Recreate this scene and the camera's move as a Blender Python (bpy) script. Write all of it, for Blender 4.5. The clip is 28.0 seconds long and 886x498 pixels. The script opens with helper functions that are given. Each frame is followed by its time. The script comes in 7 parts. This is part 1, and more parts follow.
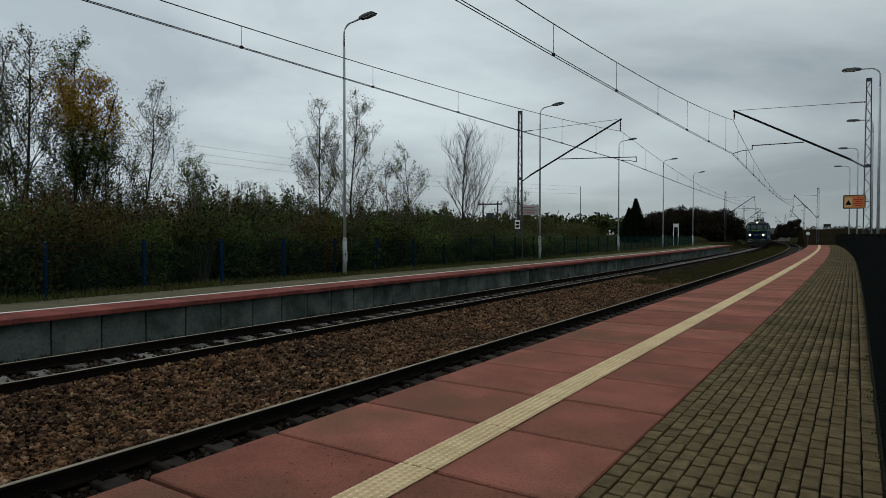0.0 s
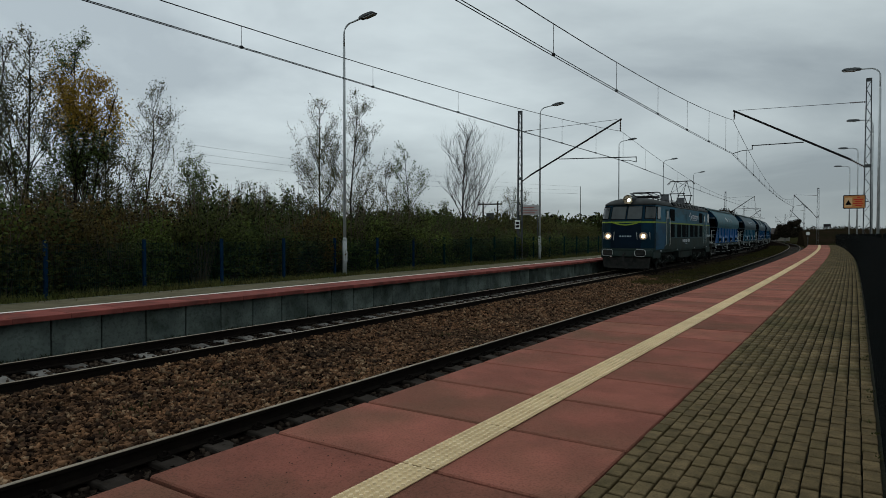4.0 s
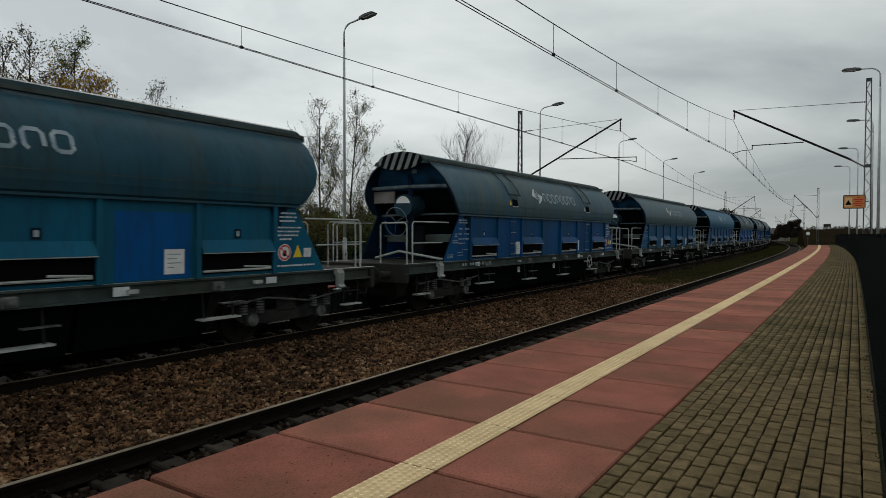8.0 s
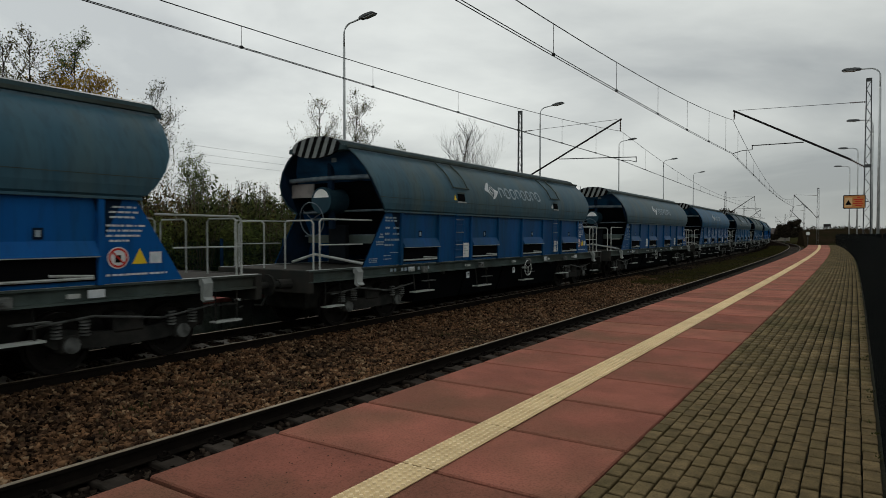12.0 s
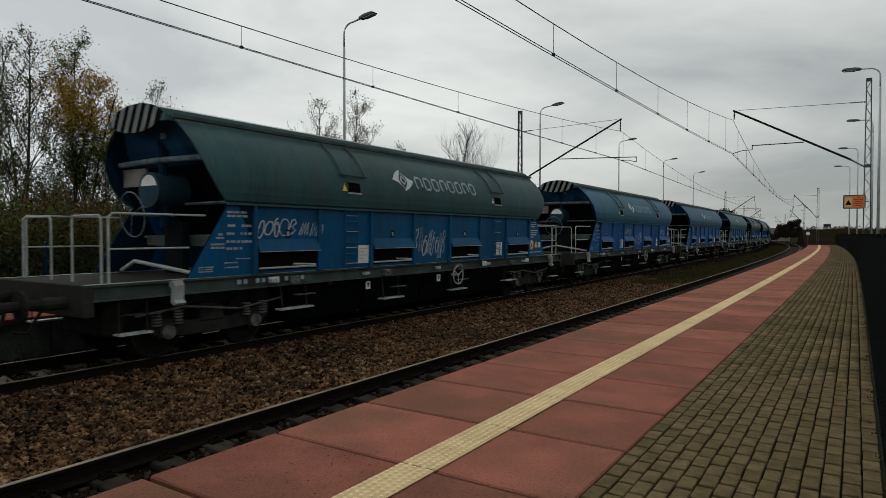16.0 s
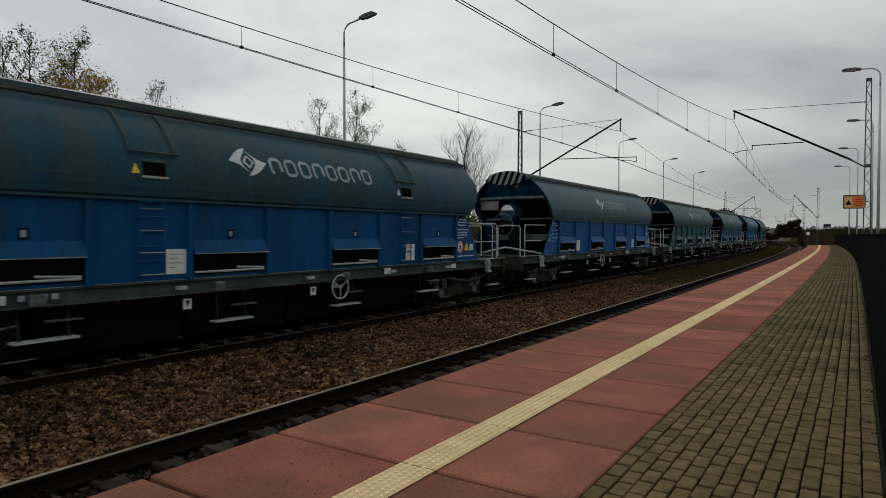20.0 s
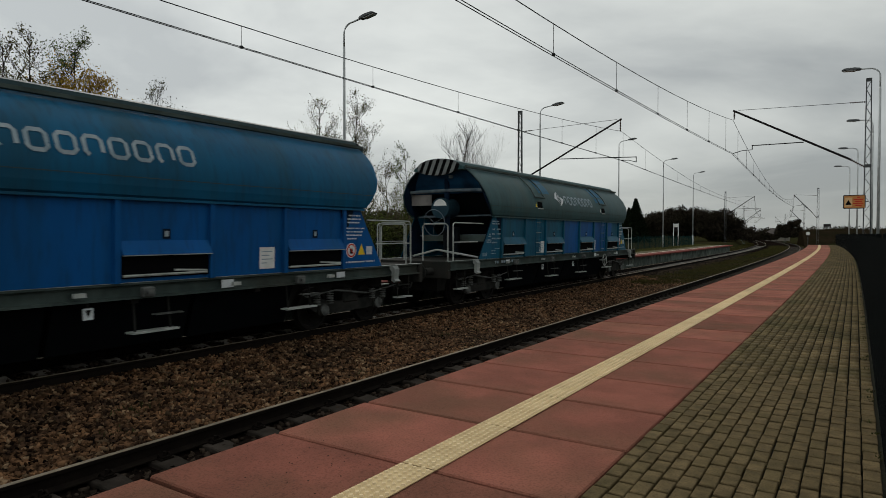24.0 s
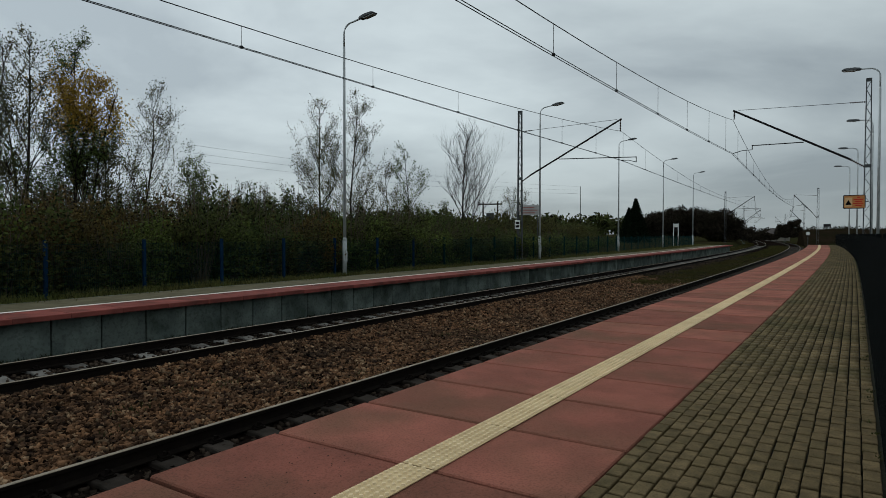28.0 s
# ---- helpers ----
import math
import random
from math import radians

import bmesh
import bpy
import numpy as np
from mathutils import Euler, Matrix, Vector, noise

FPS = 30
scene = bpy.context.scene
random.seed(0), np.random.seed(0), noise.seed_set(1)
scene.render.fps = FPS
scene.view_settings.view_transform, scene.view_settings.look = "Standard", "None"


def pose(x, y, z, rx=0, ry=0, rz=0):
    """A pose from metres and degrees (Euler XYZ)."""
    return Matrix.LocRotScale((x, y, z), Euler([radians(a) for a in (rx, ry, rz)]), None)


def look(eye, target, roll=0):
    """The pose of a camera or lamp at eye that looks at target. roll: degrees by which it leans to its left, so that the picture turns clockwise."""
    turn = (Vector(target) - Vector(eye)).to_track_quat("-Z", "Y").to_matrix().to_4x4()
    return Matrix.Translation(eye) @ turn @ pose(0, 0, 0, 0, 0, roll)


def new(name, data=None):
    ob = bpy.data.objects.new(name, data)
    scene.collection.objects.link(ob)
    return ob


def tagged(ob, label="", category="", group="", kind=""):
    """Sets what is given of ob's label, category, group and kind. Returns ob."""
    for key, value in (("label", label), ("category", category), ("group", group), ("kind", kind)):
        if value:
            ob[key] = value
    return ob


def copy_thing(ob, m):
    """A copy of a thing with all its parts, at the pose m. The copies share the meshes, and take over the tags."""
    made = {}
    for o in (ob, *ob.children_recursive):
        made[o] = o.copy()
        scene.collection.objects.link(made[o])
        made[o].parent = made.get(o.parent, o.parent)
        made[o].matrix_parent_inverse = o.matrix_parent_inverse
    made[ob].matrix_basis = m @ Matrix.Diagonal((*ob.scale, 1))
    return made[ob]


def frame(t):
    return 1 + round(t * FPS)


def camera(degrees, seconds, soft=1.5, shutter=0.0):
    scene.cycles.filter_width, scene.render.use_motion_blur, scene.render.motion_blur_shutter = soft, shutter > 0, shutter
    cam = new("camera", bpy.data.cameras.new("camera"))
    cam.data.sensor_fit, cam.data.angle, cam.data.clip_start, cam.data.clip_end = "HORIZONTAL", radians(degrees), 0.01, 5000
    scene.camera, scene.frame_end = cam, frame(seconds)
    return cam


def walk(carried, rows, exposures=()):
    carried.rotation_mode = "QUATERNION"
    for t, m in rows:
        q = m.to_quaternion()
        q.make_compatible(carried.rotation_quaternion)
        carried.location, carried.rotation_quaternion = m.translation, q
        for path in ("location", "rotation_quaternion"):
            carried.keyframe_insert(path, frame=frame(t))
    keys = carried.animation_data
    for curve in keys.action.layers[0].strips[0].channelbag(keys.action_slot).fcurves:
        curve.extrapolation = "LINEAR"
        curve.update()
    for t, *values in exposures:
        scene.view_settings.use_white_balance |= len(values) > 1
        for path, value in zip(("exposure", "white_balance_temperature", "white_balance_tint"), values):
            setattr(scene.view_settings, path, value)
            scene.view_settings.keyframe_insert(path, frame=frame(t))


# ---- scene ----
# camera: stands still on the near platform
EYE = Vector((0, 0, 1.432))
YAW, PITCH, ROLL = 0.58142, -0.02369, 0.03
cam = camera(70.06, 28.0, soft=0.65, shutter=0.06)
AIM = EYE + Vector((-math.sin(YAW) * math.cos(PITCH), math.cos(YAW) * math.cos(PITCH), math.sin(PITCH))) * 10
walk(cam, [(0, look(EYE, AIM, ROLL)), (28, look(EYE, AIM, ROLL))],
     exposures=[(0, 0.05, 6150, 6), (5, 0.08, 6200, 6), (6, 0.2, 6280, 6), (7.2, 0.22, 6380, 7), (8.8, 0.27, 6800, 10), (23, 0.26, 6800, 10), (25, 0.13, 6800, 10), (26.1, 0.1, 6700, 9), (27, 0.06, 6300, 7), (28, 0.05, 6150, 6)])

# world: overcast sky, cloud noise over a clear-sky model
world = bpy.data.worlds.new("overcast")
scene.world = world
world.use_nodes = True
wn = world.node_tree
wn.nodes.clear()


def wnode(kind, **values):
    n = wn.nodes.new(kind)
    for k, v in values.items():
        n.inputs[k].default_value = v
    return n


def wmath(op, a, b=None, clamp=False):
    n = wn.nodes.new("ShaderNodeMath")
    n.operation, n.use_clamp = op, clamp
    for i, v in enumerate((a, b)):
        if v is None:
            continue
        if isinstance(v, (int, float)):
            n.inputs[i].default_value = v
        else:
            wn.links.new(v, n.inputs[i])
    return n.outputs[0]


SUN_EL, SUN_ROT = radians(40), radians(-50)
sky = wn.nodes.new("ShaderNodeTexSky")
sky.sky_type, sky.sun_disc, sky.sun_elevation, sky.sun_rotation = "NISHITA", False, SUN_EL, SUN_ROT
co = wn.nodes.new("ShaderNodeTexCoord")
sep = wn.nodes.new("ShaderNodeSeparateXYZ")
wn.links.new(co.outputs["Generated"], sep.inputs[0])
lift = wmath("ADD", wmath("MAXIMUM", sep.outputs[2], 0.0), 0.16)
flat = wn.nodes.new("ShaderNodeCombineXYZ")
wn.links.new(wmath("DIVIDE", sep.outputs[0], lift), flat.inputs[0])
wn.links.new(wmath("DIVIDE", sep.outputs[1], lift), flat.inputs[1])
shift = wn.nodes.new("ShaderNodeMapping")
shift.inputs["Location"].default_value = (3.7, 1.2, 0.0)
wn.links.new(flat.outputs[0], shift.inputs[0])
big = wnode("ShaderNodeTexNoise", Scale=0.65, Detail=6.0, Roughness=0.52, Distortion=0.35)
wn.links.new(shift.outputs[0], big.inputs["Vector"])
ramp = wn.nodes.new("ShaderNodeValToRGB")
ramp.color_ramp.elements[0].position, ramp.color_ramp.elements[0].color = 0.34, (0.262, 0.288, 0.304, 1)
ramp.color_ramp.elements[1].position, ramp.color_ramp.elements[1].color = 0.64, (0.50, 0.535, 0.535, 1)
wn.links.new(big.outputs["Fac"], ramp.inputs[0])
glow = wn.nodes.new("ShaderNodeMix")
glow.data_type = "RGBA"
glow.inputs["B"].default_value = (0.204, 0.226, 0.230, 1)
wn.links.new(ramp.outputs[0], glow.inputs["A"])
low = wmath("SUBTRACT", 1.0, wmath("MULTIPLY", sep.outputs[2], 3.4), True)
wn.links.new(wmath("MULTIPLY", wmath("POWER", low, 2.0), 0.8), glow.inputs["Factor"])
bg1 = wnode("ShaderNodeBackground", Strength=0.05)
bg2 = wnode("ShaderNodeBackground")
# the cloud is thinner, so brighter, towards one side
lean = wmath("ADD", wmath("MULTIPLY", sep.outputs[0], -0.30), wmath("MULTIPLY", sep.outputs[1], -0.20))
wn.links.new(wmath("MULTIPLY", wmath("ADD", lean, 1.0), 1.45), bg2.inputs["Strength"])
wn.links.new(sky.outputs[0], bg1.inputs[0])
wn.links.new(glow.outputs["Result"], bg2.inputs[0])
mixw = wnode("ShaderNodeMixShader", Fac=0.93)
wn.links.new(bg1.outputs[0], mixw.inputs[1])
wn.links.new(bg2.outputs[0], mixw.inputs[2])
wout = wn.nodes.new("ShaderNodeOutputWorld")
wn.links.new(mixw.outputs[0], wout.inputs[0])

sun = new("sun", bpy.data.lights.new("sun", "SUN"))
sun.data.energy, sun.data.angle, sun.data.color = 0.5, radians(25), (1.0, 0.96, 0.9)
sun.matrix_world = look((30, -40, 40), (30 - math.sin(SUN_ROT) * 10, -40 - math.cos(SUN_ROT) * 10, 40 - math.tan(SUN_EL) * 10))


# ---- the line's course: s along the track, u to its right, z up ----
STEP = 0.5
SS = np.arange(-620, 620.01, STEP)
KAPPA = 0.0002075 + 7.513e-6 * np.clip(SS, -15, 175) - 3.0e-9 * np.clip(SS, -15, 175) ** 2
KAPPA[SS > 175] *= 0.0
KAPPA[SS < -15] *= 0.0
TH = np.concatenate([[0], np.cumsum((KAPPA[1:] + KAPPA[:-1]) / 2 * STEP)])
ZERO = int(np.argmin(abs(SS)))
TH -= TH[ZERO]
MID = (TH[1:] + TH[:-1]) / 2
CX = np.concatenate([[0], np.cumsum(-np.sin(MID) * STEP)])
CY = np.concatenate([[0], np.cumsum(np.cos(MID) * STEP)])
CX -= CX[ZERO]
CY -= CY[ZERO]


def turn(s):
    return float(np.interp(s, SS, TH))


def at(s, u, z=0.0):
    a = turn(s)
    return Vector((float(np.interp(s, SS, CX)) + u * math.cos(a), float(np.interp(s, SS, CY)) + u * math.sin(a), z))


def along(s, u, z=0.0, rz=0.0):
    """The pose of a thing that stands at s, u and faces along the line."""
    return Matrix.Translation(at(s, u, z)) @ Matrix.Rotation(turn(s) + radians(rz), 4, "Z")


NEAR_L, NEAR_R, NEAR_Z = -5.99, -4.48, -0.688
FAR_R, FAR_L, FAR_Z = -9.894, -11.40, -0.645
NEAR_C, FAR_C = (NEAR_L + NEAR_R) / 2, (FAR_L + FAR_R) / 2
EDGE, STRIP, PAVE = -3.497, -2.237, -1.256
FAR_EDGE, FAR_TOP = -12.333, -0.057


# ---- materials ----
def mat(name, c1, c2=None, scale=4.0, rough=0.7, metal=0.0, bump=0.0, bscale=40.0, rnd=0.0, island=0.0,
        stretch=(1, 1, 1), c3=None, scale3=0.7, amount3=0.5, edge=(0.35, 0.65), spec=0.12, coat=0.0, speck=0.0, sscale=140.0):
    m = bpy.data.materials.new(name)
    m.use_nodes = True
    t = m.node_tree
    b = t.nodes["Principled BSDF"]
    b.inputs["Roughness"].default_value, b.inputs["Metallic"].default_value = rough, metal
    b.inputs["Specular IOR Level"].default_value = spec
    b.inputs["Coat Weight"].default_value = coat
    c = t.nodes.new("ShaderNodeTexCoord")
    mp = t.nodes.new("ShaderNodeMapping")
    mp.inputs["Scale"].default_value = stretch
    t.links.new(c.outputs["Object"], mp.inputs[0])

    place = mp.outputs[0]
    if rnd:
        info = t.nodes.new("ShaderNodeObjectInfo")
        far = t.nodes.new("ShaderNodeVectorMath")
        far.operation = "MULTIPLY_ADD"
        t.links.new(info.outputs["Random"], far.inputs[0])
        far.inputs[1].default_value = (41.0, 23.0, 57.0)
        t.links.new(mp.outputs[0], far.inputs[2])
        place = far.outputs[0]

    def noise_of(sc, detail=5.0):
        n = t.nodes.new("ShaderNodeTexNoise")
        n.inputs["Scale"].default_value, n.inputs["Detail"].default_value = sc, detail
        t.links.new(place, n.inputs["Vector"])
        return n.outputs["Fac"]

    def ranged(socket, lo, hi):
        r = t.nodes.new("ShaderNodeMapRange")
        r.inputs[1].default_value, r.inputs[2].default_value = lo, hi
        t.links.new(socket, r.inputs[0])
        return r.outputs[0]

    def mixed(fac, a, bcol, mode="MIX"):
        n = t.nodes.new("ShaderNodeMix")
        n.data_type, n.blend_type = "RGBA", mode
        for key, v in (("Factor", fac), ("A", a), ("B", bcol)):
            if isinstance(v, (int, float)):
                n.inputs[key].default_value = v
            elif isinstance(v, tuple):
                n.inputs[key].default_value = (*v, 1)
            else:
                t.links.new(v, n.inputs[key])
        return n.outputs["Result"]

    col = c1
    if c2:
        col = mixed(ranged(noise_of(scale), *edge), c1, c2)
    if c3:
        f = t.nodes.new("ShaderNodeMath")
        f.operation = "MULTIPLY"
        t.links.new(ranged(noise_of(scale3), 0.45, 0.7), f.inputs[0])
        f.inputs[1].default_value = amount3
        col = mixed(f.outputs[0], col, c3)
    if speck:
        f = t.nodes.new("ShaderNodeMath")
        f.operation = "MULTIPLY"
        t.links.new(ranged(noise_of(sscale, 2.0), 0.5, 0.66), f.inputs[0])
        f.inputs[1].default_value = speck
        col = mixed(f.outputs[0], col, (0.012, 0.010, 0.008))
    for amount, node, out in ((rnd, "ShaderNodeObjectInfo", "Random"), (island, "ShaderNodeNewGeometry", "Random Per Island")):
        if amount:
            n = t.nodes.new(node)
            r = t.nodes.new("ShaderNodeMapRange")
            r.inputs[3].default_value, r.inputs[4].default_value = 1 - amount, 1 + amount
            t.links.new(n.outputs[out], r.inputs[0])
            g = t.nodes.new("ShaderNodeCombineColor")
            for i in range(3):
                t.links.new(r.outputs[0], g.inputs[i])
            col = mixed(1.0, col, g.outputs[0], "MULTIPLY")
    if isinstance(col, tuple):
        b.inputs["Base Color"].default_value = (*col, 1)
    else:
        t.links.new(col, b.inputs["Base Color"])
    if bump:
        n = t.nodes.new("ShaderNodeBump")
        n.inputs["Strength"].default_value, n.inputs["Distance"].default_value = bump, 0.02
        t.links.new(noise_of(bscale), n.inputs["Height"])
        t.links.new(n.outputs[0], b.inputs["Normal"])
    return m


def leaf(*args, **values):
    """A leaf surface: half of the light goes through."""
    m = mat(*args, **values)
    t = m.node_tree
    b = t.nodes["Principled BSDF"]
    thin = t.nodes.new("ShaderNodeBsdfTranslucent")
    mixer = t.nodes.new("ShaderNodeMixShader")
    mixer.inputs[0].default_value = 0.5
    src = b.inputs["Base Color"].links[0].from_socket
    t.links.new(src, thin.inputs[0])
    t.links.new(b.outputs[0], mixer.inputs[1])
    t.links.new(thin.outputs[0], mixer.inputs[2])
    t.links.new(mixer.outputs[0], t.nodes["Material Output"].inputs[0])
    return m


def lamp_mat(name, color, power):
    m = bpy.data.materials.new(name)
    m.use_nodes = True
    b = m.node_tree.nodes["Principled BSDF"]
    b.inputs["Base Color"].default_value = (0.8, 0.8, 0.8, 1)
    b.inputs["Emission Color"].default_value = (*color, 1)
    b.inputs["Emission Strength"].default_value = power
    return m


RED_SLAB = mat("red_slab", (0.322, 0.115, 0.082), (0.233, 0.087, 0.062), 2.2, 0.75, bump=0.55, bscale=110, rnd=0.18, c3=(0.145, 0.082, 0.050), scale3=0.9, amount3=0.75, speck=0.3, sscale=70, spec=0.03)
RED_FAR = mat("red_far_slab", (0.25, 0.072, 0.058), (0.17, 0.052, 0.044), 3.0, 0.8, bump=0.2, rnd=0.15, c3=(0.05, 0.026, 0.020), scale3=1.4, amount3=0.6, spec=0.03)
YELLOW = mat("tactile_yellow", (0.66, 0.50, 0.28), (0.56, 0.42, 0.23), 6.0, 0.7, bump=0.1, rnd=0.08, c3=(0.38, 0.27, 0.14), scale3=1.2, amount3=0.6, spec=0.05)
# paler copy of the plate's yellow: bright stud tops are painted in
STUD = mat("stud_yellow_lit", (0.80, 0.63, 0.39), (0.68, 0.52, 0.31), 6.0, 0.6, rnd=0.08, spec=0.05)
PAVER = mat("paver", (0.168, 0.122, 0.063), (0.098, 0.073, 0.038), 9.0, 0.85, bump=0.4, bscale=120, rnd=0.1, c3=(0.070, 0.058, 0.024), scale3=1.5, amount3=0.5, speck=0.3, sscale=90, spec=0.04)
PAVER_FAR = mat("paver_far", (0.168, 0.124, 0.064), (0.098, 0.075, 0.039), 2.0, 0.85, bump=0.3, bscale=80, island=0.2, c3=(0.064, 0.060, 0.025), scale3=0.6, amount3=0.6, speck=0.4, sscale=60, spec=0.04)
JOINT = mat("joint_sand", (0.014, 0.010, 0.006), (0.012, 0.013, 0.005), 3.0, 0.95, bump=0.4)
CONCRETE = mat("concrete", (0.165, 0.192, 0.172), (0.090, 0.110, 0.099), 1.6, 0.9, bump=0.3, bscale=30, rnd=0.22, c3=(0.020, 0.028, 0.019), scale3=1.3, amount3=0.75, speck=0.3, sscale=16, spec=0.03)
PAVE_FAR = mat("far_pavement", (0.140, 0.122, 0.078), (0.10, 0.088, 0.055), 3.0, 0.9, bump=0.3, c3=(0.05, 0.054, 0.022), scale3=0.5, amount3=0.5, spec=0.03)
WHITE_LINE = mat("white_line", (0.82, 0.76, 0.70), (0.70, 0.62, 0.56), 5.0, 0.7, spec=0.03)
SLEEPER = mat("sleeper_concrete", (0.150, 0.142, 0.130), (0.115, 0.108, 0.099), 5.0, 0.9, bump=0.3, rnd=0.3, c3=(0.05, 0.04, 0.032), scale3=2.5, amount3=0.6, spec=0.02)
SLEEPER_OLD = mat("sleeper_dark", (0.046, 0.038, 0.032), (0.026, 0.022, 0.018), 5.0, 0.9, bump=0.3, rnd=0.25, spec=0.02)
RAIL_SIDE = mat("rail_rust", (0.012, 0.009, 0.007), (0.008, 0.006, 0.005), 6.0, 0.9, 0.0, bump=0.2, spec=0.05)
RAIL_TOP = mat("rail_top", (0.250, 0.205, 0.150), (0.150, 0.120, 0.085), 5.0, 0.6, 0.2, c3=(0.20, 0.175, 0.14), scale3=3.0, amount3=0.4)
# far darker than the stones: shade in their gaps is put in here
BALLAST_SHADE = mat("ballast_bed", (0.014, 0.010, 0.008), (0.008, 0.006, 0.005), 14.0, 0.95, bump=0.9, bscale=22, spec=0.0)
STONE = mat("ballast_stone", (0.148, 0.078, 0.040), (0.022, 0.013, 0.009), 5.0, 0.95, bump=0.3, bscale=50, island=0.98, c3=(0.026, 0.019, 0.014), scale3=0.55, amount3=0.7, spec=0.02)
STONE_PALE = mat("pale_ballast_stone", (0.215, 0.140, 0.082), (0.105, 0.066, 0.038), 5.0, 0.9, bump=0.3, bscale=50, island=0.7, spec=0.04)
STONE_DARK = mat("dark_stone", (0.046, 0.033, 0.024), (0.014, 0.011, 0.009), 1.2, 0.95, bump=0.3, bscale=50, island=0.95, spec=0.02)
WEED = mat("weeds", (0.030, 0.040, 0.011), (0.048, 0.044, 0.014), 1.5, 0.8, island=0.4)
GRASS = mat("grass", (0.064, 0.074, 0.018), (0.098, 0.086, 0.030), 0.6, 0.9, island=0.5)
TRACK_GRASS = mat("track_grass", (0.044, 0.046, 0.014), (0.060, 0.048, 0.018), 0.5, 0.95, island=0.5, spec=0.0)
MOSS = mat("wall_moss", (0.018, 0.026, 0.010), (0.026, 0.024, 0.012), 1.5, 0.9, island=0.5)
SOIL = mat("ground", (0.022, 0.024, 0.009), (0.033, 0.026, 0.014), 0.4, 0.95, bump=0.6, bscale=6, c3=(0.015, 0.019, 0.008), scale3=0.05, amount3=0.6, spec=0.0)
GALV = mat("galvanised_steel", (0.46, 0.48, 0.48), (0.34, 0.36, 0.36), 3.0, 0.5, 0.25, bump=0.05)
MAST_GREY = mat("mast_steel", (0.085, 0.090, 0.092), (0.045, 0.048, 0.050), 4.0, 0.6, 0.3, bump=0.1)
DARK_STEEL = mat("dark_steel", (0.010, 0.010, 0.011), (0.016, 0.014, 0.013), 4.0, 0.65, 0.2)
WIRE = mat("wire_copper", (0.03, 0.032, 0.033), None, rough=0.6, metal=0.3)
INSUL = mat("insulator_brown", (0.035, 0.018, 0.012), None, rough=0.3)
LAMP_GREY = mat("lamp_housing", (0.12, 0.125, 0.13), (0.09, 0.095, 0.1), 5.0, 0.5)
GLASS_DULL = mat("lamp_glass", (0.30, 0.31, 0.30), None, rough=0.25)
BLUE_POST = mat("blue_post", (0.005, 0.024, 0.060), (0.004, 0.017, 0.040), 6.0, 0.7, spec=0.05)
BLUE_MESH = mat("blue_mesh", (0.006, 0.026, 0.026), None, rough=0.8, spec=0.03)
GREEN_MESH = mat("dark_fence_green", (0.003, 0.005, 0.005), (0.002, 0.003, 0.003), 4.0, 0.9, spec=0.1)
STEM = mat("bush_stem", (0.110, 0.086, 0.060), (0.060, 0.048, 0.034), 5.0, 0.9, bump=0.3)
BARK = mat("bark", (0.022, 0.017, 0.013), (0.013, 0.011, 0.009), 7.0, 0.9, bump=0.5)
LEAF_GREEN = leaf("leaf_green", (0.085, 0.112, 0.024), (0.050, 0.074, 0.020), 0.8, 0.7, island=0.75)
LEAF_GOLD = leaf("leaf_gold", (0.34, 0.220, 0.028), (0.24, 0.145, 0.022), 0.7, 0.7, island=0.5)
LEAF_OLIVE = leaf("leaf_olive", (0.072, 0.066, 0.020), (0.046, 0.048, 0.018), 0.8, 0.7, island=0.7)
LEAF_DARK = leaf("leaf_dark", (0.042, 0.060, 0.018), (0.058, 0.056, 0.018), 0.5, 0.75, island=0.9)
LEAF_SHRUB = leaf("leaf_shrub", (0.085, 0.106, 0.024), (0.055, 0.076, 0.019), 0.8, 0.7, island=0.85)
LEAF_RUST = leaf("leaf_rust", (0.084, 0.058, 0.018), (0.056, 0.046, 0.016), 0.6, 0.75, island=0.85)
LEAF_BARE = mat("bare_twigs", (0.030, 0.024, 0.018), (0.022, 0.019, 0.012), 0.3, 0.9, island=0.6, spec=0.0)
NEEDLE = mat("needles", (0.007, 0.013, 0.006), (0.010, 0.014, 0.008), 0.6, 0.8, island=0.4, spec=0.0)
WHITE = mat("white_paint", (0.72, 0.72, 0.70), (0.6, 0.6, 0.58), 6.0, 0.6)
BLACK = mat("black_paint_and_shade", (0.004, 0.004, 0.0045), None, rough=0.8, spec=0.02)
ORANGE = mat("orange_sign", (0.56, 0.24, 0.075), (0.44, 0.19, 0.065), 6.0, 0.6)
RED_PAINT = mat("red_paint", (0.5, 0.03, 0.02), None, rough=0.5)
YELLOW_SIGN = mat("yellow_sign", (0.75, 0.52, 0.03), None, rough=0.5)


# ---- mesh helpers ----
def part(name, bm, material, parent=None, label="", smooth=False):
    me = bpy.data.meshes.new(name)
    bm.to_mesh(me)
    bm.free()
    return link(name, me, material, parent, label, smooth)


def link(name, me, material, parent=None, label="", smooth=False):
    if material and not me.materials:
        me.materials.append(material)
    if smooth:
        me.polygons.foreach_set("use_smooth", [True] * len(me.polygons))
    ob = new(name, me)
    if parent:
        ob.parent = parent
    if label:
        ob["label"] = label
    return ob


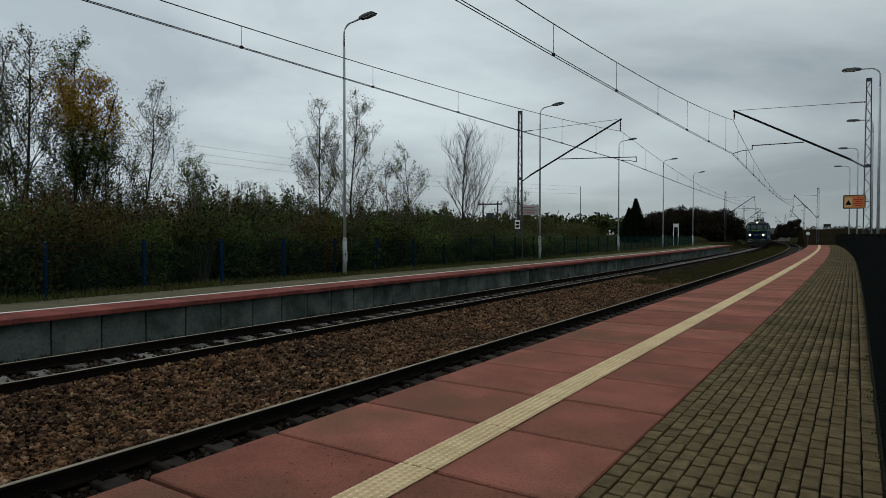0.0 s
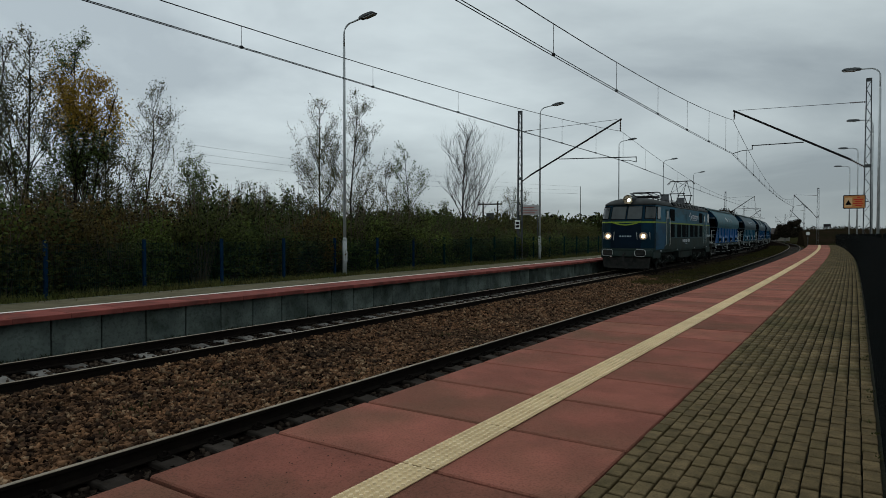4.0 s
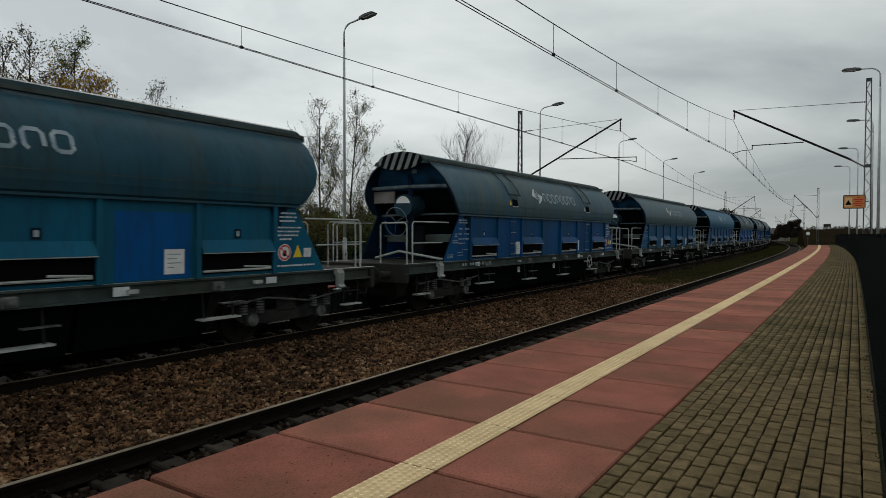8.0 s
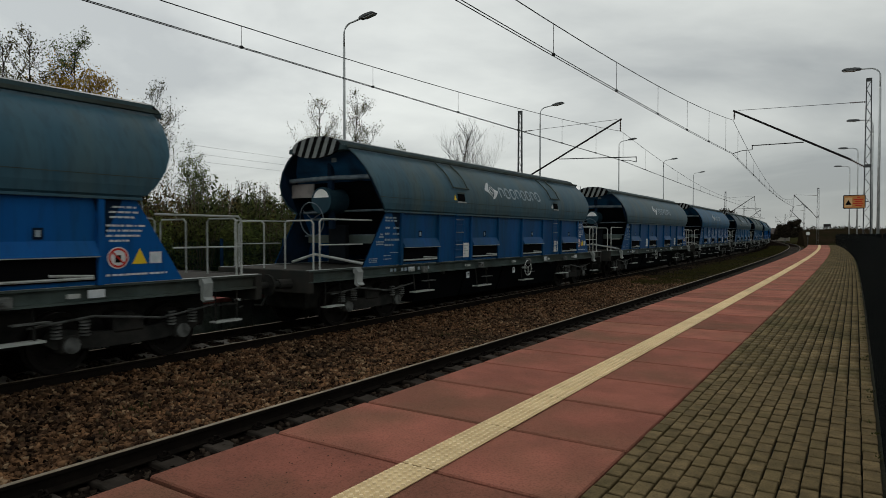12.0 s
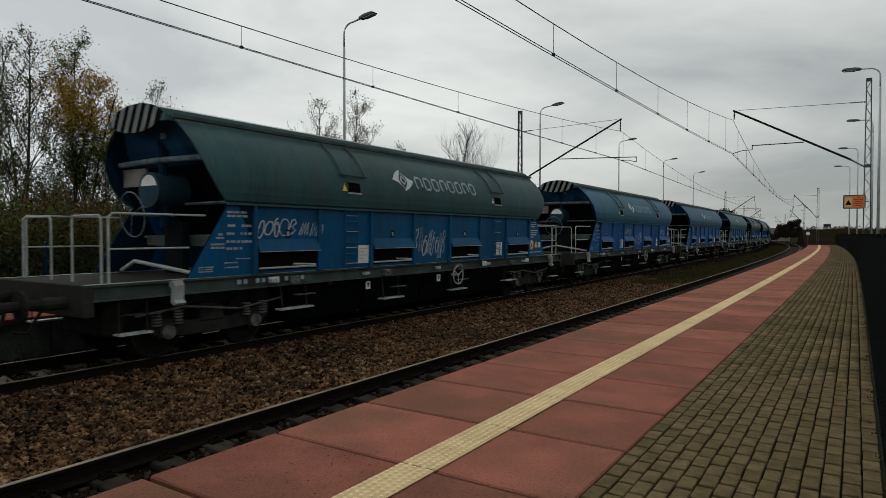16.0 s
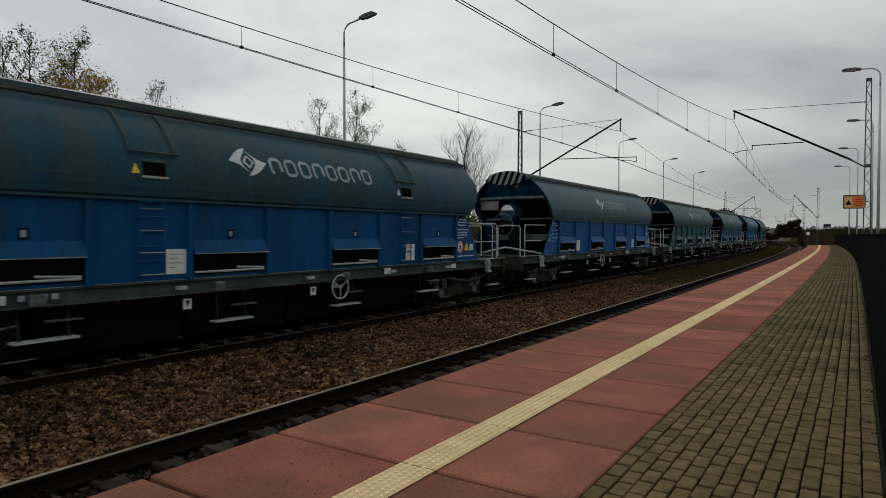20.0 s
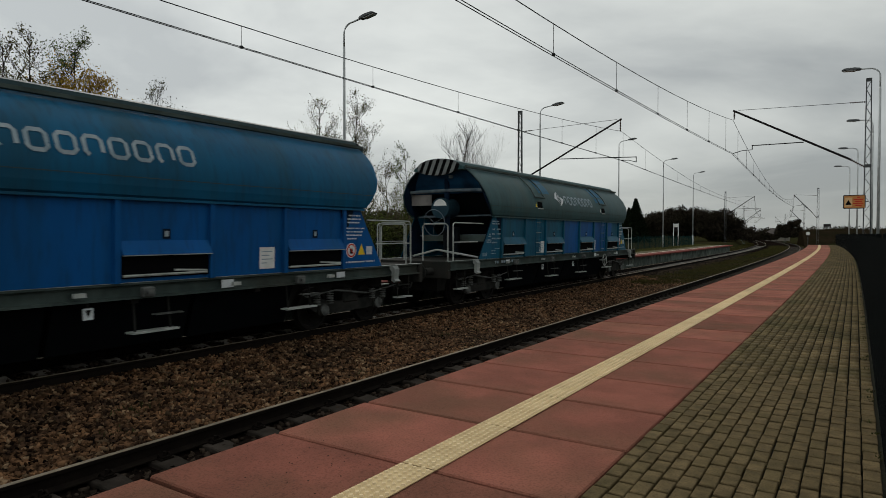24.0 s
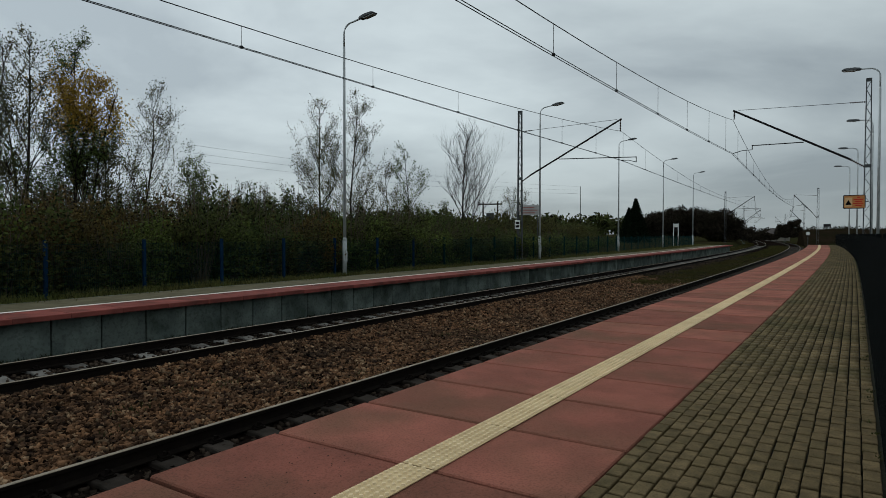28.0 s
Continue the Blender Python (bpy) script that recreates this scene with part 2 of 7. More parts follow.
def box(bm, x0, x1, y0, y1, z0, z1, m=None, bevel=0.0):
    vs = [bm.verts.new(Vector((x, y, z)) if m is None else m @ Vector((x, y, z))) for x in (x0, x1) for y in (y0, y1) for z in (z0, z1)]
    fs = [bm.faces.new([vs[i] for i in f]) for f in ((0, 1, 3, 2), (4, 6, 7, 5), (0, 4, 5, 1), (2, 3, 7, 6), (0, 2, 6, 4), (1, 5, 7, 3))]
    if bevel:
        bmesh.ops.bevel(bm, geom=list({e for f in fs for e in f.edges}), offset=bevel, segments=1, affect="EDGES")
    return vs


def tube(bm, pts, r, n=6, r2=None, cap=True):
    """A round bar through the points; r to r2 in thickness."""
    pts = [Vector(p) for p in pts]
    rings = []
    for i, p in enumerate(pts):
        d = (pts[min(i + 1, len(pts) - 1)] - pts[max(i - 1, 0)]).normalized()
        side = d.cross(Vector((0, 0, 1))) if abs(d.z) < 0.95 else d.cross(Vector((1, 0, 0)))
        side.normalize()
        up = side.cross(d)
        k = r if r2 is None else r + (r2 - r) * i / max(1, len(pts) - 1)
        rings.append([bm.verts.new(p + (side * math.cos(2 * math.pi * j / n) + up * math.sin(2 * math.pi * j / n)) * k) for j in range(n)])
    for a, b in zip(rings, rings[1:]):
        for j in range(n):
            bm.faces.new((a[j], a[(j + 1) % n], b[(j + 1) % n], b[j]))
    if cap and n > 2:
        bm.faces.new(rings[0][::-1])
        bm.faces.new(rings[-1])


def prism(bm, outline, y0, y1, axis="y", m=None):
    """A solid with the given outline (two coordinates each), pushed along one axis."""
    def v(a, b, c):
        p = Vector((a, c, b)) if axis == "y" else (Vector((c, a, b)) if axis == "x" else Vector((a, b, c)))
        return bm.verts.new(p if m is None else m @ p)
    a = [v(p[0], p[1], y0) for p in outline]
    b = [v(p[0], p[1], y1) for p in outline]
    n = len(a)
    for i in range(n):
        bm.faces.new((a[i], a[(i + 1) % n], b[(i + 1) % n], b[i]))
    bm.faces.new(a[::-1])
    bm.faces.new(b)
    bmesh.ops.recalc_face_normals(bm, faces=list(bm.faces))


def sweep(name, outline, s0, s1, material, step=2.0, closed=True, parent=None, smooth=False):
    """A section (u, z) carried along the line."""
    n = max(2, int((s1 - s0) / step) + 1)
    verts, faces, k = [], [], len(outline)
    for i in range(n):
        s = s0 + (s1 - s0) * i / (n - 1)
        verts += [at(s, u, z) for u, z in outline]
    for i in range(n - 1):
        for j in range(k if closed else k - 1):
            a, b = i * k + j, i * k + (j + 1) % k
            faces.append((a, b, b + k, a + k))
    if closed:
        faces += [tuple(range(k))[::-1], tuple(range((n - 1) * k, n * k))]
    me = bpy.data.meshes.new(name)
    me.from_pydata(verts, [], faces)
    me.update()
    bm = bmesh.new()
    bm.from_mesh(me)
    bmesh.ops.recalc_face_normals(bm, faces=list(bm.faces))
    if not closed and sum(f.normal.z for f in bm.faces) < 0:
        bmesh.ops.reverse_faces(bm, faces=list(bm.faces))
    bm.to_mesh(me)
    bm.free()
    return link(name, me, material, parent, smooth=smooth)


def mesh_from(name, verts, faces):
    me = bpy.data.meshes.new(name)
    nv, nf = len(verts), len(faces)
    size = faces.shape[1]
    me.vertices.add(nv)
    me.vertices.foreach_set("co", np.asarray(verts, dtype=np.float32).ravel())
    me.loops.add(nf * size)
    me.loops.foreach_set("vertex_index", np.asarray(faces, dtype=np.int32).ravel())
    me.polygons.add(nf)
    me.polygons.foreach_set("loop_start", np.arange(0, nf * size, size, dtype=np.int32))
    me.update(calc_edges=True)
    me.validate()
    return me


def empty(name, m, label, category, group="", kind=""):
    ob = new(name)
    ob.empty_display_size = 0.2
    ob.matrix_basis = m
    return tagged(ob, label, category, group, kind)


def many(s, u, z):
    """Places for whole arrays of s, u, z."""
    a = np.interp(s, SS, TH)
    return np.stack([np.interp(s, SS, CX) + u * np.cos(a), np.interp(s, SS, CY) + u * np.sin(a), z], 1)


# ---- ground ----
def ground_height(s, u):
    z = np.full_like(s, -0.16)
    z = np.where((u > -15.3) & (u < 0.35) & (s > -60) & (s < 420), -1.12, z)
    z = np.where((u >= 0.35) & (u < 6), -0.35, z)
    z = np.where(u >= 6, -0.5, z)
    z = np.where(u <= -19, -0.16 - np.clip((-19 - u) * 0.012, 0, 0.25), z)
    z = np.where((s > 100) & (u > -15.3) & (u < 0.35), -1.0, z)
    return z


def build_ground():
    def lines(a, b, fine, far):
        mid = list(np.arange(a, b, fine))
        out = [b + fine * 1.6 ** k for k in range(1, 40) if b + fine * 1.6 ** k < far]
        back = [a - fine * 1.6 ** k for k in range(1, 40) if a - fine * 1.6 ** k > -far]
        return np.array(sorted(back + mid + out + [-far, far]))
    xs, ys = lines(-70, 20, 0.9, 4200), lines(-20, 230, 1.6, 4200)
    gx, gy = np.meshgrid(xs, ys)
    x, y = gx.ravel(), gy.ravel()
    near = (SS > -120) & (SS < 420)
    cx, cy, th, ss = CX[near][::4], CY[near][::4], TH[near][::4], SS[near][::4]
    s, u = np.zeros_like(x), np.zeros_like(x)
    for i in range(0, len(x), 4000):
        d = (x[i:i + 4000, None] - cx) ** 2 + (y[i:i + 4000, None] - cy) ** 2
        k = d.argmin(1)
        dx, dy = x[i:i + 4000] - cx[k], y[i:i + 4000] - cy[k]
        s[i:i + 4000] = ss[k] - np.sin(th[k]) * dx + np.cos(th[k]) * dy
        u[i:i + 4000] = np.cos(th[k]) * dx + np.sin(th[k]) * dy
    z = ground_height(s, u) + np.where(abs(u) > 20, 0.12 * np.sin(x * 0.21) * np.cos(y * 0.17), 0)
    n, m = len(xs), len(ys)
    i, j = np.meshgrid(np.arange(n - 1), np.arange(m - 1))
    a = (j * n + i).ravel()
    me = mesh_from("ground", np.stack([x, y, z], 1), np.stack([a, a + 1, a + n + 1, a + n], 1))
    tagged(link("ground", me, SOIL), "autumn grassland and soil round the railway", "ground", kind="structure")


build_ground()

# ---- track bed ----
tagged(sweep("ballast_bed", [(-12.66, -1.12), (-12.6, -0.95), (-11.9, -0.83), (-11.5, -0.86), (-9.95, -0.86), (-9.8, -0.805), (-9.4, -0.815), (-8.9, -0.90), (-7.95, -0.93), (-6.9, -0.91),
                             (-6.15, -0.885), (-5.9, -0.915), (-3.95, -0.915), (-3.6, -0.96), (-3.55, -1.12)], -60, 400, BALLAST_SHADE),
       "near-black ballast bed under both tracks, shade of the stone gaps in its colour", "track bed", kind="structure")


def stones(name, s0, s1, u0, u1, count, size, seed, top, label, material=None):
    """Loose stones, each an uneven block of eight corners."""
    r = np.random.RandomState(seed)
    s, u = r.uniform(s0, s1, count), r.uniform(u0, u1, count)
    z = top(u) + r.uniform(-0.022, 0.022, count)
    c = many(s, u, z)
    k = size * r.uniform(0.55, 1.25, count)
    corners = np.array([(x, y, w) for x in (-1, 1) for y in (-1, 1) for w in (-1, 1)], float)
    v = corners[None] * (0.5 * k[:, None, None] * np.stack([r.uniform(0.9, 1.5, count), r.uniform(0.65, 1.1, count), r.uniform(0.4, 0.8, count)], 1)[:, None])
    v *= r.uniform(0.55, 1.1, (count, 8, 1))
    ax = r.normal(size=(count, 3))
    ax /= np.linalg.norm(ax, axis=1)[:, None]
    an = r.uniform(0, 3.1, count)[:, None, None]
    axb = np.repeat(ax[:, None], 8, 1)
    v = v * np.cos(an) + np.cross(axb, v) * np.sin(an) + axb * (v * axb).sum(2, keepdims=True) * (1 - np.cos(an))
    v += c[:, None]
    f = np.array([(0, 1, 3, 2), (4, 6, 7, 5), (0, 4, 5, 1), (2, 3, 7, 6), (0, 2, 6, 4), (1, 5, 7, 3)])
    faces = (np.arange(count)[:, None, None] * 8 + f[None]).reshape(-1, 4)
    tagged(link(name, mesh_from(name, v.reshape(-1, 3), faces), material or STONE), label, "ballast", kind="stuff")


def bed_top(u):
    return np.interp(u, [-12.4, -11.9, -11.5, -9.95, -9.8, -9.4, -8.9, -7.95, -6.9, -6.15, -5.9, -3.95], [-0.93, -0.83, -0.86, -0.86, -0.805, -0.815, -0.90, -0.93, -0.91, -0.885, -0.915, -0.915])


stones("pale_stones", 2.5, 34, -9.75, -6.1, 9000, 0.056, 31, lambda u: bed_top(u) + 0.012, "pale grey-pink stones among the brown ballast", STONE_PALE)
stones("ballast_stones", 2.5, 15, -9.80, -6.1, 46000, 0.058, 1, bed_top, "sharp rust-brown ballast stones between the tracks")
stones("ballast_stones_far", 15, 34, -9.80, -6.1, 36000, 0.066, 2, bed_top, "rust-brown ballast stones between the tracks")
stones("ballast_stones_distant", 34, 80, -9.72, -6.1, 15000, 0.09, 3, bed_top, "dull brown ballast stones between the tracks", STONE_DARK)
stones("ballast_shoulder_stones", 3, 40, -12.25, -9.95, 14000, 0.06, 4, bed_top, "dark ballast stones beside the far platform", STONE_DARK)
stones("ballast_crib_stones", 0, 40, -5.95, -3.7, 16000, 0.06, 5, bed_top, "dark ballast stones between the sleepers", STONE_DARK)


def rail_outline(u, z, top=False):
    if top:
        return [(u - 0.030, z - 0.004), (u - 0.026, z), (u + 0.026, z), (u + 0.030, z - 0.004)]
    half = [(0.075, -0.172), (0.075, -0.160), (0.012, -0.138), (0.010, -0.05), (0.036, -0.036), (0.036, -0.010), (0.031, -0.004)]
    return [(u + a, z + b) for a, b in half] + [(u - a, z + b) for a, b in reversed(half)]


def build_track(name, left, right, z, sleeper_mat, seed, label):
    track = empty(name, Matrix(), label, "railway track", "railway tracks", "structure")
    for u in (left, right):
        r = sweep("rail", rail_outline(u, z), -60, 400, RAIL_SIDE, 1.5, parent=track)
        sweep("rail_head", rail_outline(u, z, True), -60, 400, RAIL_TOP, 1.5, parent=r)["label"] = "rail head worn bright"
    bm = bmesh.new()
    prism(bm, [(-1.28, -0.40), (1.28, -0.40), (1.28, -0.185), (0.9, -0.172), (0.55, -0.172), (0.35, -0.2), (-0.35, -0.2), (-0.55, -0.172), (-0.9, -0.172), (-1.28, -0.185)], -0.13, 0.13)
    bmesh.ops.bevel(bm, geom=list(bm.edges), offset=0.012, segments=1, affect="EDGES")
    me = bpy.data.meshes.new("sleeper")
    bm.to_mesh(me)
    bm.free()
    bm = bmesh.new()
    for x in (-0.7535, 0.7535):
        for d in (-1, 1):
            box(bm, x + d * 0.075, x + d * 0.16, -0.07, 0.07, -0.185, -0.155)
            tube(bm, [(x + d * 0.06, -0.045, -0.15), (x + d * 0.10, -0.05, -0.118), (x + d * 0.15, -0.045, -0.14), (x + d * 0.15, 0.045, -0.14), (x + d * 0.10, 0.05, -0.118), (x + d * 0.06, 0.045, -0.15)], 0.011, 5)
            tube(bm, [(x + d * 0.11, 0, -0.17), (x + d * 0.11, 0, -0.095)], 0.018, 6)
    clip = bpy.data.meshes.new("fastening")
    bm.to_mesh(clip)
    bm.free()
    rnd = random.Random(seed)
    c = (left + right) / 2
    for i in range(230):
        s = -4 + i * 0.6 + rnd.uniform(-0.015, 0.015)
        o = link("sleeper", me, sleeper_mat, track)
        o.matrix_basis = along(s, c, z, rnd.uniform(-0.4, 0.4))
        if s < 45:
            o2 = link("fastening", clip, RAIL_SIDE, o)
    return track


build_track("track_near", NEAR_L, NEAR_R, NEAR_Z, SLEEPER_OLD, 1, "near railway track with rusty rails on dark sleepers")
build_track("track_far", FAR_L, FAR_R, FAR_Z, SLEEPER, 2, "far railway track on pale concrete sleepers")


def weeds(name, spots, seed, label, material, height=(0.05, 0.16), spread=0.5, blades=60, width=0.012):
    """Tufts of narrow blades."""
    r = np.random.RandomState(seed)
    V, F = [], []
    base = 0
    for (s, u, z, k) in spots:
        n = int(blades * k)
        a, d = r.uniform(0, 6.28, n), spread * k * r.uniform(0, 1, n) ** 0.7
        p = np.array(at(s, u, z))
        b = p + np.stack([d * np.cos(a), d * np.sin(a), np.zeros(n)], 1)
        h = r.uniform(*height, n) * min(1.3, 0.6 + k * 0.5)
        lean = np.stack([r.normal(0, 0.35, n), r.normal(0, 0.35, n), np.ones(n)], 1) * h[:, None]
        w = np.stack([np.cos(a * 3), np.sin(a * 3), np.zeros(n)], 1) * width
        v = np.stack([b - w, b + w, b + lean * 0.6 + w * 0.8, b + lean], 1)
        V.append(v.reshape(-1, 3))
        F.append(base + np.arange(n)[:, None] * 4 + np.arange(4)[None])
        base += n * 4
    tagged(link(name, mesh_from(name, np.concatenate(V), np.concatenate(F)), material), label, "plants", kind="stuff")


rw = random.Random(5)
weeds("ballast_weeds", [(rw.uniform(4, 30), rw.uniform(-9.3, -6.3), -0.92, rw.uniform(0.2, 0.7)) for _ in range(45)]
      + [(rw.uniform(30, 100), rw.uniform(-9.3, -6.2), -0.92, rw.uniform(0.6, 1.3)) for _ in range(330)], 6,
      "small green weeds growing in the ballast", WEED, (0.03, 0.11), 0.55, 70)
weeds("track_grass", [(30 + 110 * rw.random() ** 1.2, rw.uniform(-9.35, -6.2), -0.92, rw.uniform(0.5, 1.1)) for _ in range(650)]
      + [(rw.uniform(95, 190), rw.uniform(-16, -12.2), -0.95, rw.uniform(0.8, 1.4)) for _ in range(160)]
      + [(rw.uniform(98, 190), rw.uniform(-3.9, -1.0), -0.98, rw.uniform(0.8, 1.4)) for _ in range(140)], 26,
      "olive autumn grass growing between the tracks", TRACK_GRASS, (0.05, 0.17), 0.6, 60, 0.02)


# ---- near platform ----
def build_near_platform():
    top = empty("platform_near", Matrix(), "station platform with red edge slabs and grey pavers", "platform", kind="structure")
    sweep("platform_wall", [(EDGE + 0.22, -0.10), (EDGE + 0.22, -1.15), (EDGE + 0.4, -1.15), (EDGE + 0.4, -0.10)], -30, 98, CONCRETE, 1.0, parent=top)
    sweep("platform_core", [(EDGE + 0.41, -0.085), (EDGE + 0.41, -1.2), (0.60, -1.2), (0.60, -0.085)], -30, 98, CONCRETE, 1.0, parent=top)
    sweep("paver_bed", [(PAVE + 0.004, -0.030), (PAVE + 0.004, -0.084), (0.16, -0.084), (0.16, -0.030)], -30, 97.9, JOINT, 1.0, parent=top)
    sweep("slab_bed", [(EDGE + 0.05, -0.055), (EDGE + 0.05, -0.084), (PAVE + 0.003, -0.084), (PAVE + 0.003, -0.055)], -30, 97.8, JOINT, 1.0, parent=top)
    bm = bmesh.new()
    box(bm, EDGE, PAVE - 0.006, 0.017, 0.983, -0.10, 0.0, bevel=0.010)
    slab = bpy.data.meshes.new("slab")
    bm.to_mesh(slab)
    bm.free()
    # tactile strip: a thin plate with rows of low studs
    bm = bmesh.new()
    box(bm, STRIP - 0.125, STRIP + 0.125, 0.008, 0.992, 0.0, 0.006)
    studs = bmesh.new()
    for i in range(20):
        for j in range(5):
            x, y = STRIP - 0.1 + j * 0.05, 0.022 + i * 0.0495 + (0.0245 if j % 2 else 0)
            a = [studs.verts.new((x + dx * 0.020, y + dy * 0.020, 0.006)) for dx, dy in ((-1, 0), (0, -1), (1, 0), (0, 1))]
            c = [studs.verts.new((x + dx * 0.012, y + dy * 0.012, 0.016)) for dx, dy in ((-1, 0), (0, -1), (1, 0), (0, 1))]
            studs.faces.new(c)
            for k in range(4):
                studs.faces.new((a[k], a[(k + 1) % 4], c[(k + 1) % 4], c[k]))
    stud = bpy.data.meshes.new("stud_field")
    studs.to_mesh(stud)
    studs.free()
    plate = bpy.data.meshes.new("tactile_plate")
    bm.to_mesh(plate)
    bm.free()
    r = random.Random(3)
    for i in range(-8, 97):
        s = i + 0.13
        a = link("slab", slab, RED_SLAB, top)
        a.matrix_basis = Matrix.Translation((0, 0, r.uniform(-0.005, 0.0))) @ along(s, 0, 0, r.uniform(-0.08, 0.08))
        b = link("tactile_plate", plate, YELLOW, top, "yellow studded warning strip" if i == 0 else "")
        b.matrix_basis = along(s, 0, 0.002)
        if i < 40:
            link("stud_field", stud, STUD, b)
    # pavers, 10 x 20 cm, long side along the platform
    bm = bmesh.new()
    vs = box(bm, -0.0448, 0.0448, -0.0868, 0.0868, -0.05, 0.0)
    bmesh.ops.bevel(bm, geom=[e for e in bm.edges if all(v.co.z > -0.01 for v in e.verts)], offset=0.005, segments=1, affect="EDGES")
    paver = bpy.data.meshes.new("paver")
    bm.to_mesh(paver)
    bm.free()
    cols = 14
    far_s, far_u, far_z = [], [], []
    shift = [r.uniform(-0.02, 0.02) + (0.1 if k % 2 else 0) for k in range(cols)]
    for k in range(cols):
        u = PAVE + 0.052 + k * 0.0995
        for i in range(-20, 485):
            s = i * 0.2 + shift[k] + r.uniform(-0.003, 0.003)
            if s > 97.7:
                continue
            z = r.uniform(-0.007, 0.0)
            if 3.0 < s < 7.2:
                o = link("paver", paver, PAVER, top)
                o.matrix_basis = along(s, u + r.uniform(-0.003, 0.003), z, r.uniform(-0.8, 0.8))
            else:
                far_s.append(s), far_u.append(u), far_z.append(z)
    s, u, z = (np.array(a) for a in (far_s, far_u, far_z))
    th = np.interp(s, SS, TH)
    c = many(s, u, z)
    V = []
    for (dx, dy, dz) in [(-1, -1, -0.04), (1, -1, -0.04), (1, 1, -0.04), (-1, 1, -0.04), (-1, -1, 0), (1, -1, 0), (1, 1, 0), (-1, 1, 0)]:
        k = 1.0 if dz else 0.93
        lx, ly = dx * 0.0448 * k, dy * 0.0868 * (k + 1) / 2
        V.append(np.stack([c[:, 0] + lx * np.cos(th) - ly * np.sin(th), c[:, 1] + lx * np.sin(th) + ly * np.cos(th), c[:, 2] + dz], 1))
    V = np.stack(V, 1).reshape(-1, 3)
    f = np.array([(4, 5, 6, 7), (0, 1, 5, 4), (1, 2, 6, 5), (2, 3, 7, 6), (3, 0, 4, 7)])
    F = (np.arange(len(s))[:, None, None] * 8 + f[None]).reshape(-1, 4)
    tagged(link("pavers", mesh_from("pavers", V, F), PAVER_FAR, top), kind="stuff")


build_near_platform()
weeds("joint_moss", [(rw.uniform(3, 90), rw.uniform(0.08, 0.16), -0.006, rw.uniform(0.1, 0.25)) for _ in range(260)], 9,
      "moss and small weeds along the paving edge", WEED, (0.01, 0.04), 0.25, 60, 0.006)


# ---- far platform ----
def build_far_platform():
    top = empty("platform_far", Matrix(), "opposite platform with concrete wall and red edge slabs", "platform", kind="structure")
    z = FAR_TOP
    sweep("platform_core", [(-12.80, z - 0.02), (-12.80, -1.15), (-15.3, -1.15), (-15.3, z - 0.02)], -30, 94, CONCRETE, 1.0, parent=top)
    bm = bmesh.new()
    box(bm, -0.10, 0.0, 0.016, 0.937, -1.15 - z, -0.10, bevel=0.012)
    panel = bpy.data.meshes.new("wall_panel")
    bm.to_mesh(panel)
    bm.free()
    bm = bmesh.new()
    box(bm, -1.0, 0.0, 0.004, 0.996, -0.10, 0.0, bevel=0.008)
    slab = bpy.data.meshes.new("edge_slab")
    bm.to_mesh(slab)
    bm.free()
    r = random.Random(8)
    for i in range(-12, 98):
        a = link("wall_panel", panel, CONCRETE, top)
        a.matrix_basis = along(5.872 + (i - 6) * 0.953, FAR_EDGE - 0.33, z)
        if i > 93:
            continue
        b = link("edge_slab", slab, RED_FAR, top)
        b.matrix_basis = along(i + 0.08, FAR_EDGE, z + r.uniform(-0.003, 0.003))
    sweep("paving", [(-13.36, z - 0.05), (-13.36, z - 0.004), (-15.25, z - 0.02), (-15.25, z - 0.05)], -30, 94, PAVE_FAR, 1.0, parent=top)
    sweep("white_line", [(-13.345, z), (-13.345, z + 0.006), (-13.47, z + 0.006), (-13.47, z)], -30, 94, WHITE_LINE, 1.0, parent=top)
    return top


build_far_platform()
weeds("verge_grass", [(rw.uniform(2, 95), rw.uniform(-17.2, -15.25), -0.15, rw.uniform(0.6, 1.2)) for _ in range(700)], 11,
      "rough autumn grass along the platform's back edge", GRASS, (0.05, 0.20), 0.6, 80, 0.009)


weeds("wall_moss", [(rw.uniform(3, 60), rw.uniform(-12.66, -12.45), -0.94, rw.uniform(0.2, 0.6)) for _ in range(420)], 13,
      "dark moss and grass along the foot of the platform wall", MOSS, (0.05, 0.2), 0.22, 60, 0.010)


def crumbs():
    """Bits of dirt and leaf lying on the slabs."""
    r = np.random.RandomState(14)
    n = 130
    s = np.concatenate([r.uniform(2.4, 18, 90), r.normal(2.9, 0.2, 40)])
    u = np.concatenate([r.uniform(-3.45, -1.3, 90), r.normal(-2.75, 0.2, 40)])
    c = many(s, u, np.full(n, 0.004))
    k = r.uniform(0.003, 0.008, n)[:, None]
    a = r.uniform(0, 6.28, n)
    d1 = np.stack([np.cos(a), np.sin(a), np.zeros(n)], 1) * k
    d2 = np.stack([-np.sin(a), np.cos(a), np.zeros(n)], 1) * k * 0.7
    up = np.array([0, 0, 1.0]) * k * 0.6
    v = np.stack([c - d1, c - d2, c + d1, c + d2, c + up], 1).reshape(-1, 3)
    f = (np.arange(n)[:, None, None] * 5 + np.array([(0, 1, 4), (1, 2, 4), (2, 3, 4), (3, 0, 4)])[None]).reshape(-1, 3)
    tagged(link("platform_crumbs", mesh_from("platform_crumbs", v, f), JOINT), "dark crumbs of dirt scattered on the red slabs", "dirt", kind="stuff")


crumbs()


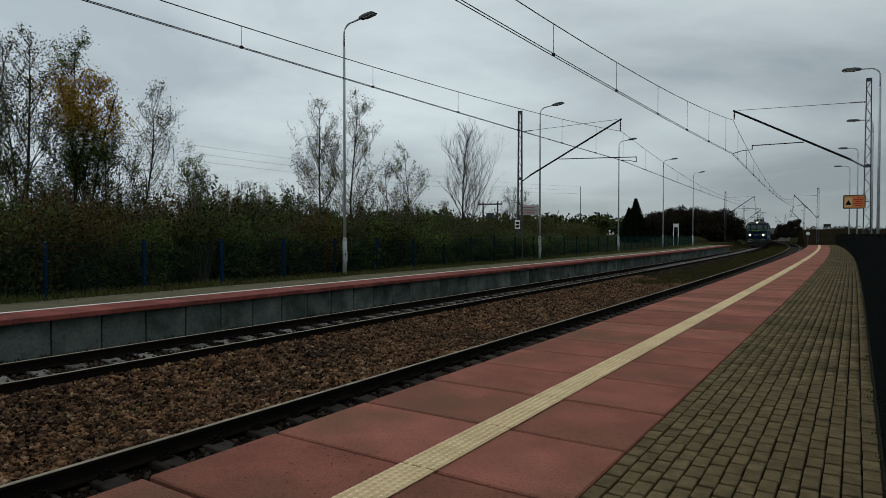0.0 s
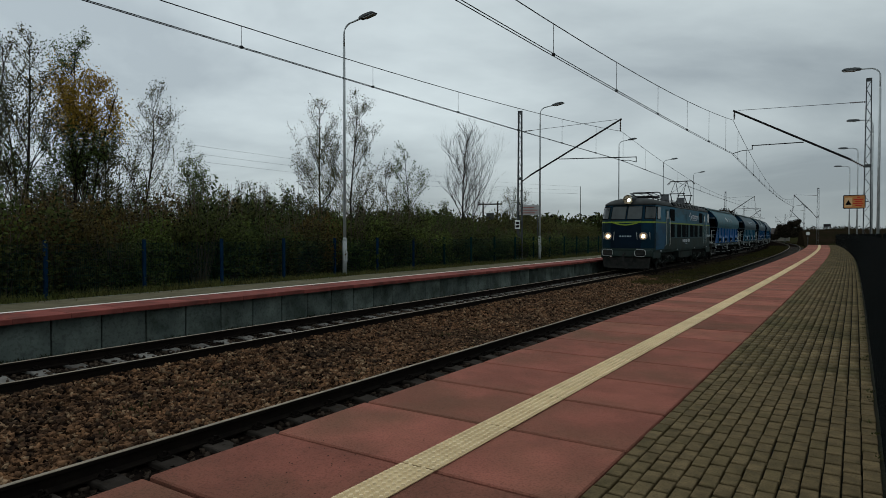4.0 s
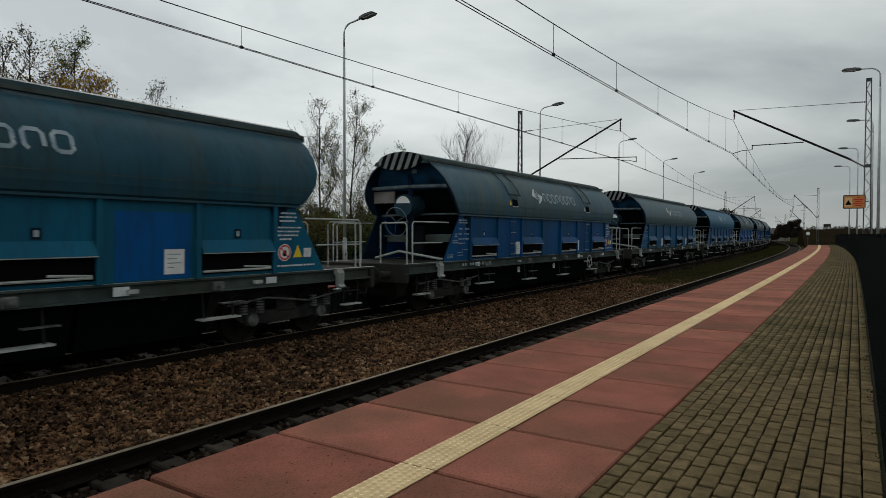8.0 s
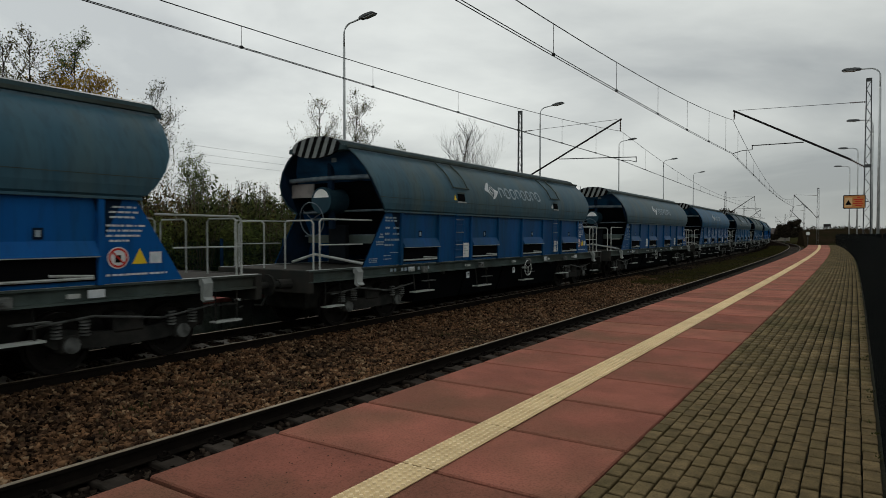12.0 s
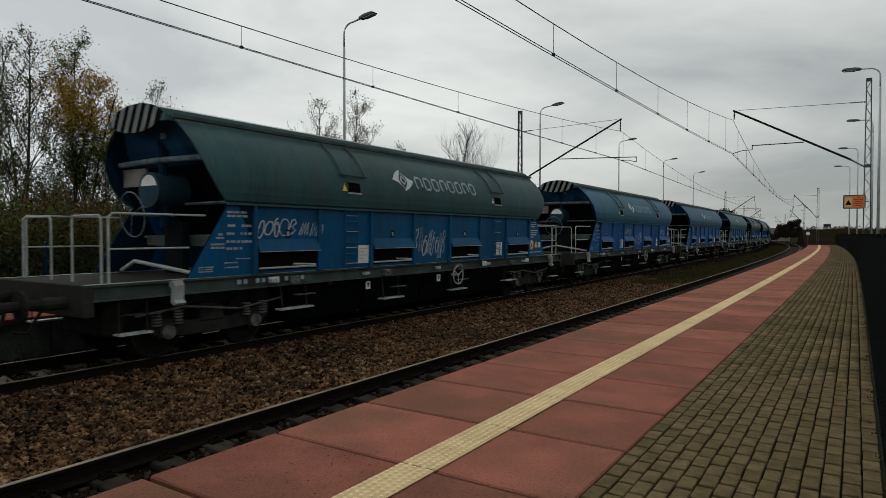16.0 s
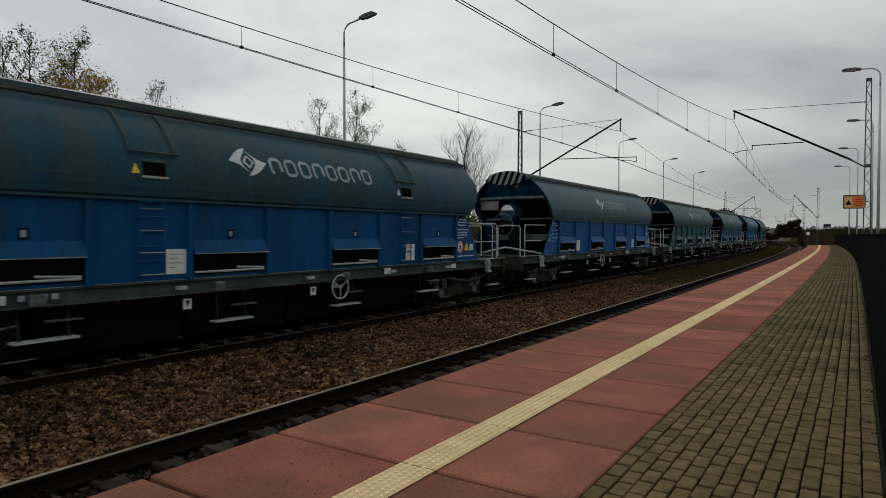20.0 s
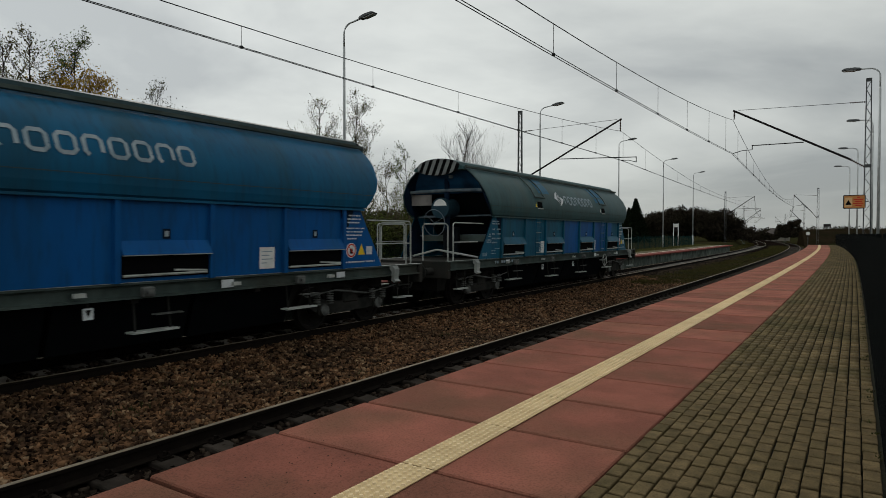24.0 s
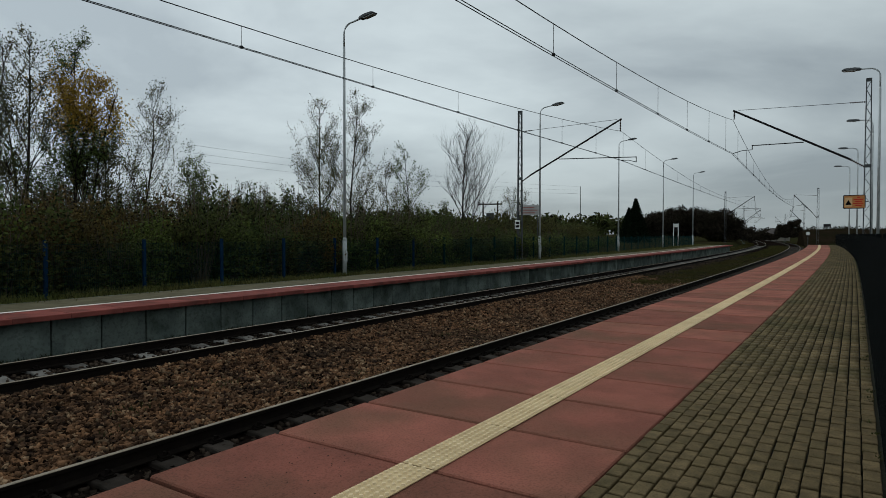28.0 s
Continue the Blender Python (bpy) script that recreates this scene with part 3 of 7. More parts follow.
# ---- lamps ----
def street_lamp(m, height, reach, label, tilt=8):
    """Steel pole with a bent arm towards +x and a flat lantern."""
    lamp = empty("street_lamp", m, label, "street lamp", "platform lamps")
    bm = bmesh.new()
    tube(bm, [(0, 0, -0.3), (0, 0, 0.02)], 0.13, 10)
    part("foot", bm, CONCRETE, lamp)
    bm = bmesh.new()
    tube(bm, [(0, 0, 0), (0, 0, 1.3)], 0.085, 10)
    tube(bm, [(0, 0, 1.3), (0, 0, 1.42)], 0.085, 10, 0.062)
    tube(bm, [(0, 0, 1.42), (0, 0, height * 0.6), (0, 0, height - 0.9)], 0.062, 10, 0.045)
    part("pole", bm, GALV, lamp, smooth=True)
    bm = bmesh.new()
    box(bm, -0.02, 0.1, -0.05, 0.05, 0.5, 0.9, bevel=0.01)
    part("service_hatch", bm, GALV, lamp)
    rise = math.tan(radians(tilt))
    bm = bmesh.new()
    pts = [(0, 0, height - 0.9), (0, 0, height - 0.42)]
    for k in range(1, 7):
        a = math.pi / 2 * k / 6
        pts.append((0.40 * (1 - math.cos(a)), 0, height - 0.42 + 0.36 * math.sin(a)))
    pts.append((reach - 0.55, 0, height - 0.06 + rise * (reach - 0.95)))
    tube(bm, pts, 0.032, 8)
    part("arm", bm, GALV, lamp, smooth=True)
    bm = bmesh.new()
    x, z = reach - 0.6, height - 0.06 + rise * (reach - 0.95)
    outline = [(0, -0.03), (0.1, -0.055), (0.72, -0.045), (0.75, -0.02), (0.62, 0.055), (0.25, 0.07), (0.05, 0.04)]
    rot = Matrix.Translation((x, 0, z)) @ Matrix.Rotation(-radians(tilt), 4, "Y")
    prism(bm, outline, -0.13, 0.13, m=rot)
    bmesh.ops.bevel(bm, geom=list(bm.edges), offset=0.02, segments=1, affect="EDGES")
    head = part("lantern", bm, LAMP_GREY, lamp)
    bm = bmesh.new()
    prism(bm, [(0.2, -0.05), (0.24, -0.085), (0.66, -0.075), (0.70, -0.045)], -0.10, 0.10, m=rot)
    part("lens", bm, GLASS_DULL, head)
    return lamp


LAMP_LABEL = "tall galvanised street lamp behind the opposite platform"
for s, u, h in ((18.02, -16.2, 9.6), (35.45, -15.97, 9.35), (54.57, -16.9, 9.75), (73.96, -17.4, 10.05), (91.76, -17.1, 10.05)):
    street_lamp(along(s, u, FAR_TOP - 0.06), h - 0.12, 1.38, LAMP_LABEL)
for s, u, h in ((33.2, 0.86, 8.98), (48.0, 1.05, 8.98), (63.0, 0.60, 8.98), (79.0, 0.42, 8.95)):
    street_lamp(along(s, u, -0.3, 180), h, 1.28, "tall galvanised street lamp behind the dark platform fence", 3)


# ---- masts and overhead line ----
def lattice_mast(m, height, label, width=0.30):
    mast = empty("catenary_mast", m, label, "catenary mast", "catenary masts")
    bm = bmesh.new()
    box(bm, -0.35, 0.35, -0.35, 0.35, -0.5, 0.12, bevel=0.03)
    part("foundation", bm, CONCRETE, mast)
    top = width * 0.62
    for d in (-1, 1):
        bm = bmesh.new()
        a, b = d * width / 2, d * top / 2
        vs = [bm.verts.new((x0 + e, y, z)) for z, x0 in ((0.1, a), (height, b)) for e, y in ((-0.022, -0.07), (0.022, -0.07), (0.022, 0.07), (-0.022, 0.07))]
        for f in ((0, 1, 5, 4), (1, 2, 6, 5), (2, 3, 7, 6), (3, 0, 4, 7), (4, 5, 6, 7), (3, 2, 1, 0)):
            bm.faces.new([vs[i] for i in f])
        part("leg", bm, MAST_GREY, mast)
    n = int(height / 0.42)
    for y in (-0.06, 0.06):
        bm = bmesh.new()
        for i in range(n):
            z0, z1 = 0.3 + i * (height - 0.4) / n, 0.3 + (i + 1) * (height - 0.4) / n
            w0, w1 = (width + (top - width) * z / height for z in (z0, z1))
            d = 1 if i % 2 else -1
            tube(bm, [(d * w0 / 2, y, z0), (-d * w1 / 2, y, z1)], 0.011, 4)
        part("lacing", bm, MAST_GREY, mast)
    for z in (height - 0.05, height * 0.55, 1.5):
        bm = bmesh.new()
        w = width + (top - width) * z / height
        box(bm, -w / 2 - 0.02, w / 2 + 0.02, -0.075, 0.075, z - 0.08, z + 0.06)
        part("batten_plate", bm, MAST_GREY, mast)
    return mast


def insulator(bm, a, b, r=0.045):
    a, b = Vector(a), Vector(b)
    n = 7
    for i in range(n):
        p = a.lerp(b, (i + 0.2) / n)
        q = a.lerp(b, (i + 0.75) / n)
        tube(bm, [p, q], r, 8, r * 0.6)
    tube(bm, [a, b], r * 0.35, 6)


def cantilever(mast, side, reach, base, z_strut, z_tip, z_contact, z_carrier):
    """The arm that carries the wires: side -1 reaches to -x, 1 to +x. reach in metres, heights over the mast's foot."""
    x = side * reach
    bm = bmesh.new()
    tube(bm, [(side * 0.65, 0, z_strut + (z_tip - z_strut) * 0.65 / reach), (x, 0, z_tip)], 0.05, 8)
    arm = part("cantilever_strut", bm, DARK_STEEL, mast)
    bm = bmesh.new()
    insulator(bm, (side * 0.12, 0, z_strut), (side * 0.66, 0, z_strut + (z_tip - z_strut) * 0.65 / reach), 0.055)
    part("strut_insulator", bm, INSUL, arm)
    bm = bmesh.new()
    tube(bm, [(side * 0.75, 0, z_tip - 0.16), (x - side * 0.25, 0, z_tip - 0.01)], 0.012, 5)
    tie = part("tie_rod", bm, WIRE, mast)
    bm = bmesh.new()
    insulator(bm, (side * 0.12, 0, z_tip - 0.18), (side * 0.76, 0, z_tip - 0.16), 0.04)
    part("tie_insulator", bm, INSUL, tie)
    bm = bmesh.new()
    insulator(bm, (x - side * 0.06, 0, z_tip - 0.05), (x - side * 0.06, 0, z_carrier + 0.02), 0.05)
    part("hanger_insulator", bm, INSUL, arm)
    f = 0.45 if side < 0 else 0.41
    xa, za = side * reach * f, z_strut + (z_tip - z_strut) * f
    bm = bmesh.new()
    tube(bm, [(xa, 0, za - 0.1), (x - side * 0.9 * (1 if side < 0 else -0.9), 0, z_contact + (0.34 if side < 0 else 0.13))], 0.026, 6)
    xe = x - side * 0.9 * (1 if side < 0 else -0.9)
    tube(bm, [(xe, 0, z_contact + (0.36 if side < 0 else 0.16)), (xe, 0, z_contact - (-0.11 if side < 0 else 0.16))], 0.022, 6)
    reg = part("registration_arm", bm, DARK_STEEL, mast)
    bm = bmesh.new()
    tube(bm, [(xe, 0, z_contact + (0.13 if side < 0 else -0.14)), ((xe + x) / 2, 0, z_contact + (0.12 if side < 0 else -0.02)), (x, 0, z_contact)], 0.018, 6)
    part("steady_arm", bm, DARK_STEEL, reg)


# s, mast's u, foot, drop of the wires
NEAR_MASTS = [(-27.0, 0.5, -0.3, 0.0), (35.2, 0.5, -0.3, 0.0), (97.2, -2.4, -0.9, 0.98), (158.0, -2.5, -0.9, 0.95), (221.0, -2.5, -0.9, 0.9)]
FAR_MASTS = [(-30.0, -16.7, -0.15, 0.0), (34.2, -16.7, -0.15, 0.0), (109.0, -14.83, -0.7, 0.35), (172.0, -14.4, -0.75, 0.3), (235.0, -14.4, -0.75, 0.3)]
for s, u, foot, dz in NEAR_MASTS[1:]:
    m = lattice_mast(along(s, u, foot), 8.6 - dz * 1.1 - foot, "grey lattice catenary mast on the near side of the line")
    cantilever(m, -1, u - NEAR_C, foot, 4.55 - dz - foot, 7.72 - dz - foot, 5.54 - dz * 0.4 - foot, 7.24 - dz - foot)
for s, u, foot, dz in FAR_MASTS[1:]:
    m = lattice_mast(along(s, u, foot), 8.72 - dz * 1.7 - foot, "grey lattice catenary mast on the far side of the line")
    cantilever(m, 1, FAR_C - u, foot, 4.55 - dz * 0.5 - foot, 7.68 - dz - foot, 5.44 - dz * 0.6 - foot, 7.0 - dz - foot)


def overhead(name, masts, u, z_contact, z_carrier, f_contact, sag_contact, sag_carrier, label, pair, phase):
    """Spans of contact wire, messenger wire and droppers."""
    line = empty(name, Matrix(), label, "overhead line", "overhead lines")
    carrier, contacts = bmesh.new(), [bmesh.new(), bmesh.new()]
    for (s0, _, _, d0), (s1, _, _, d1) in zip(masts, masts[1:]):
        a, b = at(s0, u), at(s1, u)
        side = Vector((b.y - a.y, a.x - b.x, 0)).normalized() * pair / 2

        def p(f, z, k, sag):
            q = a.lerp(b, f)
            q.z = z - k * (d0 + (d1 - d0) * f) - sag * 4 * f * (1 - f)
            return q
        tube(carrier, [p(k / 24, z_carrier, 1.0, sag_carrier) for k in range(25)], 0.011, 5)
        for sg, bm in zip((-1, 1), contacts):
            tube(bm, [p(k / 24, z_contact, f_contact, sag_contact) + side * sg for k in range(25)], 0.009, 5)
        n = 15
        for k in range(n):
            f = (k + phase) / n
            c = p(f, z_contact, f_contact, sag_contact)
            drop = bmesh.new()
            tube(drop, [c, p(f, z_carrier, 1.0, sag_carrier)], 0.0065, 4)
            box(drop, -0.03, 0.03, -0.025, 0.025, -0.02, 0.035, Matrix.Translation(c))
            part("dropper", drop, WIRE, line)
    part("messenger_wire", carrier, WIRE, line)
    for bm in contacts:
        part("contact_wire", bm, WIRE, line)


overhead("overhead_line", NEAR_MASTS, NEAR_C, 5.54, 7.24, 0.4, 0.40, 1.54, "contact and messenger wires over the near track", 0.075, 0.5)
overhead("overhead_line", FAR_MASTS, FAR_C, 5.44, 7.0, 0.6, 0.14, 1.31, "contact and messenger wires over the far track", 0.06, 0.07)


# ---- fences ----
def far_fence():
    fence = empty("mesh_fence", Matrix(), "blue steel mesh fence behind the opposite platform", "fence")
    bm = bmesh.new()
    box(bm, -0.04, 0.04, -0.04, 0.04, -0.3, 1.42, bevel=0.006)
    post = bpy.data.meshes.new("post")
    bm.to_mesh(post)
    bm.free()
    bm = bmesh.new()
    for i in range(50):
        box(bm, -0.002, 0.002, i * 0.05 + 0.03, i * 0.05 + 0.034, 0.05, 1.32)
    for z in (0.08, 0.3, 0.5, 0.7, 0.9, 1.1, 1.3):
        box(bm, 0.002, 0.007, 0.03, 2.54, z, z + 0.006)
    panel = bpy.data.meshes.new("mesh_panel")
    bm.to_mesh(panel)
    bm.free()
    post_far = post.copy()
    for i in range(38):
        s = -0.14 + i * 2.57
        u = -16.55 - max(0, s - 40) * 0.022
        o = link("post", post if s < 24 else post_far, BLUE_POST if s < 24 else BLUE_MESH, fence)
        o.matrix_basis = along(s, u, -0.14)
        o = link("mesh_panel", panel, BLUE_MESH, fence)
        o.matrix_basis = along(s, u, -0.14, 1.2 if s > 40 else 0)


def near_fence():
    fence = empty("platform_fence", Matrix(), "dark green steel mesh fence along the platform's back", "fence")
    bm = bmesh.new()
    box(bm, -0.03, 0.03, -0.03, 0.03, -0.4, 1.44, bevel=0.005)
    post = bpy.data.meshes.new("post")
    bm.to_mesh(post)
    bm.free()
    bm = bmesh.new()
    for i in range(62):
        box(bm, -0.004, 0.004, i * 0.04 + 0.03, i * 0.04 + 0.038, 0.02, 1.40)
    for z in (0.05, 0.25, 0.45, 0.65, 0.85, 1.05, 1.25, 1.38):
        box(bm, 0.004, 0.010, 0.0, 2.5, z, z + 0.008)
    panel = bpy.data.meshes.new("mesh_panel")
    bm.to_mesh(panel)
    bm.free()
    for i in range(-3, 39):
        s = 1.2 + i * 2.5
        u = 0.158 - max(0, s - 40) * 0.008
        o = link("post", post, GREEN_MESH, fence)
        o.matrix_basis = along(s, u + 0.04, 0)
        o = link("mesh_panel", panel, GREEN_MESH, fence)
        o.matrix_basis = along(s, u, 0)


far_fence()
near_fence()


# ---- plants ----
def limbs(seed, height, spread, levels, stem_r, lean=0.0, first=0.22, upright=0.75, forks=7, twigs=(3, 5)):
    """Branch lines of a tree: a list of (points, radius at the start, radius at the end), and the twig tips."""
    r = random.Random(seed)
    lines, tips = [], []

    def grow(p, d, length, rad, level):
        n = 5
        pts = [p.copy()]
        for i in range(n):
            d = (d + Vector((r.gauss(0, 0.12), r.gauss(0, 0.12), 0.055 if level < 2 else -0.02)) * (1 if level else 0.45)).normalized()
            pts.append(pts[-1] + d * (length / n))
        lines.append((pts, rad, rad * (0.35 if level else 0.12)))
        if level >= 2:
            for q in pts[2:]:
                tips.append((q, length))
        if level >= levels:
            return
        k = forks if level == 0 else r.randint(*twigs)
        for j in range(k):
            f = (first + (0.97 - first) * (j + r.random() * 0.6) / k) if level == 0 else r.uniform(0.25, 0.98)
            x = f * n
            i = min(int(x), n - 1)
            q = pts[i].lerp(pts[i + 1], x - i)
            a = r.uniform(0, 2 * math.pi)
            out = Vector((math.cos(a), math.sin(a), upright * r.uniform(0.7, 1.3)))
            if level:
                out = (d * 0.9 + out * 0.75)
            ln = (spread * (1.12 - 0.92 * f) if level == 0 else length * 0.55) * r.uniform(0.7, 1.2)
            grow(q, out.normalized(), ln, max(0.004, rad * (0.34 if level == 0 else 0.4) * (1.1 - 0.5 * f)), level + 1)
    grow(Vector((0, 0, -0.1)), Vector((lean, lean * 0.4, 1)).normalized(), height, stem_r, 0)
    return lines, tips


def leaf_mesh(name, centres, size, seed, jitter):
    r = np.random.RandomState(seed)
    n = len(centres)
    c = centres + r.normal(0, jitter, (n, 3))
    a = r.normal(size=(n, 3))
    a /= np.linalg.norm(a, axis=1)[:, None]
    b = np.cross(a, r.normal(size=(n, 3)))
    b /= np.linalg.norm(b, axis=1)[:, None]
    k = (size * r.uniform(0.6, 1.4, n))[:, None]
    v = np.stack([c - a * k, c - b * k * 0.45 + a * k * 0.1, c + a * k, c + b * k * 0.45 + a * k * 0.1], 1).reshape(-1, 3)
    return mesh_from(name, v, np.arange(n * 4).reshape(n, 4))


def wood_mesh(name, lines, sides=(6, 4, 3, 3)):
    bm = bmesh.new()
    for pts, r0, r1 in lines:
        tube(bm, pts, r0, 6 if r0 > 0.05 else (4 if r0 > 0.015 else 3), r1, cap=False)
    me = bpy.data.meshes.new(name)
    bm.to_mesh(me)
    bm.free()
    return me


def tree(m, seed, height, spread, leaves, size, material, label, levels=3, forks=16, first=0.22, upright=0.75, stem=None, lean=0.0, gold=None, twigs=(3, 5), name="tree"):
    """gold: the heights, as shares of the tree's own, between which its leaves have turned."""
    stem = stem or height * 0.0085
    lines, tips = limbs(seed, height, spread, levels, stem, lean, first, upright, forks, twigs)
    t = empty(name, m, label, "tree", "trees behind the platform")
    link("trunk", wood_mesh("trunk", lines), BARK, t)
    pts = np.array([q for q, _ in tips])
    r = np.random.RandomState(seed)
    share = np.array([n ** 1.4 for _, n in tips])
    pts = pts[r.choice(len(pts), leaves, p=share / share.sum())]
    turned = np.zeros(len(pts), bool)
    if gold:
        f = pts[:, 2] / height + r.normal(0, 0.04, len(pts))
        turned = (f > gold[0]) & (f < gold[1])
        link("crown", leaf_mesh("crown", pts[turned], size * 1.15, seed, 0.14), LEAF_GOLD, t, "leaves turned golden brown")
    link("crown", leaf_mesh("crown", pts[~turned], size, seed + 1, 0.10), material, t)
    return t


def bush_mesh(seed, width, height, count, size):
    """Leaves in overlapping clumps with ragged tops."""
    r = np.random.RandomState(seed)
    clumps = 26
    cx, cy = r.normal(0, width * 0.3, clumps), r.normal(0, width * 0.3, clumps)
    cz = height * r.uniform(0.1, 0.82, clumps) * (1 - 0.18 * np.hypot(cx, cy) / width)
    rad = width * r.uniform(0.12, 0.26, clumps)
    k = r.randint(0, clumps, count)
    d = r.normal(size=(count, 3))
    d /= np.linalg.norm(d, axis=1)[:, None]
    p = np.stack([cx[k], cy[k], cz[k]], 1) + d * (rad[k] * r.uniform(0.55, 1.15, count))[:, None]
    shoots = r.randint(0, clumps, 40)
    tips = []
    for i in shoots:
        b = np.array([cx[i] + r.normal(0, 0.15), cy[i] + r.normal(0, 0.15), cz[i]])
        up = np.array([r.normal(0, 0.15), r.normal(0, 0.15), 1]) * height * r.uniform(0.2, 0.38)
        tips.append(b + up * r.uniform(0.3, 1, (22, 1)))
    p = np.concatenate([p] + tips)
    p[:, 2] = np.maximum(p[:, 2], 0.05)
    return leaf_mesh("foliage", p, size, seed, 0.03)


def bush_stems(seed, width, height):
    r = random.Random(seed)
    bm = bmesh.new()
    for _ in range(30):
        a, d = r.uniform(0, 6.28), r.uniform(0.05, 0.35) * width
        q = Vector((math.cos(a) * d, math.sin(a) * d, 0))
        pts = [q * 0.35, q * 0.6 + Vector((0, 0, height * 0.35)), q * 1.0 + Vector((r.gauss(0, 0.1), r.gauss(0, 0.1), height * r.uniform(0.75, 1.1)))]
        tube(bm, pts, 0.018, 4, 0.004, cap=False)
    me = bpy.data.meshes.new("stems")
    bm.to_mesh(me)
    bm.free()
    return me


BUSH = [(bush_mesh(40 + i, 2.4, 2.6, 5200, 0.055), bush_stems(60 + i, 2.4, 2.7)) for i in range(4)]
BUSH_LABEL = {"leaf_dark": "dense dark green autumn bush behind the fence", "leaf_rust": "rusty brown autumn bush behind the fence",
              "leaf_olive": "olive autumn willow bush behind the fence", "leaf_shrub": "green shrub behind the blue fence"}
TINTS = {}


def bush(s, u, z, k, kz, which, material, rot):
    leaf, stem = BUSH[which]
    key = (which, material.name)
    if key not in TINTS:
        TINTS[key] = leaf.copy()
        TINTS[key].materials.clear()
        TINTS[key].materials.append(material)
    b = empty("bush", along(s, u, z, rot) @ Matrix.Diagonal((k, k, kz, 1)), BUSH_LABEL[material.name], "bush", "bushes behind the fence")
    link("branchwork", stem, STEM, b)
    link("foliage", TINTS[key], None, b)


rb = random.Random(21)
for row, (u, kz0, gap) in enumerate(((-18.2, 0.85, 1.55), (-20.4, 1.0, 1.9), (-23.0, 1.12, 2.3), (-26.5, 1.2, 2.8))):
    s = 2.0
    while s < (38, 50, 66, 84)[row]:
        f = 1.1 if s < 30 else max(0.5, 1.0 - (s - 26) * 0.012)
        bush(s + rb.uniform(-0.3, 0.3), u + rb.uniform(-0.5, 0.5), -0.2, rb.uniform(0.95, 1.25), kz0 * f * rb.uniform(0.72, 1.2), rb.randrange(4),
             rb.choice((LEAF_DARK, LEAF_DARK, LEAF_SHRUB, LEAF_RUST, LEAF_SHRUB, LEAF_DARK)), rb.uniform(0, 360))
        s += gap * rb.uniform(0.8, 1.2) * (1 if s < 40 else 1.3)

BARE = "tall slender birch with sparse autumn leaves"
GOLD = "tall birch with golden brown autumn leaves"
TREES = [
    # s, u, height, spread, leaves, size, material, label, seed, forks, first limb, lean, gold
    (11.0, -26.0, 9.5, 2.3, 2600, 0.062, LEAF_OLIVE, BARE, 1, 24, 0.16, 0.06, None),
    (9.4, -26.5, 8.8, 2.2, 2200, 0.062, LEAF_OLIVE, BARE, 2, 22, 0.16, 0.0, None),
    (13.05, -26.0, 10.1, 2.2, 4200, 0.060, LEAF_GREEN, GOLD, 3, 26, 0.18, 0.09, (0.60, 0.82)),
    (12.45, -25.6, 8.4, 2.3, 4000, 0.062, LEAF_GREEN, GOLD, 4, 24, 0.16, 0.20, (0.68, 1.1)),
    (13.7, -26.4, 7.9, 1.7, 1700, 0.060, LEAF_OLIVE, BARE, 5, 20, 0.14, 0.08, (0.74, 1.1)),
    (11.7, -27.8, 8.0, 1.8, 1500, 0.058, LEAF_OLIVE, BARE, 18, 20, 0.14, 0.03, None),
    (15.65, -26.0, 7.8, 2.3, 2000, 0.052, LEAF_OLIVE, BARE, 6, 26, 0.10, 0.10, None),
    (15.0, -27.2, 6.4, 1.5, 900, 0.055, LEAF_OLIVE, BARE, 7, 18, 0.12, 0.05, None),
    (18.35, -26.0, 6.0, 1.7, 1500, 0.060, LEAF_GREEN, "young birch with green leaves still on", 8, 18, 0.12, 0.14, None),
    (27.2, -26.0, 9.7, 2.2, 2400, 0.060, LEAF_OLIVE, BARE, 9, 28, 0.10, 0.0, None),
    (29.7, -26.0, 9.9, 2.5, 2800, 0.060, LEAF_OLIVE, BARE, 10, 28, 0.10, 0.03, None),
    (33.9, -26.3, 6.6, 1.5, 900, 0.060, LEAF_OLIVE, BARE, 11, 18, 0.12, 0.02, None),
    (36.1, -26.0, 7.7, 1.9, 1500, 0.060, LEAF_GREEN, BARE, 12, 20, 0.12, -0.03, None),
    (52.3, -26.0, 5.9, 2.0, 1000, 0.070, LEAF_OLIVE, BARE, 14, 16, 0.15, 0.0, None),
    (20.9, -26.2, 4.5, 0.9, 520, 0.055, LEAF_OLIVE, "slender young birch with few leaves", 15, 12, 0.2, 0.0, None),
    (22.3, -26.2, 4.5, 0.9, 520, 0.055, LEAF_OLIVE, "slender young birch with few leaves", 16, 12, 0.2, 0.03, None),
    (23.1, -26.2, 4.4, 0.9, 480, 0.055, LEAF_OLIVE, "slender young birch with few leaves", 17, 12, 0.2, 0.0, None),
    (24.1, -26.2, 4.3, 0.9, 480, 0.055, LEAF_OLIVE, "slender young birch with few leaves", 22, 12, 0.2, -0.02, None),
]
for s, u, h, sp, n, size, material, label, seed, forks, first, lean, gold in TREES:
    tree(along(s, u, -0.3, 90), seed, h, sp * 1.35, int(n * (2.6 if s < 15 else 2.9)), size * 0.74, material, label, forks=forks, first=first, upright=1.15, lean=lean, gold=gold, twigs=(3, 6))
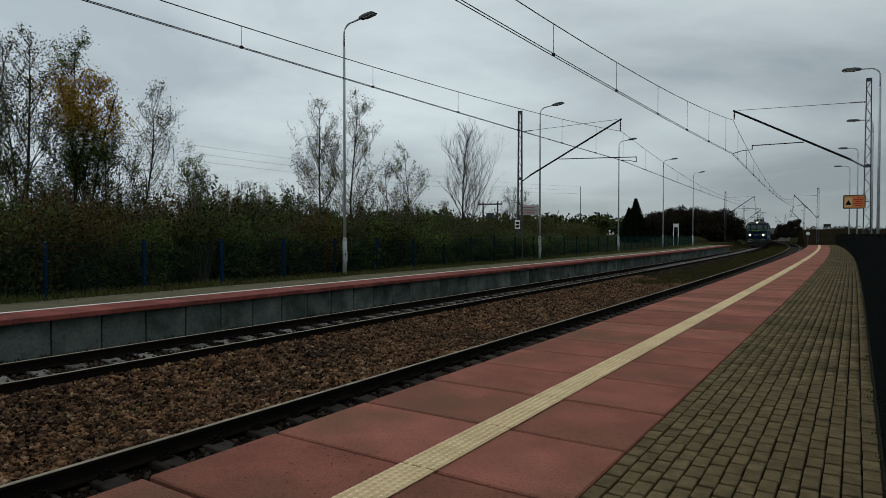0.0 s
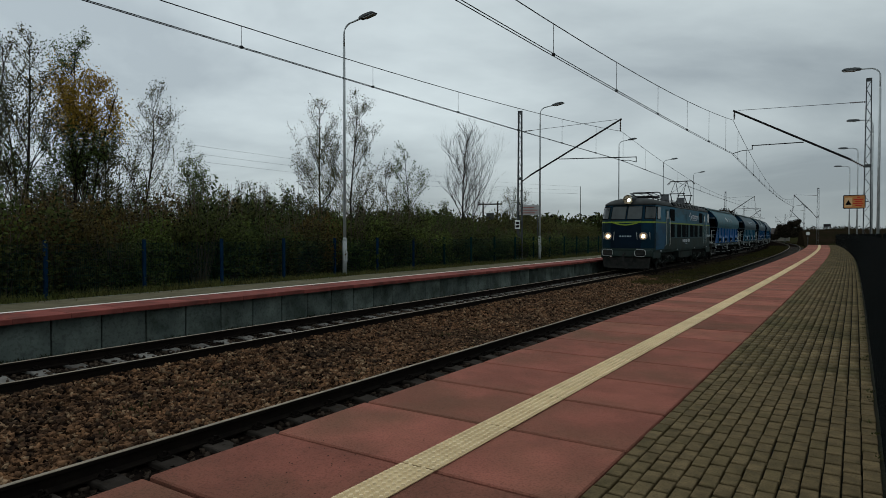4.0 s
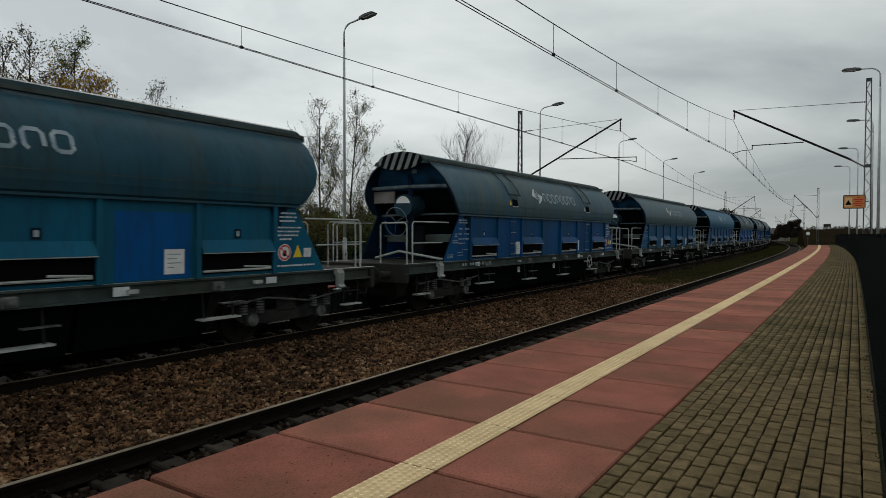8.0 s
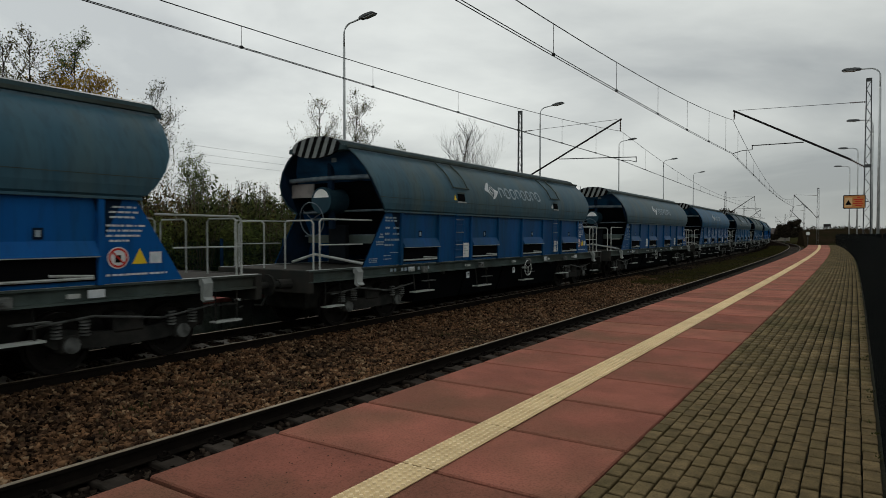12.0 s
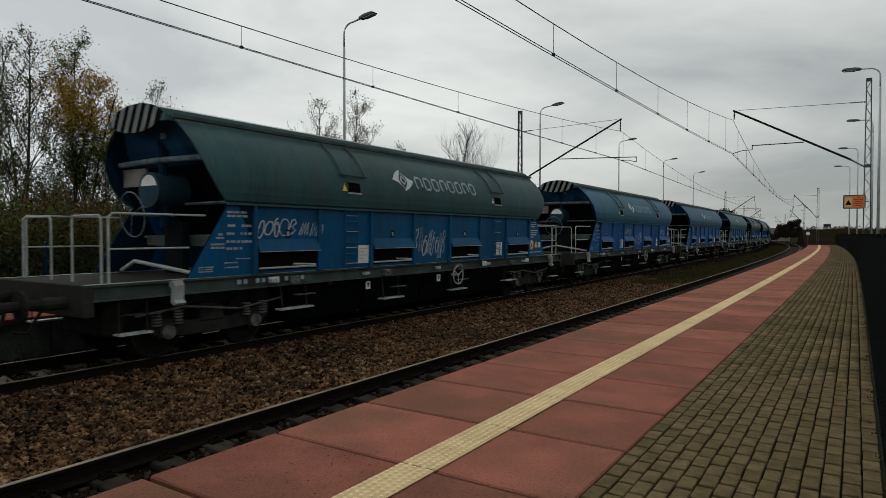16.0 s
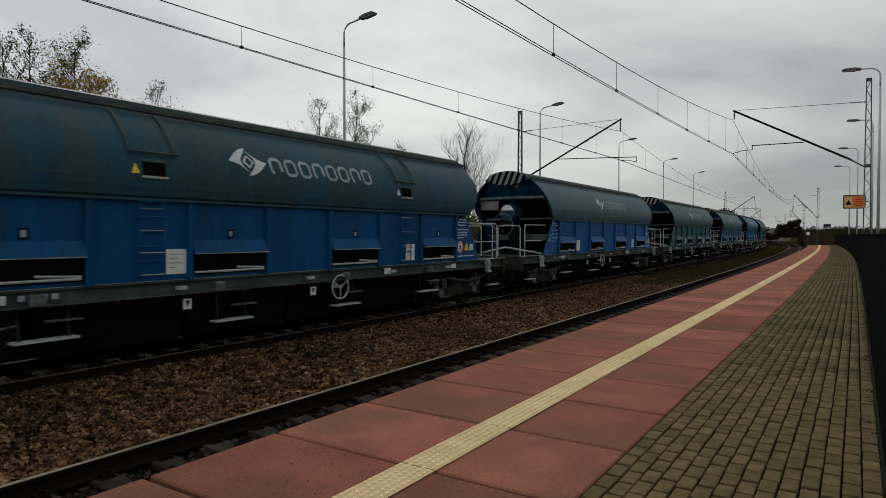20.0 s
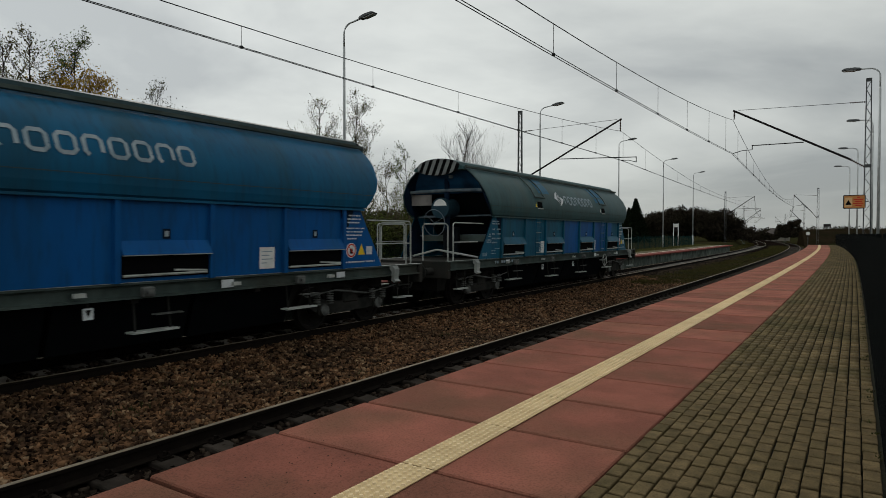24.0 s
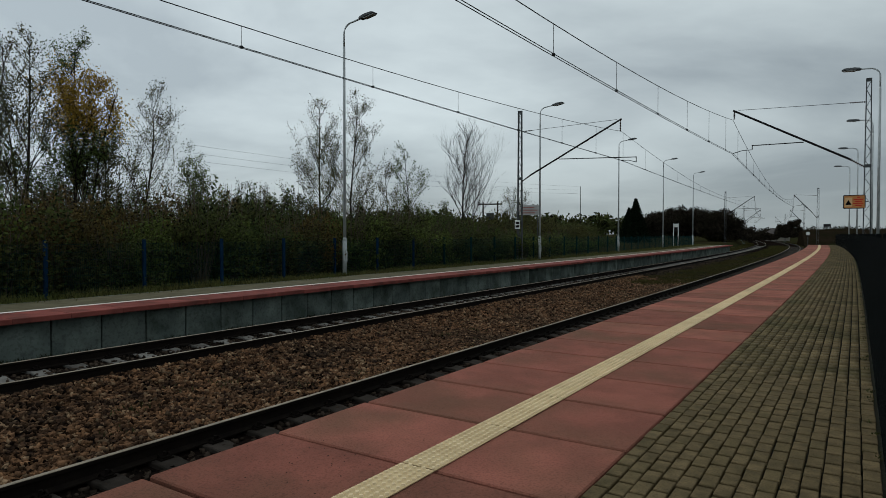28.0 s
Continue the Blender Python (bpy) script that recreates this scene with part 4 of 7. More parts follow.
# saplings between the tall trees and the bushes
rs = random.Random(77)
for i in range(26):
    s = 7.5 + i * 1.25 + rs.uniform(-0.4, 0.4)
    h = rs.uniform(4.0, 5.6) if s < 20 else rs.uniform(3.2, 4.3)
    tree(along(s, rs.uniform(-27.5, -24.0), -0.3, rs.uniform(0, 360)), 100 + i, h, 1.5, 1700, 0.045, rs.choice((LEAF_OLIVE, LEAF_SHRUB, LEAF_SHRUB)), "bushy young birch among the hedge bushes",
         forks=14, first=0.1, upright=1.0, lean=rs.uniform(-0.04, 0.04))
# the bare many-stemmed tree
tree(along(43.2, -26.0, -0.3), 31, 9.8, 5.0, 350, 0.05, LEAF_OLIVE, "bare tree with steep branches and hardly a leaf", levels=3, forks=40, first=0.10, upright=1.5, stem=0.10, twigs=(5, 8), name="bare_tree")


def spruce(m, height, seed, label):
    r = np.random.RandomState(seed)
    t = empty("spruce", m, label, "tree", "far trees")
    bm = bmesh.new()
    tube(bm, [(0, 0, -0.3), (0, 0, height)], 0.2, 7, 0.02)
    part("trunk", bm, BARK, t)
    n = 5000
    f = r.uniform(0.05, 1, n) ** 0.8
    a = r.randint(0, 40, n) * 0.7 + r.normal(0, 0.1, n)
    rad = (1 - f) ** 0.85 * height * 0.40 * r.uniform(0.25, 1.0, n) + 0.05
    whorl = np.round(f * 22) / 22
    p = np.stack([rad * np.cos(a), rad * np.sin(a), whorl * height - rad * 0.22 + r.normal(0, 0.08, n)], 1)
    link("crown", leaf_mesh("crown", p, 0.22, seed, 0.05), NEEDLE, t)


def far_wood(name, spots, seed, material, label, size=0.55, per=700):
    """Far trees, one ragged mass."""
    r = np.random.RandomState(seed)
    P = []
    for s, u, h, w in spots:
        c = np.array(at(s, u, -0.3))
        k = r.randint(0, 14, per)
        cl = np.stack([r.normal(0, w * 0.3, 14), r.normal(0, w * 0.3, 14), h * r.uniform(0.25, 0.85, 14)], 1)
        d = r.normal(size=(per, 3))
        d /= np.linalg.norm(d, axis=1)[:, None]
        q = cl[k] + d * w * 0.26 * r.uniform(0.3, 1.1, per)[:, None]
        q[:, 2] = np.clip(q[:, 2], 0.1, None)
        P.append(c + q)
    tagged(link(name, leaf_mesh(name, np.concatenate(P), size, seed, 0.1), material), label, "woods", kind="stuff")


spruce(along(128, -32.6, -0.4), 8.6, 3, "dark spruce in front of the far wood")
spruce(along(130, -34.3, -0.4), 6.9, 4, "dark spruce in front of the far wood")
rf = random.Random(4)
far_wood("far_wood", [(150 + rf.uniform(-8, 8), -34.5 + k * 0.9 + rf.uniform(-1, 1), 6.2 + rf.uniform(-0.5, 0.9) + 1.4 * math.sin(math.pi * min(1, k / 22)) - max(0, k - 17) * 0.6, 4.5) for k in range(22)], 5, LEAF_BARE,
         "far leafless wood at the field's edge", 0.20, 3400)
far_wood("far_hedge", [(78 + k * 3.2, -44 - k * 0.2, 3.6 + rf.uniform(-0.5, 0.6), 4.5) for k in range(26)], 6, LEAF_DARK, "far dark hedge across the field", 0.16, 1600)
far_wood("field_bushes", [(44 + k * 2.2, -26 + k * 0.1, 3.4 + rf.uniform(-0.9, 0.5) - k * 0.07, 3.0) for k in range(12)] + [(57 + k * 1.5, -27, 3.9 - abs(k - 2) * 0.5, 3.0) for k in range(5)], 16, LEAF_OLIVE, "olive willow bushes in the field", 0.09, 2600)
far_wood("distant_wood", [(190 + k * 9, -150 + k * 7, 9 + rf.uniform(-1, 1.5), 14) for k in range(16)], 7, LEAF_DARK, "distant dark wood on the horizon", 1.0)
far_wood("end_bushes", [(206 + rf.uniform(-8, 8), -14 + k * 1.2 if k < 7 else -4.6 + (k - 7) * 0.8, 1.8 if k < 7 else 5.6 + rf.uniform(-0.8, 0.8), 2.6) for k in range(13)], 8, LEAF_BARE, "dark bushes beside the line where it bends away", 0.22, 1900)
far_wood("cutting_bushes", [(150 + k * 6, -19 - k * 0.4, 2.2 + rf.uniform(-0.4, 0.8), 4) for k in range(9)], 9, LEAF_OLIVE, "low bushes along the far track", 0.22, 1200)
far_wood("embankment_bushes", [(120 + k * 3, 2.2 + k * 0.1 + rf.uniform(0, 2), 1.1 + rf.uniform(-0.3, 0.3), 3) for k in range(18)], 10, LEAF_BARE, "brown scrub beyond the platform's end", 0.14, 1500)
far_wood("horizon_wood", [(420 + rf.uniform(-20, 20), -40 + k * 12, 3.6 + rf.uniform(-0.6, 0.6), 14) for k in range(24)], 11, LEAF_BARE, "flat dark wood on the horizon", 0.7, 1500)


# ---- signs, stands, wires and other small things ----
def sign_text(parent, x0, x1, zs, y, material, h=0.05):
    for z, f in zs:
        bm = bmesh.new()
        mid = (x0 + x1) / 2
        box(bm, mid - (x1 - x0) / 2 * f, mid + (x1 - x0) / 2 * f, y - 0.003, y, z, z + h)
        part("text_bar", bm, material, parent)


PALE_ORANGE = mat("pale_orange", (0.62, 0.40, 0.20), None, rough=0.6)


def warning_board():
    """Orange board on the near mast, its face towards the platform."""
    m = along(35.05, 0.0, 0)
    s = empty("warning_board", m, "orange warning board with a triangle and text lines", "sign")
    bm = bmesh.new()
    box(bm, -0.40, 0.40, -0.02, 0.0, 2.66, 3.22, bevel=0.006)
    part("board", bm, ORANGE, s)
    bm = bmesh.new()
    for a, b in (((-0.42, 2.64), (0.42, 2.64)), ((0.42, 2.64), (0.42, 3.24)), ((0.42, 3.24), (-0.42, 3.24)), ((-0.42, 3.24), (-0.42, 2.64))):
        tube(bm, [(a[0], -0.015, a[1]), (b[0], -0.015, b[1])], 0.02, 5)
    part("board_frame", bm, DARK_STEEL, s)
    bm = bmesh.new()
    box(bm, -0.38, -0.08, -0.026, -0.02, 2.72, 3.14)
    field = part("triangle_field", bm, PALE_ORANGE, s)
    bm = bmesh.new()
    prism(bm, [(-0.35, 2.80), (-0.11, 2.80), (-0.23, 3.04)], -0.031, -0.026)
    part("triangle", bm, BLACK, field)
    sign_text(s, -0.05, 0.37, [(3.12, 0.3), (3.02, 0.9), (2.93, 0.7), (2.84, 0.95), (2.74, 0.6)], -0.02, RED_PAINT)
    bm = bmesh.new()
    tube(bm, [(0.30, 0.02, 2.94), (0.52, 0.15, 2.94)], 0.02, 5)
    part("bracket", bm, DARK_STEEL, s)


warning_board()


def mast_plate():
    p = empty("mast_plate", along(34.05, -16.78, 0), "white number plate fixed on the mast", "sign")
    bm = bmesh.new()
    box(bm, -0.17, 0.17, -0.02, 0.0, 1.74, 2.26, bevel=0.005)
    part("plate", bm, WHITE, p)
    for z in (2.02, 1.82):
        bm = bmesh.new()
        box(bm, -0.12, 0.12, -0.025, -0.02, z, z + 0.14)
        part("number_marking", bm, DARK_STEEL, p)


mast_plate()


PALE = mat("pale_board", (0.42, 0.41, 0.40), (0.34, 0.33, 0.32), 3.0, 0.7)


def name_board():
    """The pale board on two posts behind the far fence."""
    b = empty("name_board", along(38.2, -18.0, 0, 24), "pale board with faded lines on steel posts", "sign")
    bm = bmesh.new()
    box(bm, -0.75, 0.75, -0.03, 0.0, 2.68, 3.34, bevel=0.01)
    part("board", bm, PALE, b)
    sign_text(b, -0.65, 0.65, [(3.15, 0.6), (2.98, 0.9), (2.80, 0.7)], -0.03, FADED_RED, 0.06)
    for x in (-0.6, 0.6):
        bm = bmesh.new()
        tube(bm, [(x, 0.04, -0.3), (x, 0.04, 3.4)], 0.035, 6)
        part("post", bm, MAST_GREY, b)


FADED_RED = mat("faded_red", (0.32, 0.13, 0.11), None, rough=0.7)
name_board()


def notice_stand():
    n = empty("notice_stand", along(84.0, -17.9, -0.15), "white two-legged notice stand on the far platform", "sign")
    for x in (-0.28, 0.28):
        bm = bmesh.new()
        box(bm, x - 0.04, x + 0.04, -0.04, 0.04, -0.1, 2.95, bevel=0.008)
        part("leg", bm, WHITE, n)
    bm = bmesh.new()
    box(bm, -0.23, 0.23, -0.03, 0.03, 1.9, 2.9, bevel=0.01)
    part("board", bm, DARK_STEEL, n)
    bm = bmesh.new()
    box(bm, -0.23, 0.23, -0.036, -0.03, 2.45, 2.88)
    part("notice", bm, WHITE, n)


notice_stand()


def pole_pair():
    p = empty("power_pole", along(90, -47, -0.5, 18), "wooden double power pole with a crossarm in the field", "power pole", "power poles")
    for x in (-1.15, 1.15):
        bm = bmesh.new()
        tube(bm, [(x, 0, -0.5), (x, 0, 7.0)], 0.15, 8, 0.11)
        part("pole", bm, BARK, p)
    bm = bmesh.new()
    box(bm, -1.9, 1.9, -0.08, 0.08, 6.55, 6.75)
    part("crossarm", bm, BARK, p)
    for x in (-1.7, 0, 1.7):
        bm = bmesh.new()
        insulator(bm, (x, 0, 6.75), (x, 0, 7.05), 0.08)
        part("insulator", bm, INSUL, p)
    bm = bmesh.new()
    box(bm, -0.6, 0.6, -0.3, 0.3, 4.3, 5.3, bevel=0.05)
    box(bm, -1.15, 1.15, -0.1, 0.1, 4.15, 4.3)
    part("transformer", bm, MAST_GREY, p)


pole_pair()


POWER_LINE = ((-92.0, 20.0, 16.9), (-82.0, 213.0, 18.2))


def field_wires():
    w = empty("power_line", Matrix(), "thin power line wires on two slim poles across the field", "power line")
    for x, y, z in POWER_LINE:
        bm = bmesh.new()
        tube(bm, [(x, y, -0.9), (x, y, z + 0.1)], 0.13, 6, 0.09)
        part("pole", bm, BARK, w)
    for dz in (0.0, -1.3, -2.5):
        bm = bmesh.new()
        a, b = (Vector((x, y, z + dz)) for x, y, z in POWER_LINE)
        for p, q, sag in ((a, b, 2.1),):
            pts = []
            for k in range(17):
                f = k / 16
                v = p.lerp(q, f)
                v.z -= sag * 4 * f * (1 - f)
                pts.append(v)
            tube(bm, pts, 0.016, 4)
        part("wire", bm, WIRE, w)


field_wires()


def signal_post(s, u, label):
    p = empty("signal_post", along(s, u, -0.9), label, "railway signal")
    bm = bmesh.new()
    tube(bm, [(0, 0, 0), (0, 0, 2.3)], 0.05, 6)
    part("post", bm, MAST_GREY, p)
    bm = bmesh.new()
    box(bm, -0.22, 0.22, -0.06, 0.06, 2.2, 2.66, bevel=0.02)
    part("plate", bm, WHITE, p)


signal_post(110, -3.48, "small white line marker beside the near track")


def road_sign(s, u, z, label):
    p = empty("road_sign", along(s, u, z), label, "sign")
    bm = bmesh.new()
    tube(bm, [(0, 0, -0.2), (0, 0, 1.0)], 0.05, 6)
    part("post", bm, MAST_GREY, p)
    bm = bmesh.new()
    box(bm, -0.65, 0.65, -0.04, 0.04, 0.55, 1.1, bevel=0.02)
    part("plate", bm, DARK_STEEL, p)


road_sign(150, 1.12, 2.4, "dark sign board on top of the bank")


def bank():
    """The earth bank that closes the view past the platform's end."""
    verts, faces = [], []
    us = [-3.45, -3.35, -1.5, 0, 4, 9, 16, 26, 40, 70, 120]
    prof = [(136, -1.1), (141, 0.4), (146, 1.9), (149, 2.38), (158, 2.45), (166, -0.6)]
    r = random.Random(12)
    for u in us:
        for k, (s, z) in enumerate(prof):
            p = at(s, -3.4) + (at(149, 1) - at(149, 0)) * (u + 3.4)
            rise = 0 if u < -3.4 else min(1.0, (u + 3.4) / 1.5 + 0.85)
            verts.append((p.x, p.y, -1.1 + (z + 1.1) * rise + r.uniform(-0.08, 0.08)))
    n = len(prof)
    for i in range(len(us) - 1):
        for k in range(n - 1):
            a = i * n + k
            faces.append((a, a + n, a + n + 1, a + 1))
    me = bpy.data.meshes.new("bank")
    me.from_pydata(verts, [], faces)
    me.update()
    if sum(p.normal.z for p in me.polygons) < 0:
        me.flip_normals()
    tagged(link("earth_bank", me, BANK_SOIL), "brown grassy earth bank beyond the platform's end", "bank", kind="structure")


BANK_SOIL = mat("bank_soil", (0.020, 0.014, 0.009), (0.012, 0.011, 0.006), 0.5, 0.95, bump=0.6, bscale=5, spec=0.0)
bank()


def far_pylon():
    p = empty("lattice_pylon", along(400, 98.8, -0.5), "distant grey lattice pylon", "pylon")
    for dx in (-1, 1):
        for dy in (-1, 1):
            bm = bmesh.new()
            tube(bm, [(dx * 2.2, dy * 2.2, 0), (dx * 0.5, dy * 0.5, 14), (0, 0, 18.5)], 0.14, 4)
            part("leg", bm, MAST_GREY, p)
    for z, w in ((9, 2.6), (12, 3.4), (15, 2.4)):
        bm = bmesh.new()
        tube(bm, [(-w, 0, z), (w, 0, z)], 0.12, 4)
        part("crossarm", bm, MAST_GREY, p)
    bm = bmesh.new()
    for k in range(10):
        z0, z1 = k * 1.4, k * 1.4 + 1.4
        w0, w1 = 2.2 - 1.7 * z0 / 14, 2.2 - 1.7 * z1 / 14
        d = 1 if k % 2 else -1
        tube(bm, [(d * w0, -w0, z0), (-d * w1, -w1, z1)], 0.07, 4)
        tube(bm, [(w0, d * w0, z0), (w1, -d * w1, z1)], 0.07, 4)
    part("lacing", bm, MAST_GREY, p)


far_pylon()


def far_house():
    h = empty("house", along(236, -2.4, -0.8, 25), "small far house with a pale gable and dark roof", "house")
    bm = bmesh.new()
    prism(bm, [(-2.6, 0), (2.6, 0), (2.6, 2.2), (0, 3.9), (-2.6, 2.2)], 0, 6)
    part("wall", bm, HOUSE_WALL, h)
    bm = bmesh.new()
    prism(bm, [(-3.0, 2.05), (0, 4.05), (3.0, 2.05), (3.0, 2.25), (0, 4.3), (-3.0, 2.25)], -0.3, 6.3)
    part("roof", bm, HOUSE_ROOF, h)
    for x in (-1.2, 1.2):
        bm = bmesh.new()
        box(bm, x - 0.4, x + 0.4, -0.04, 0.0, 0.9, 1.9)
        part("window", bm, LOUVRE_DARK, h)


HOUSE_WALL = mat("house_wall", (0.20, 0.18, 0.15), (0.15, 0.14, 0.12), 1.0, 0.8)
HOUSE_ROOF = mat("house_roof", (0.05, 0.04, 0.035), (0.035, 0.03, 0.028), 1.0, 0.8)
LOUVRE_DARK = mat("dark_pane", (0.02, 0.022, 0.025), None, rough=0.2)
far_house()


# ---- train ----
LOCO_TEAL = mat("loco_teal", (0.015, 0.112, 0.176), (0.012, 0.088, 0.142), 1.6, 0.5, stretch=(1, 0.5, 2), c3=(0.014, 0.040, 0.046), scale3=0.8, amount3=0.75, bump=0.05, bscale=3, spec=0.1)
LOCO_GREY = mat("loco_grey", (0.030, 0.046, 0.042), (0.021, 0.034, 0.031), 2.0, 0.6, c3=(0.026, 0.026, 0.019), scale3=1.2, amount3=0.6, bump=0.05, bscale=3, spec=0.06)
LOCO_BLUE = mat("loco_blue", (0.010, 0.072, 0.136), (0.007, 0.050, 0.100), 1.6, 0.5, stretch=(1, 0.5, 2), c3=(0.012, 0.030, 0.040), scale3=0.8, amount3=0.75, bump=0.05, bscale=3, spec=0.08)
LOCO_CASE = mat("loco_case", (0.024, 0.032, 0.028), (0.014, 0.019, 0.017), 2.0, 0.7, c3=(0.022, 0.020, 0.016), scale3=1.2, amount3=0.6, spec=0.06)
LOCO_PANEL = mat("loco_panel", (0.030, 0.072, 0.082), (0.022, 0.056, 0.062), 1.4, 0.55, c3=(0.022, 0.030, 0.025), scale3=0.9, amount3=0.7, spec=0.06)
LOCO_NAVY_SHADED = mat("loco_navy_shaded", (0.004, 0.011, 0.022), (0.003, 0.008, 0.015), 2.0, 0.6, spec=0.05)
LOCO_ROOF = mat("loco_roof", (0.040, 0.044, 0.042), (0.022, 0.024, 0.024), 1.4, 0.75, c3=(0.03, 0.028, 0.026), scale3=0.9, amount3=0.7)
LIME = mat("lime_stripe", (0.22, 0.29, 0.030), (0.16, 0.22, 0.03), 4.0, 0.5)
GRILLE = mat("grille_frame", (0.17, 0.18, 0.175), (0.10, 0.108, 0.108), 2.0, 0.6)
# side teal darkened for the shaded fronts, with dirt
LOCO_FRONT_SHADE = mat("loco_front_shade", (0.006, 0.026, 0.046), (0.004, 0.018, 0.030), 1.8, 0.6, c3=(0.008, 0.014, 0.012), scale3=1.0, amount3=0.7, spec=0.05)
LOUVRE = mat("louvre_black", (0.003, 0.004, 0.005), (0.004, 0.005, 0.006), 5.0, 0.8, spec=0.02)
CAB_GLASS = mat("cab_glass", (0.022, 0.030, 0.030), (0.012, 0.018, 0.018), 1.2, 0.06, spec=0.45)
HEADLIGHT = lamp_mat("headlight", (1.0, 0.78, 0.50), 24.0)
RIM = mat("headlight_rim", (0.36, 0.29, 0.22), (0.22, 0.18, 0.14), 3.0, 0.4, 0.3)
GRIME = mat("bogie_grime", (0.018, 0.019, 0.018), (0.034, 0.033, 0.030), 4.0, 0.9, bump=0.2, spec=0.03)
# pale steel: highlights on the running gear are put into its colour
SPRING = mat("pale_lit_steel", (0.150, 0.158, 0.152), (0.055, 0.058, 0.055), 6.0, 0.6, 0.2)
WHEEL_STEEL = mat("wheel_steel", (0.014, 0.012, 0.011), (0.009, 0.008, 0.007), 6.0, 0.7, 0.1)
UNDERFRAME = mat("underframe", (0.070, 0.094, 0.086), (0.038, 0.054, 0.050), 2.5, 0.7, c3=(0.038, 0.032, 0.022), scale3=1.0, amount3=0.6)
HAND_RAIL = mat("handrail", (0.44, 0.46, 0.44), (0.30, 0.32, 0.30), 5.0, 0.6)
MARK = mat("white_marking", (0.62, 0.65, 0.66), (0.48, 0.52, 0.54), 9.0, 0.7)
FADED = mat("faded_marking", (0.33, 0.39, 0.42), (0.20, 0.27, 0.31), 4.0, 0.7)
# near-black: the shade inside the wagon ends is put into this colour
RECESS_SHADE = mat("recess_shade", (0.006, 0.009, 0.012), (0.009, 0.010, 0.011), 2.0, 0.9, spec=0.02)
GRAFFITI = mat("graffiti_white", (0.42, 0.48, 0.52), None, rough=0.7)
GRAFFITI_G = mat("graffiti_green", (0.10, 0.34, 0.14), None, rough=0.7)


def paint(name, a, b, dirt, amount):
    """Weathered blue coach paint, dull with dust."""
    a, b, dirt = ((c[0] * 0.6, c[1] * 1.1, c[2] * 1.18) for c in (a, b, dirt))
    return mat(name, a, b, 1.1, 0.45, stretch=(1, 2.2, 0.38), c3=dirt, scale3=0.6, amount3=amount, bump=0.05, bscale=3, edge=(0.3, 0.7), speck=0.2, sscale=5.0, spec=0.09)


UPPER = {
    "greyteal": paint("shell_grey_teal", (0.036, 0.108, 0.126), (0.027, 0.083, 0.100), (0.038, 0.068, 0.070), 0.7),
    "dusty": paint("shell_dusty_grey", (0.080, 0.094, 0.112), (0.050, 0.075, 0.100), (0.120, 0.084, 0.068), 0.65),
    "blue": paint("shell_blue", (0.020, 0.102, 0.168), (0.014, 0.078, 0.136), (0.048, 0.086, 0.102), 0.65),
    "deep": paint("shell_deep_blue", (0.007, 0.088, 0.166), (0.006, 0.068, 0.134), (0.022, 0.050, 0.064), 0.7),
    "clean": paint("shell_clean_blue", (0.005, 0.108, 0.186), (0.005, 0.086, 0.154), (0.012, 0.066, 0.104), 0.5),
    "steel": paint("shell_steel_blue", (0.031, 0.064, 0.084), (0.020, 0.048, 0.067), (0.052, 0.048, 0.044), 0.75),
    "moss": paint("shell_grey_green", (0.060, 0.078, 0.076), (0.040, 0.062, 0.064), (0.062, 0.056, 0.048), 0.6),
}
LOWER = {
    "teal": paint("wall_teal", (0.010, 0.096, 0.152), (0.008, 0.074, 0.126), (0.022, 0.062, 0.078), 0.55),
    "blue": paint("wall_blue", (0.003, 0.066, 0.180), (0.003, 0.050, 0.145), (0.010, 0.044, 0.075), 0.6),
    "bright": paint("wall_bright_blue", (0.003, 0.080, 0.245), (0.003, 0.066, 0.210), (0.010, 0.056, 0.110), 0.5),
    "sea": paint("wall_sea_blue", (0.006, 0.078, 0.176), (0.005, 0.060, 0.146), (0.015, 0.054, 0.080), 0.55),
    "flap": paint("wall_flap", (0.049, 0.150, 0.189), (0.035, 0.117, 0.156), (0.049, 0.098, 0.111), 0.6),
    "sootteal": paint("wall_soot_teal", (0.022, 0.080, 0.092), (0.016, 0.060, 0.072), (0.026, 0.050, 0.054), 0.6),
}
ROOF_GREY = paint("roof_grey", (0.036, 0.042, 0.045), (0.024, 0.030, 0.034), (0.056, 0.052, 0.045), 0.6)
DECK_DARK = mat("end_deck", (0.024, 0.026, 0.024), (0.034, 0.031, 0.027), 3.0, 0.8, bump=0.2, spec=0.05)
PIPE = mat("pale_pipe", (0.150, 0.185, 0.210), (0.065, 0.090, 0.115), 4.0, 0.6)
END_BLUE = mat("end_plate_blue", (0.012, 0.074, 0.160), (0.009, 0.048, 0.100), 1.8, 0.6, c3=(0.006, 0.010, 0.014), scale3=1.2, amount3=0.7, spec=0.1)
GREY_BOX = mat("grey_brown_panel", (0.20, 0.185, 0.175), (0.13, 0.122, 0.118), 3.0, 0.7)
# pale wear, brightened so that edges carry a painted highlight
WORN_LIT_EDGE = mat("worn_lit_edge", (0.36, 0.38, 0.37), (0.15, 0.165, 0.155), 1.4, 0.6)
# these two blues are darkened to hold the shade of the wagon ends
SHADE_AND_PLATE_BLUE = mat("shade_and_plate_blue", (0.005, 0.018, 0.040), (0.007, 0.013, 0.022), 2.0, 0.8, spec=0.05)
TANK = mat("tank_shaded_blue", (0.022, 0.052, 0.070), (0.014, 0.034, 0.048), 2.0, 0.7, spec=0.05)
DULL_STRIPE = mat("dull_stripe", (0.21, 0.225, 0.22), (0.13, 0.14, 0.14), 3.0, 0.75)

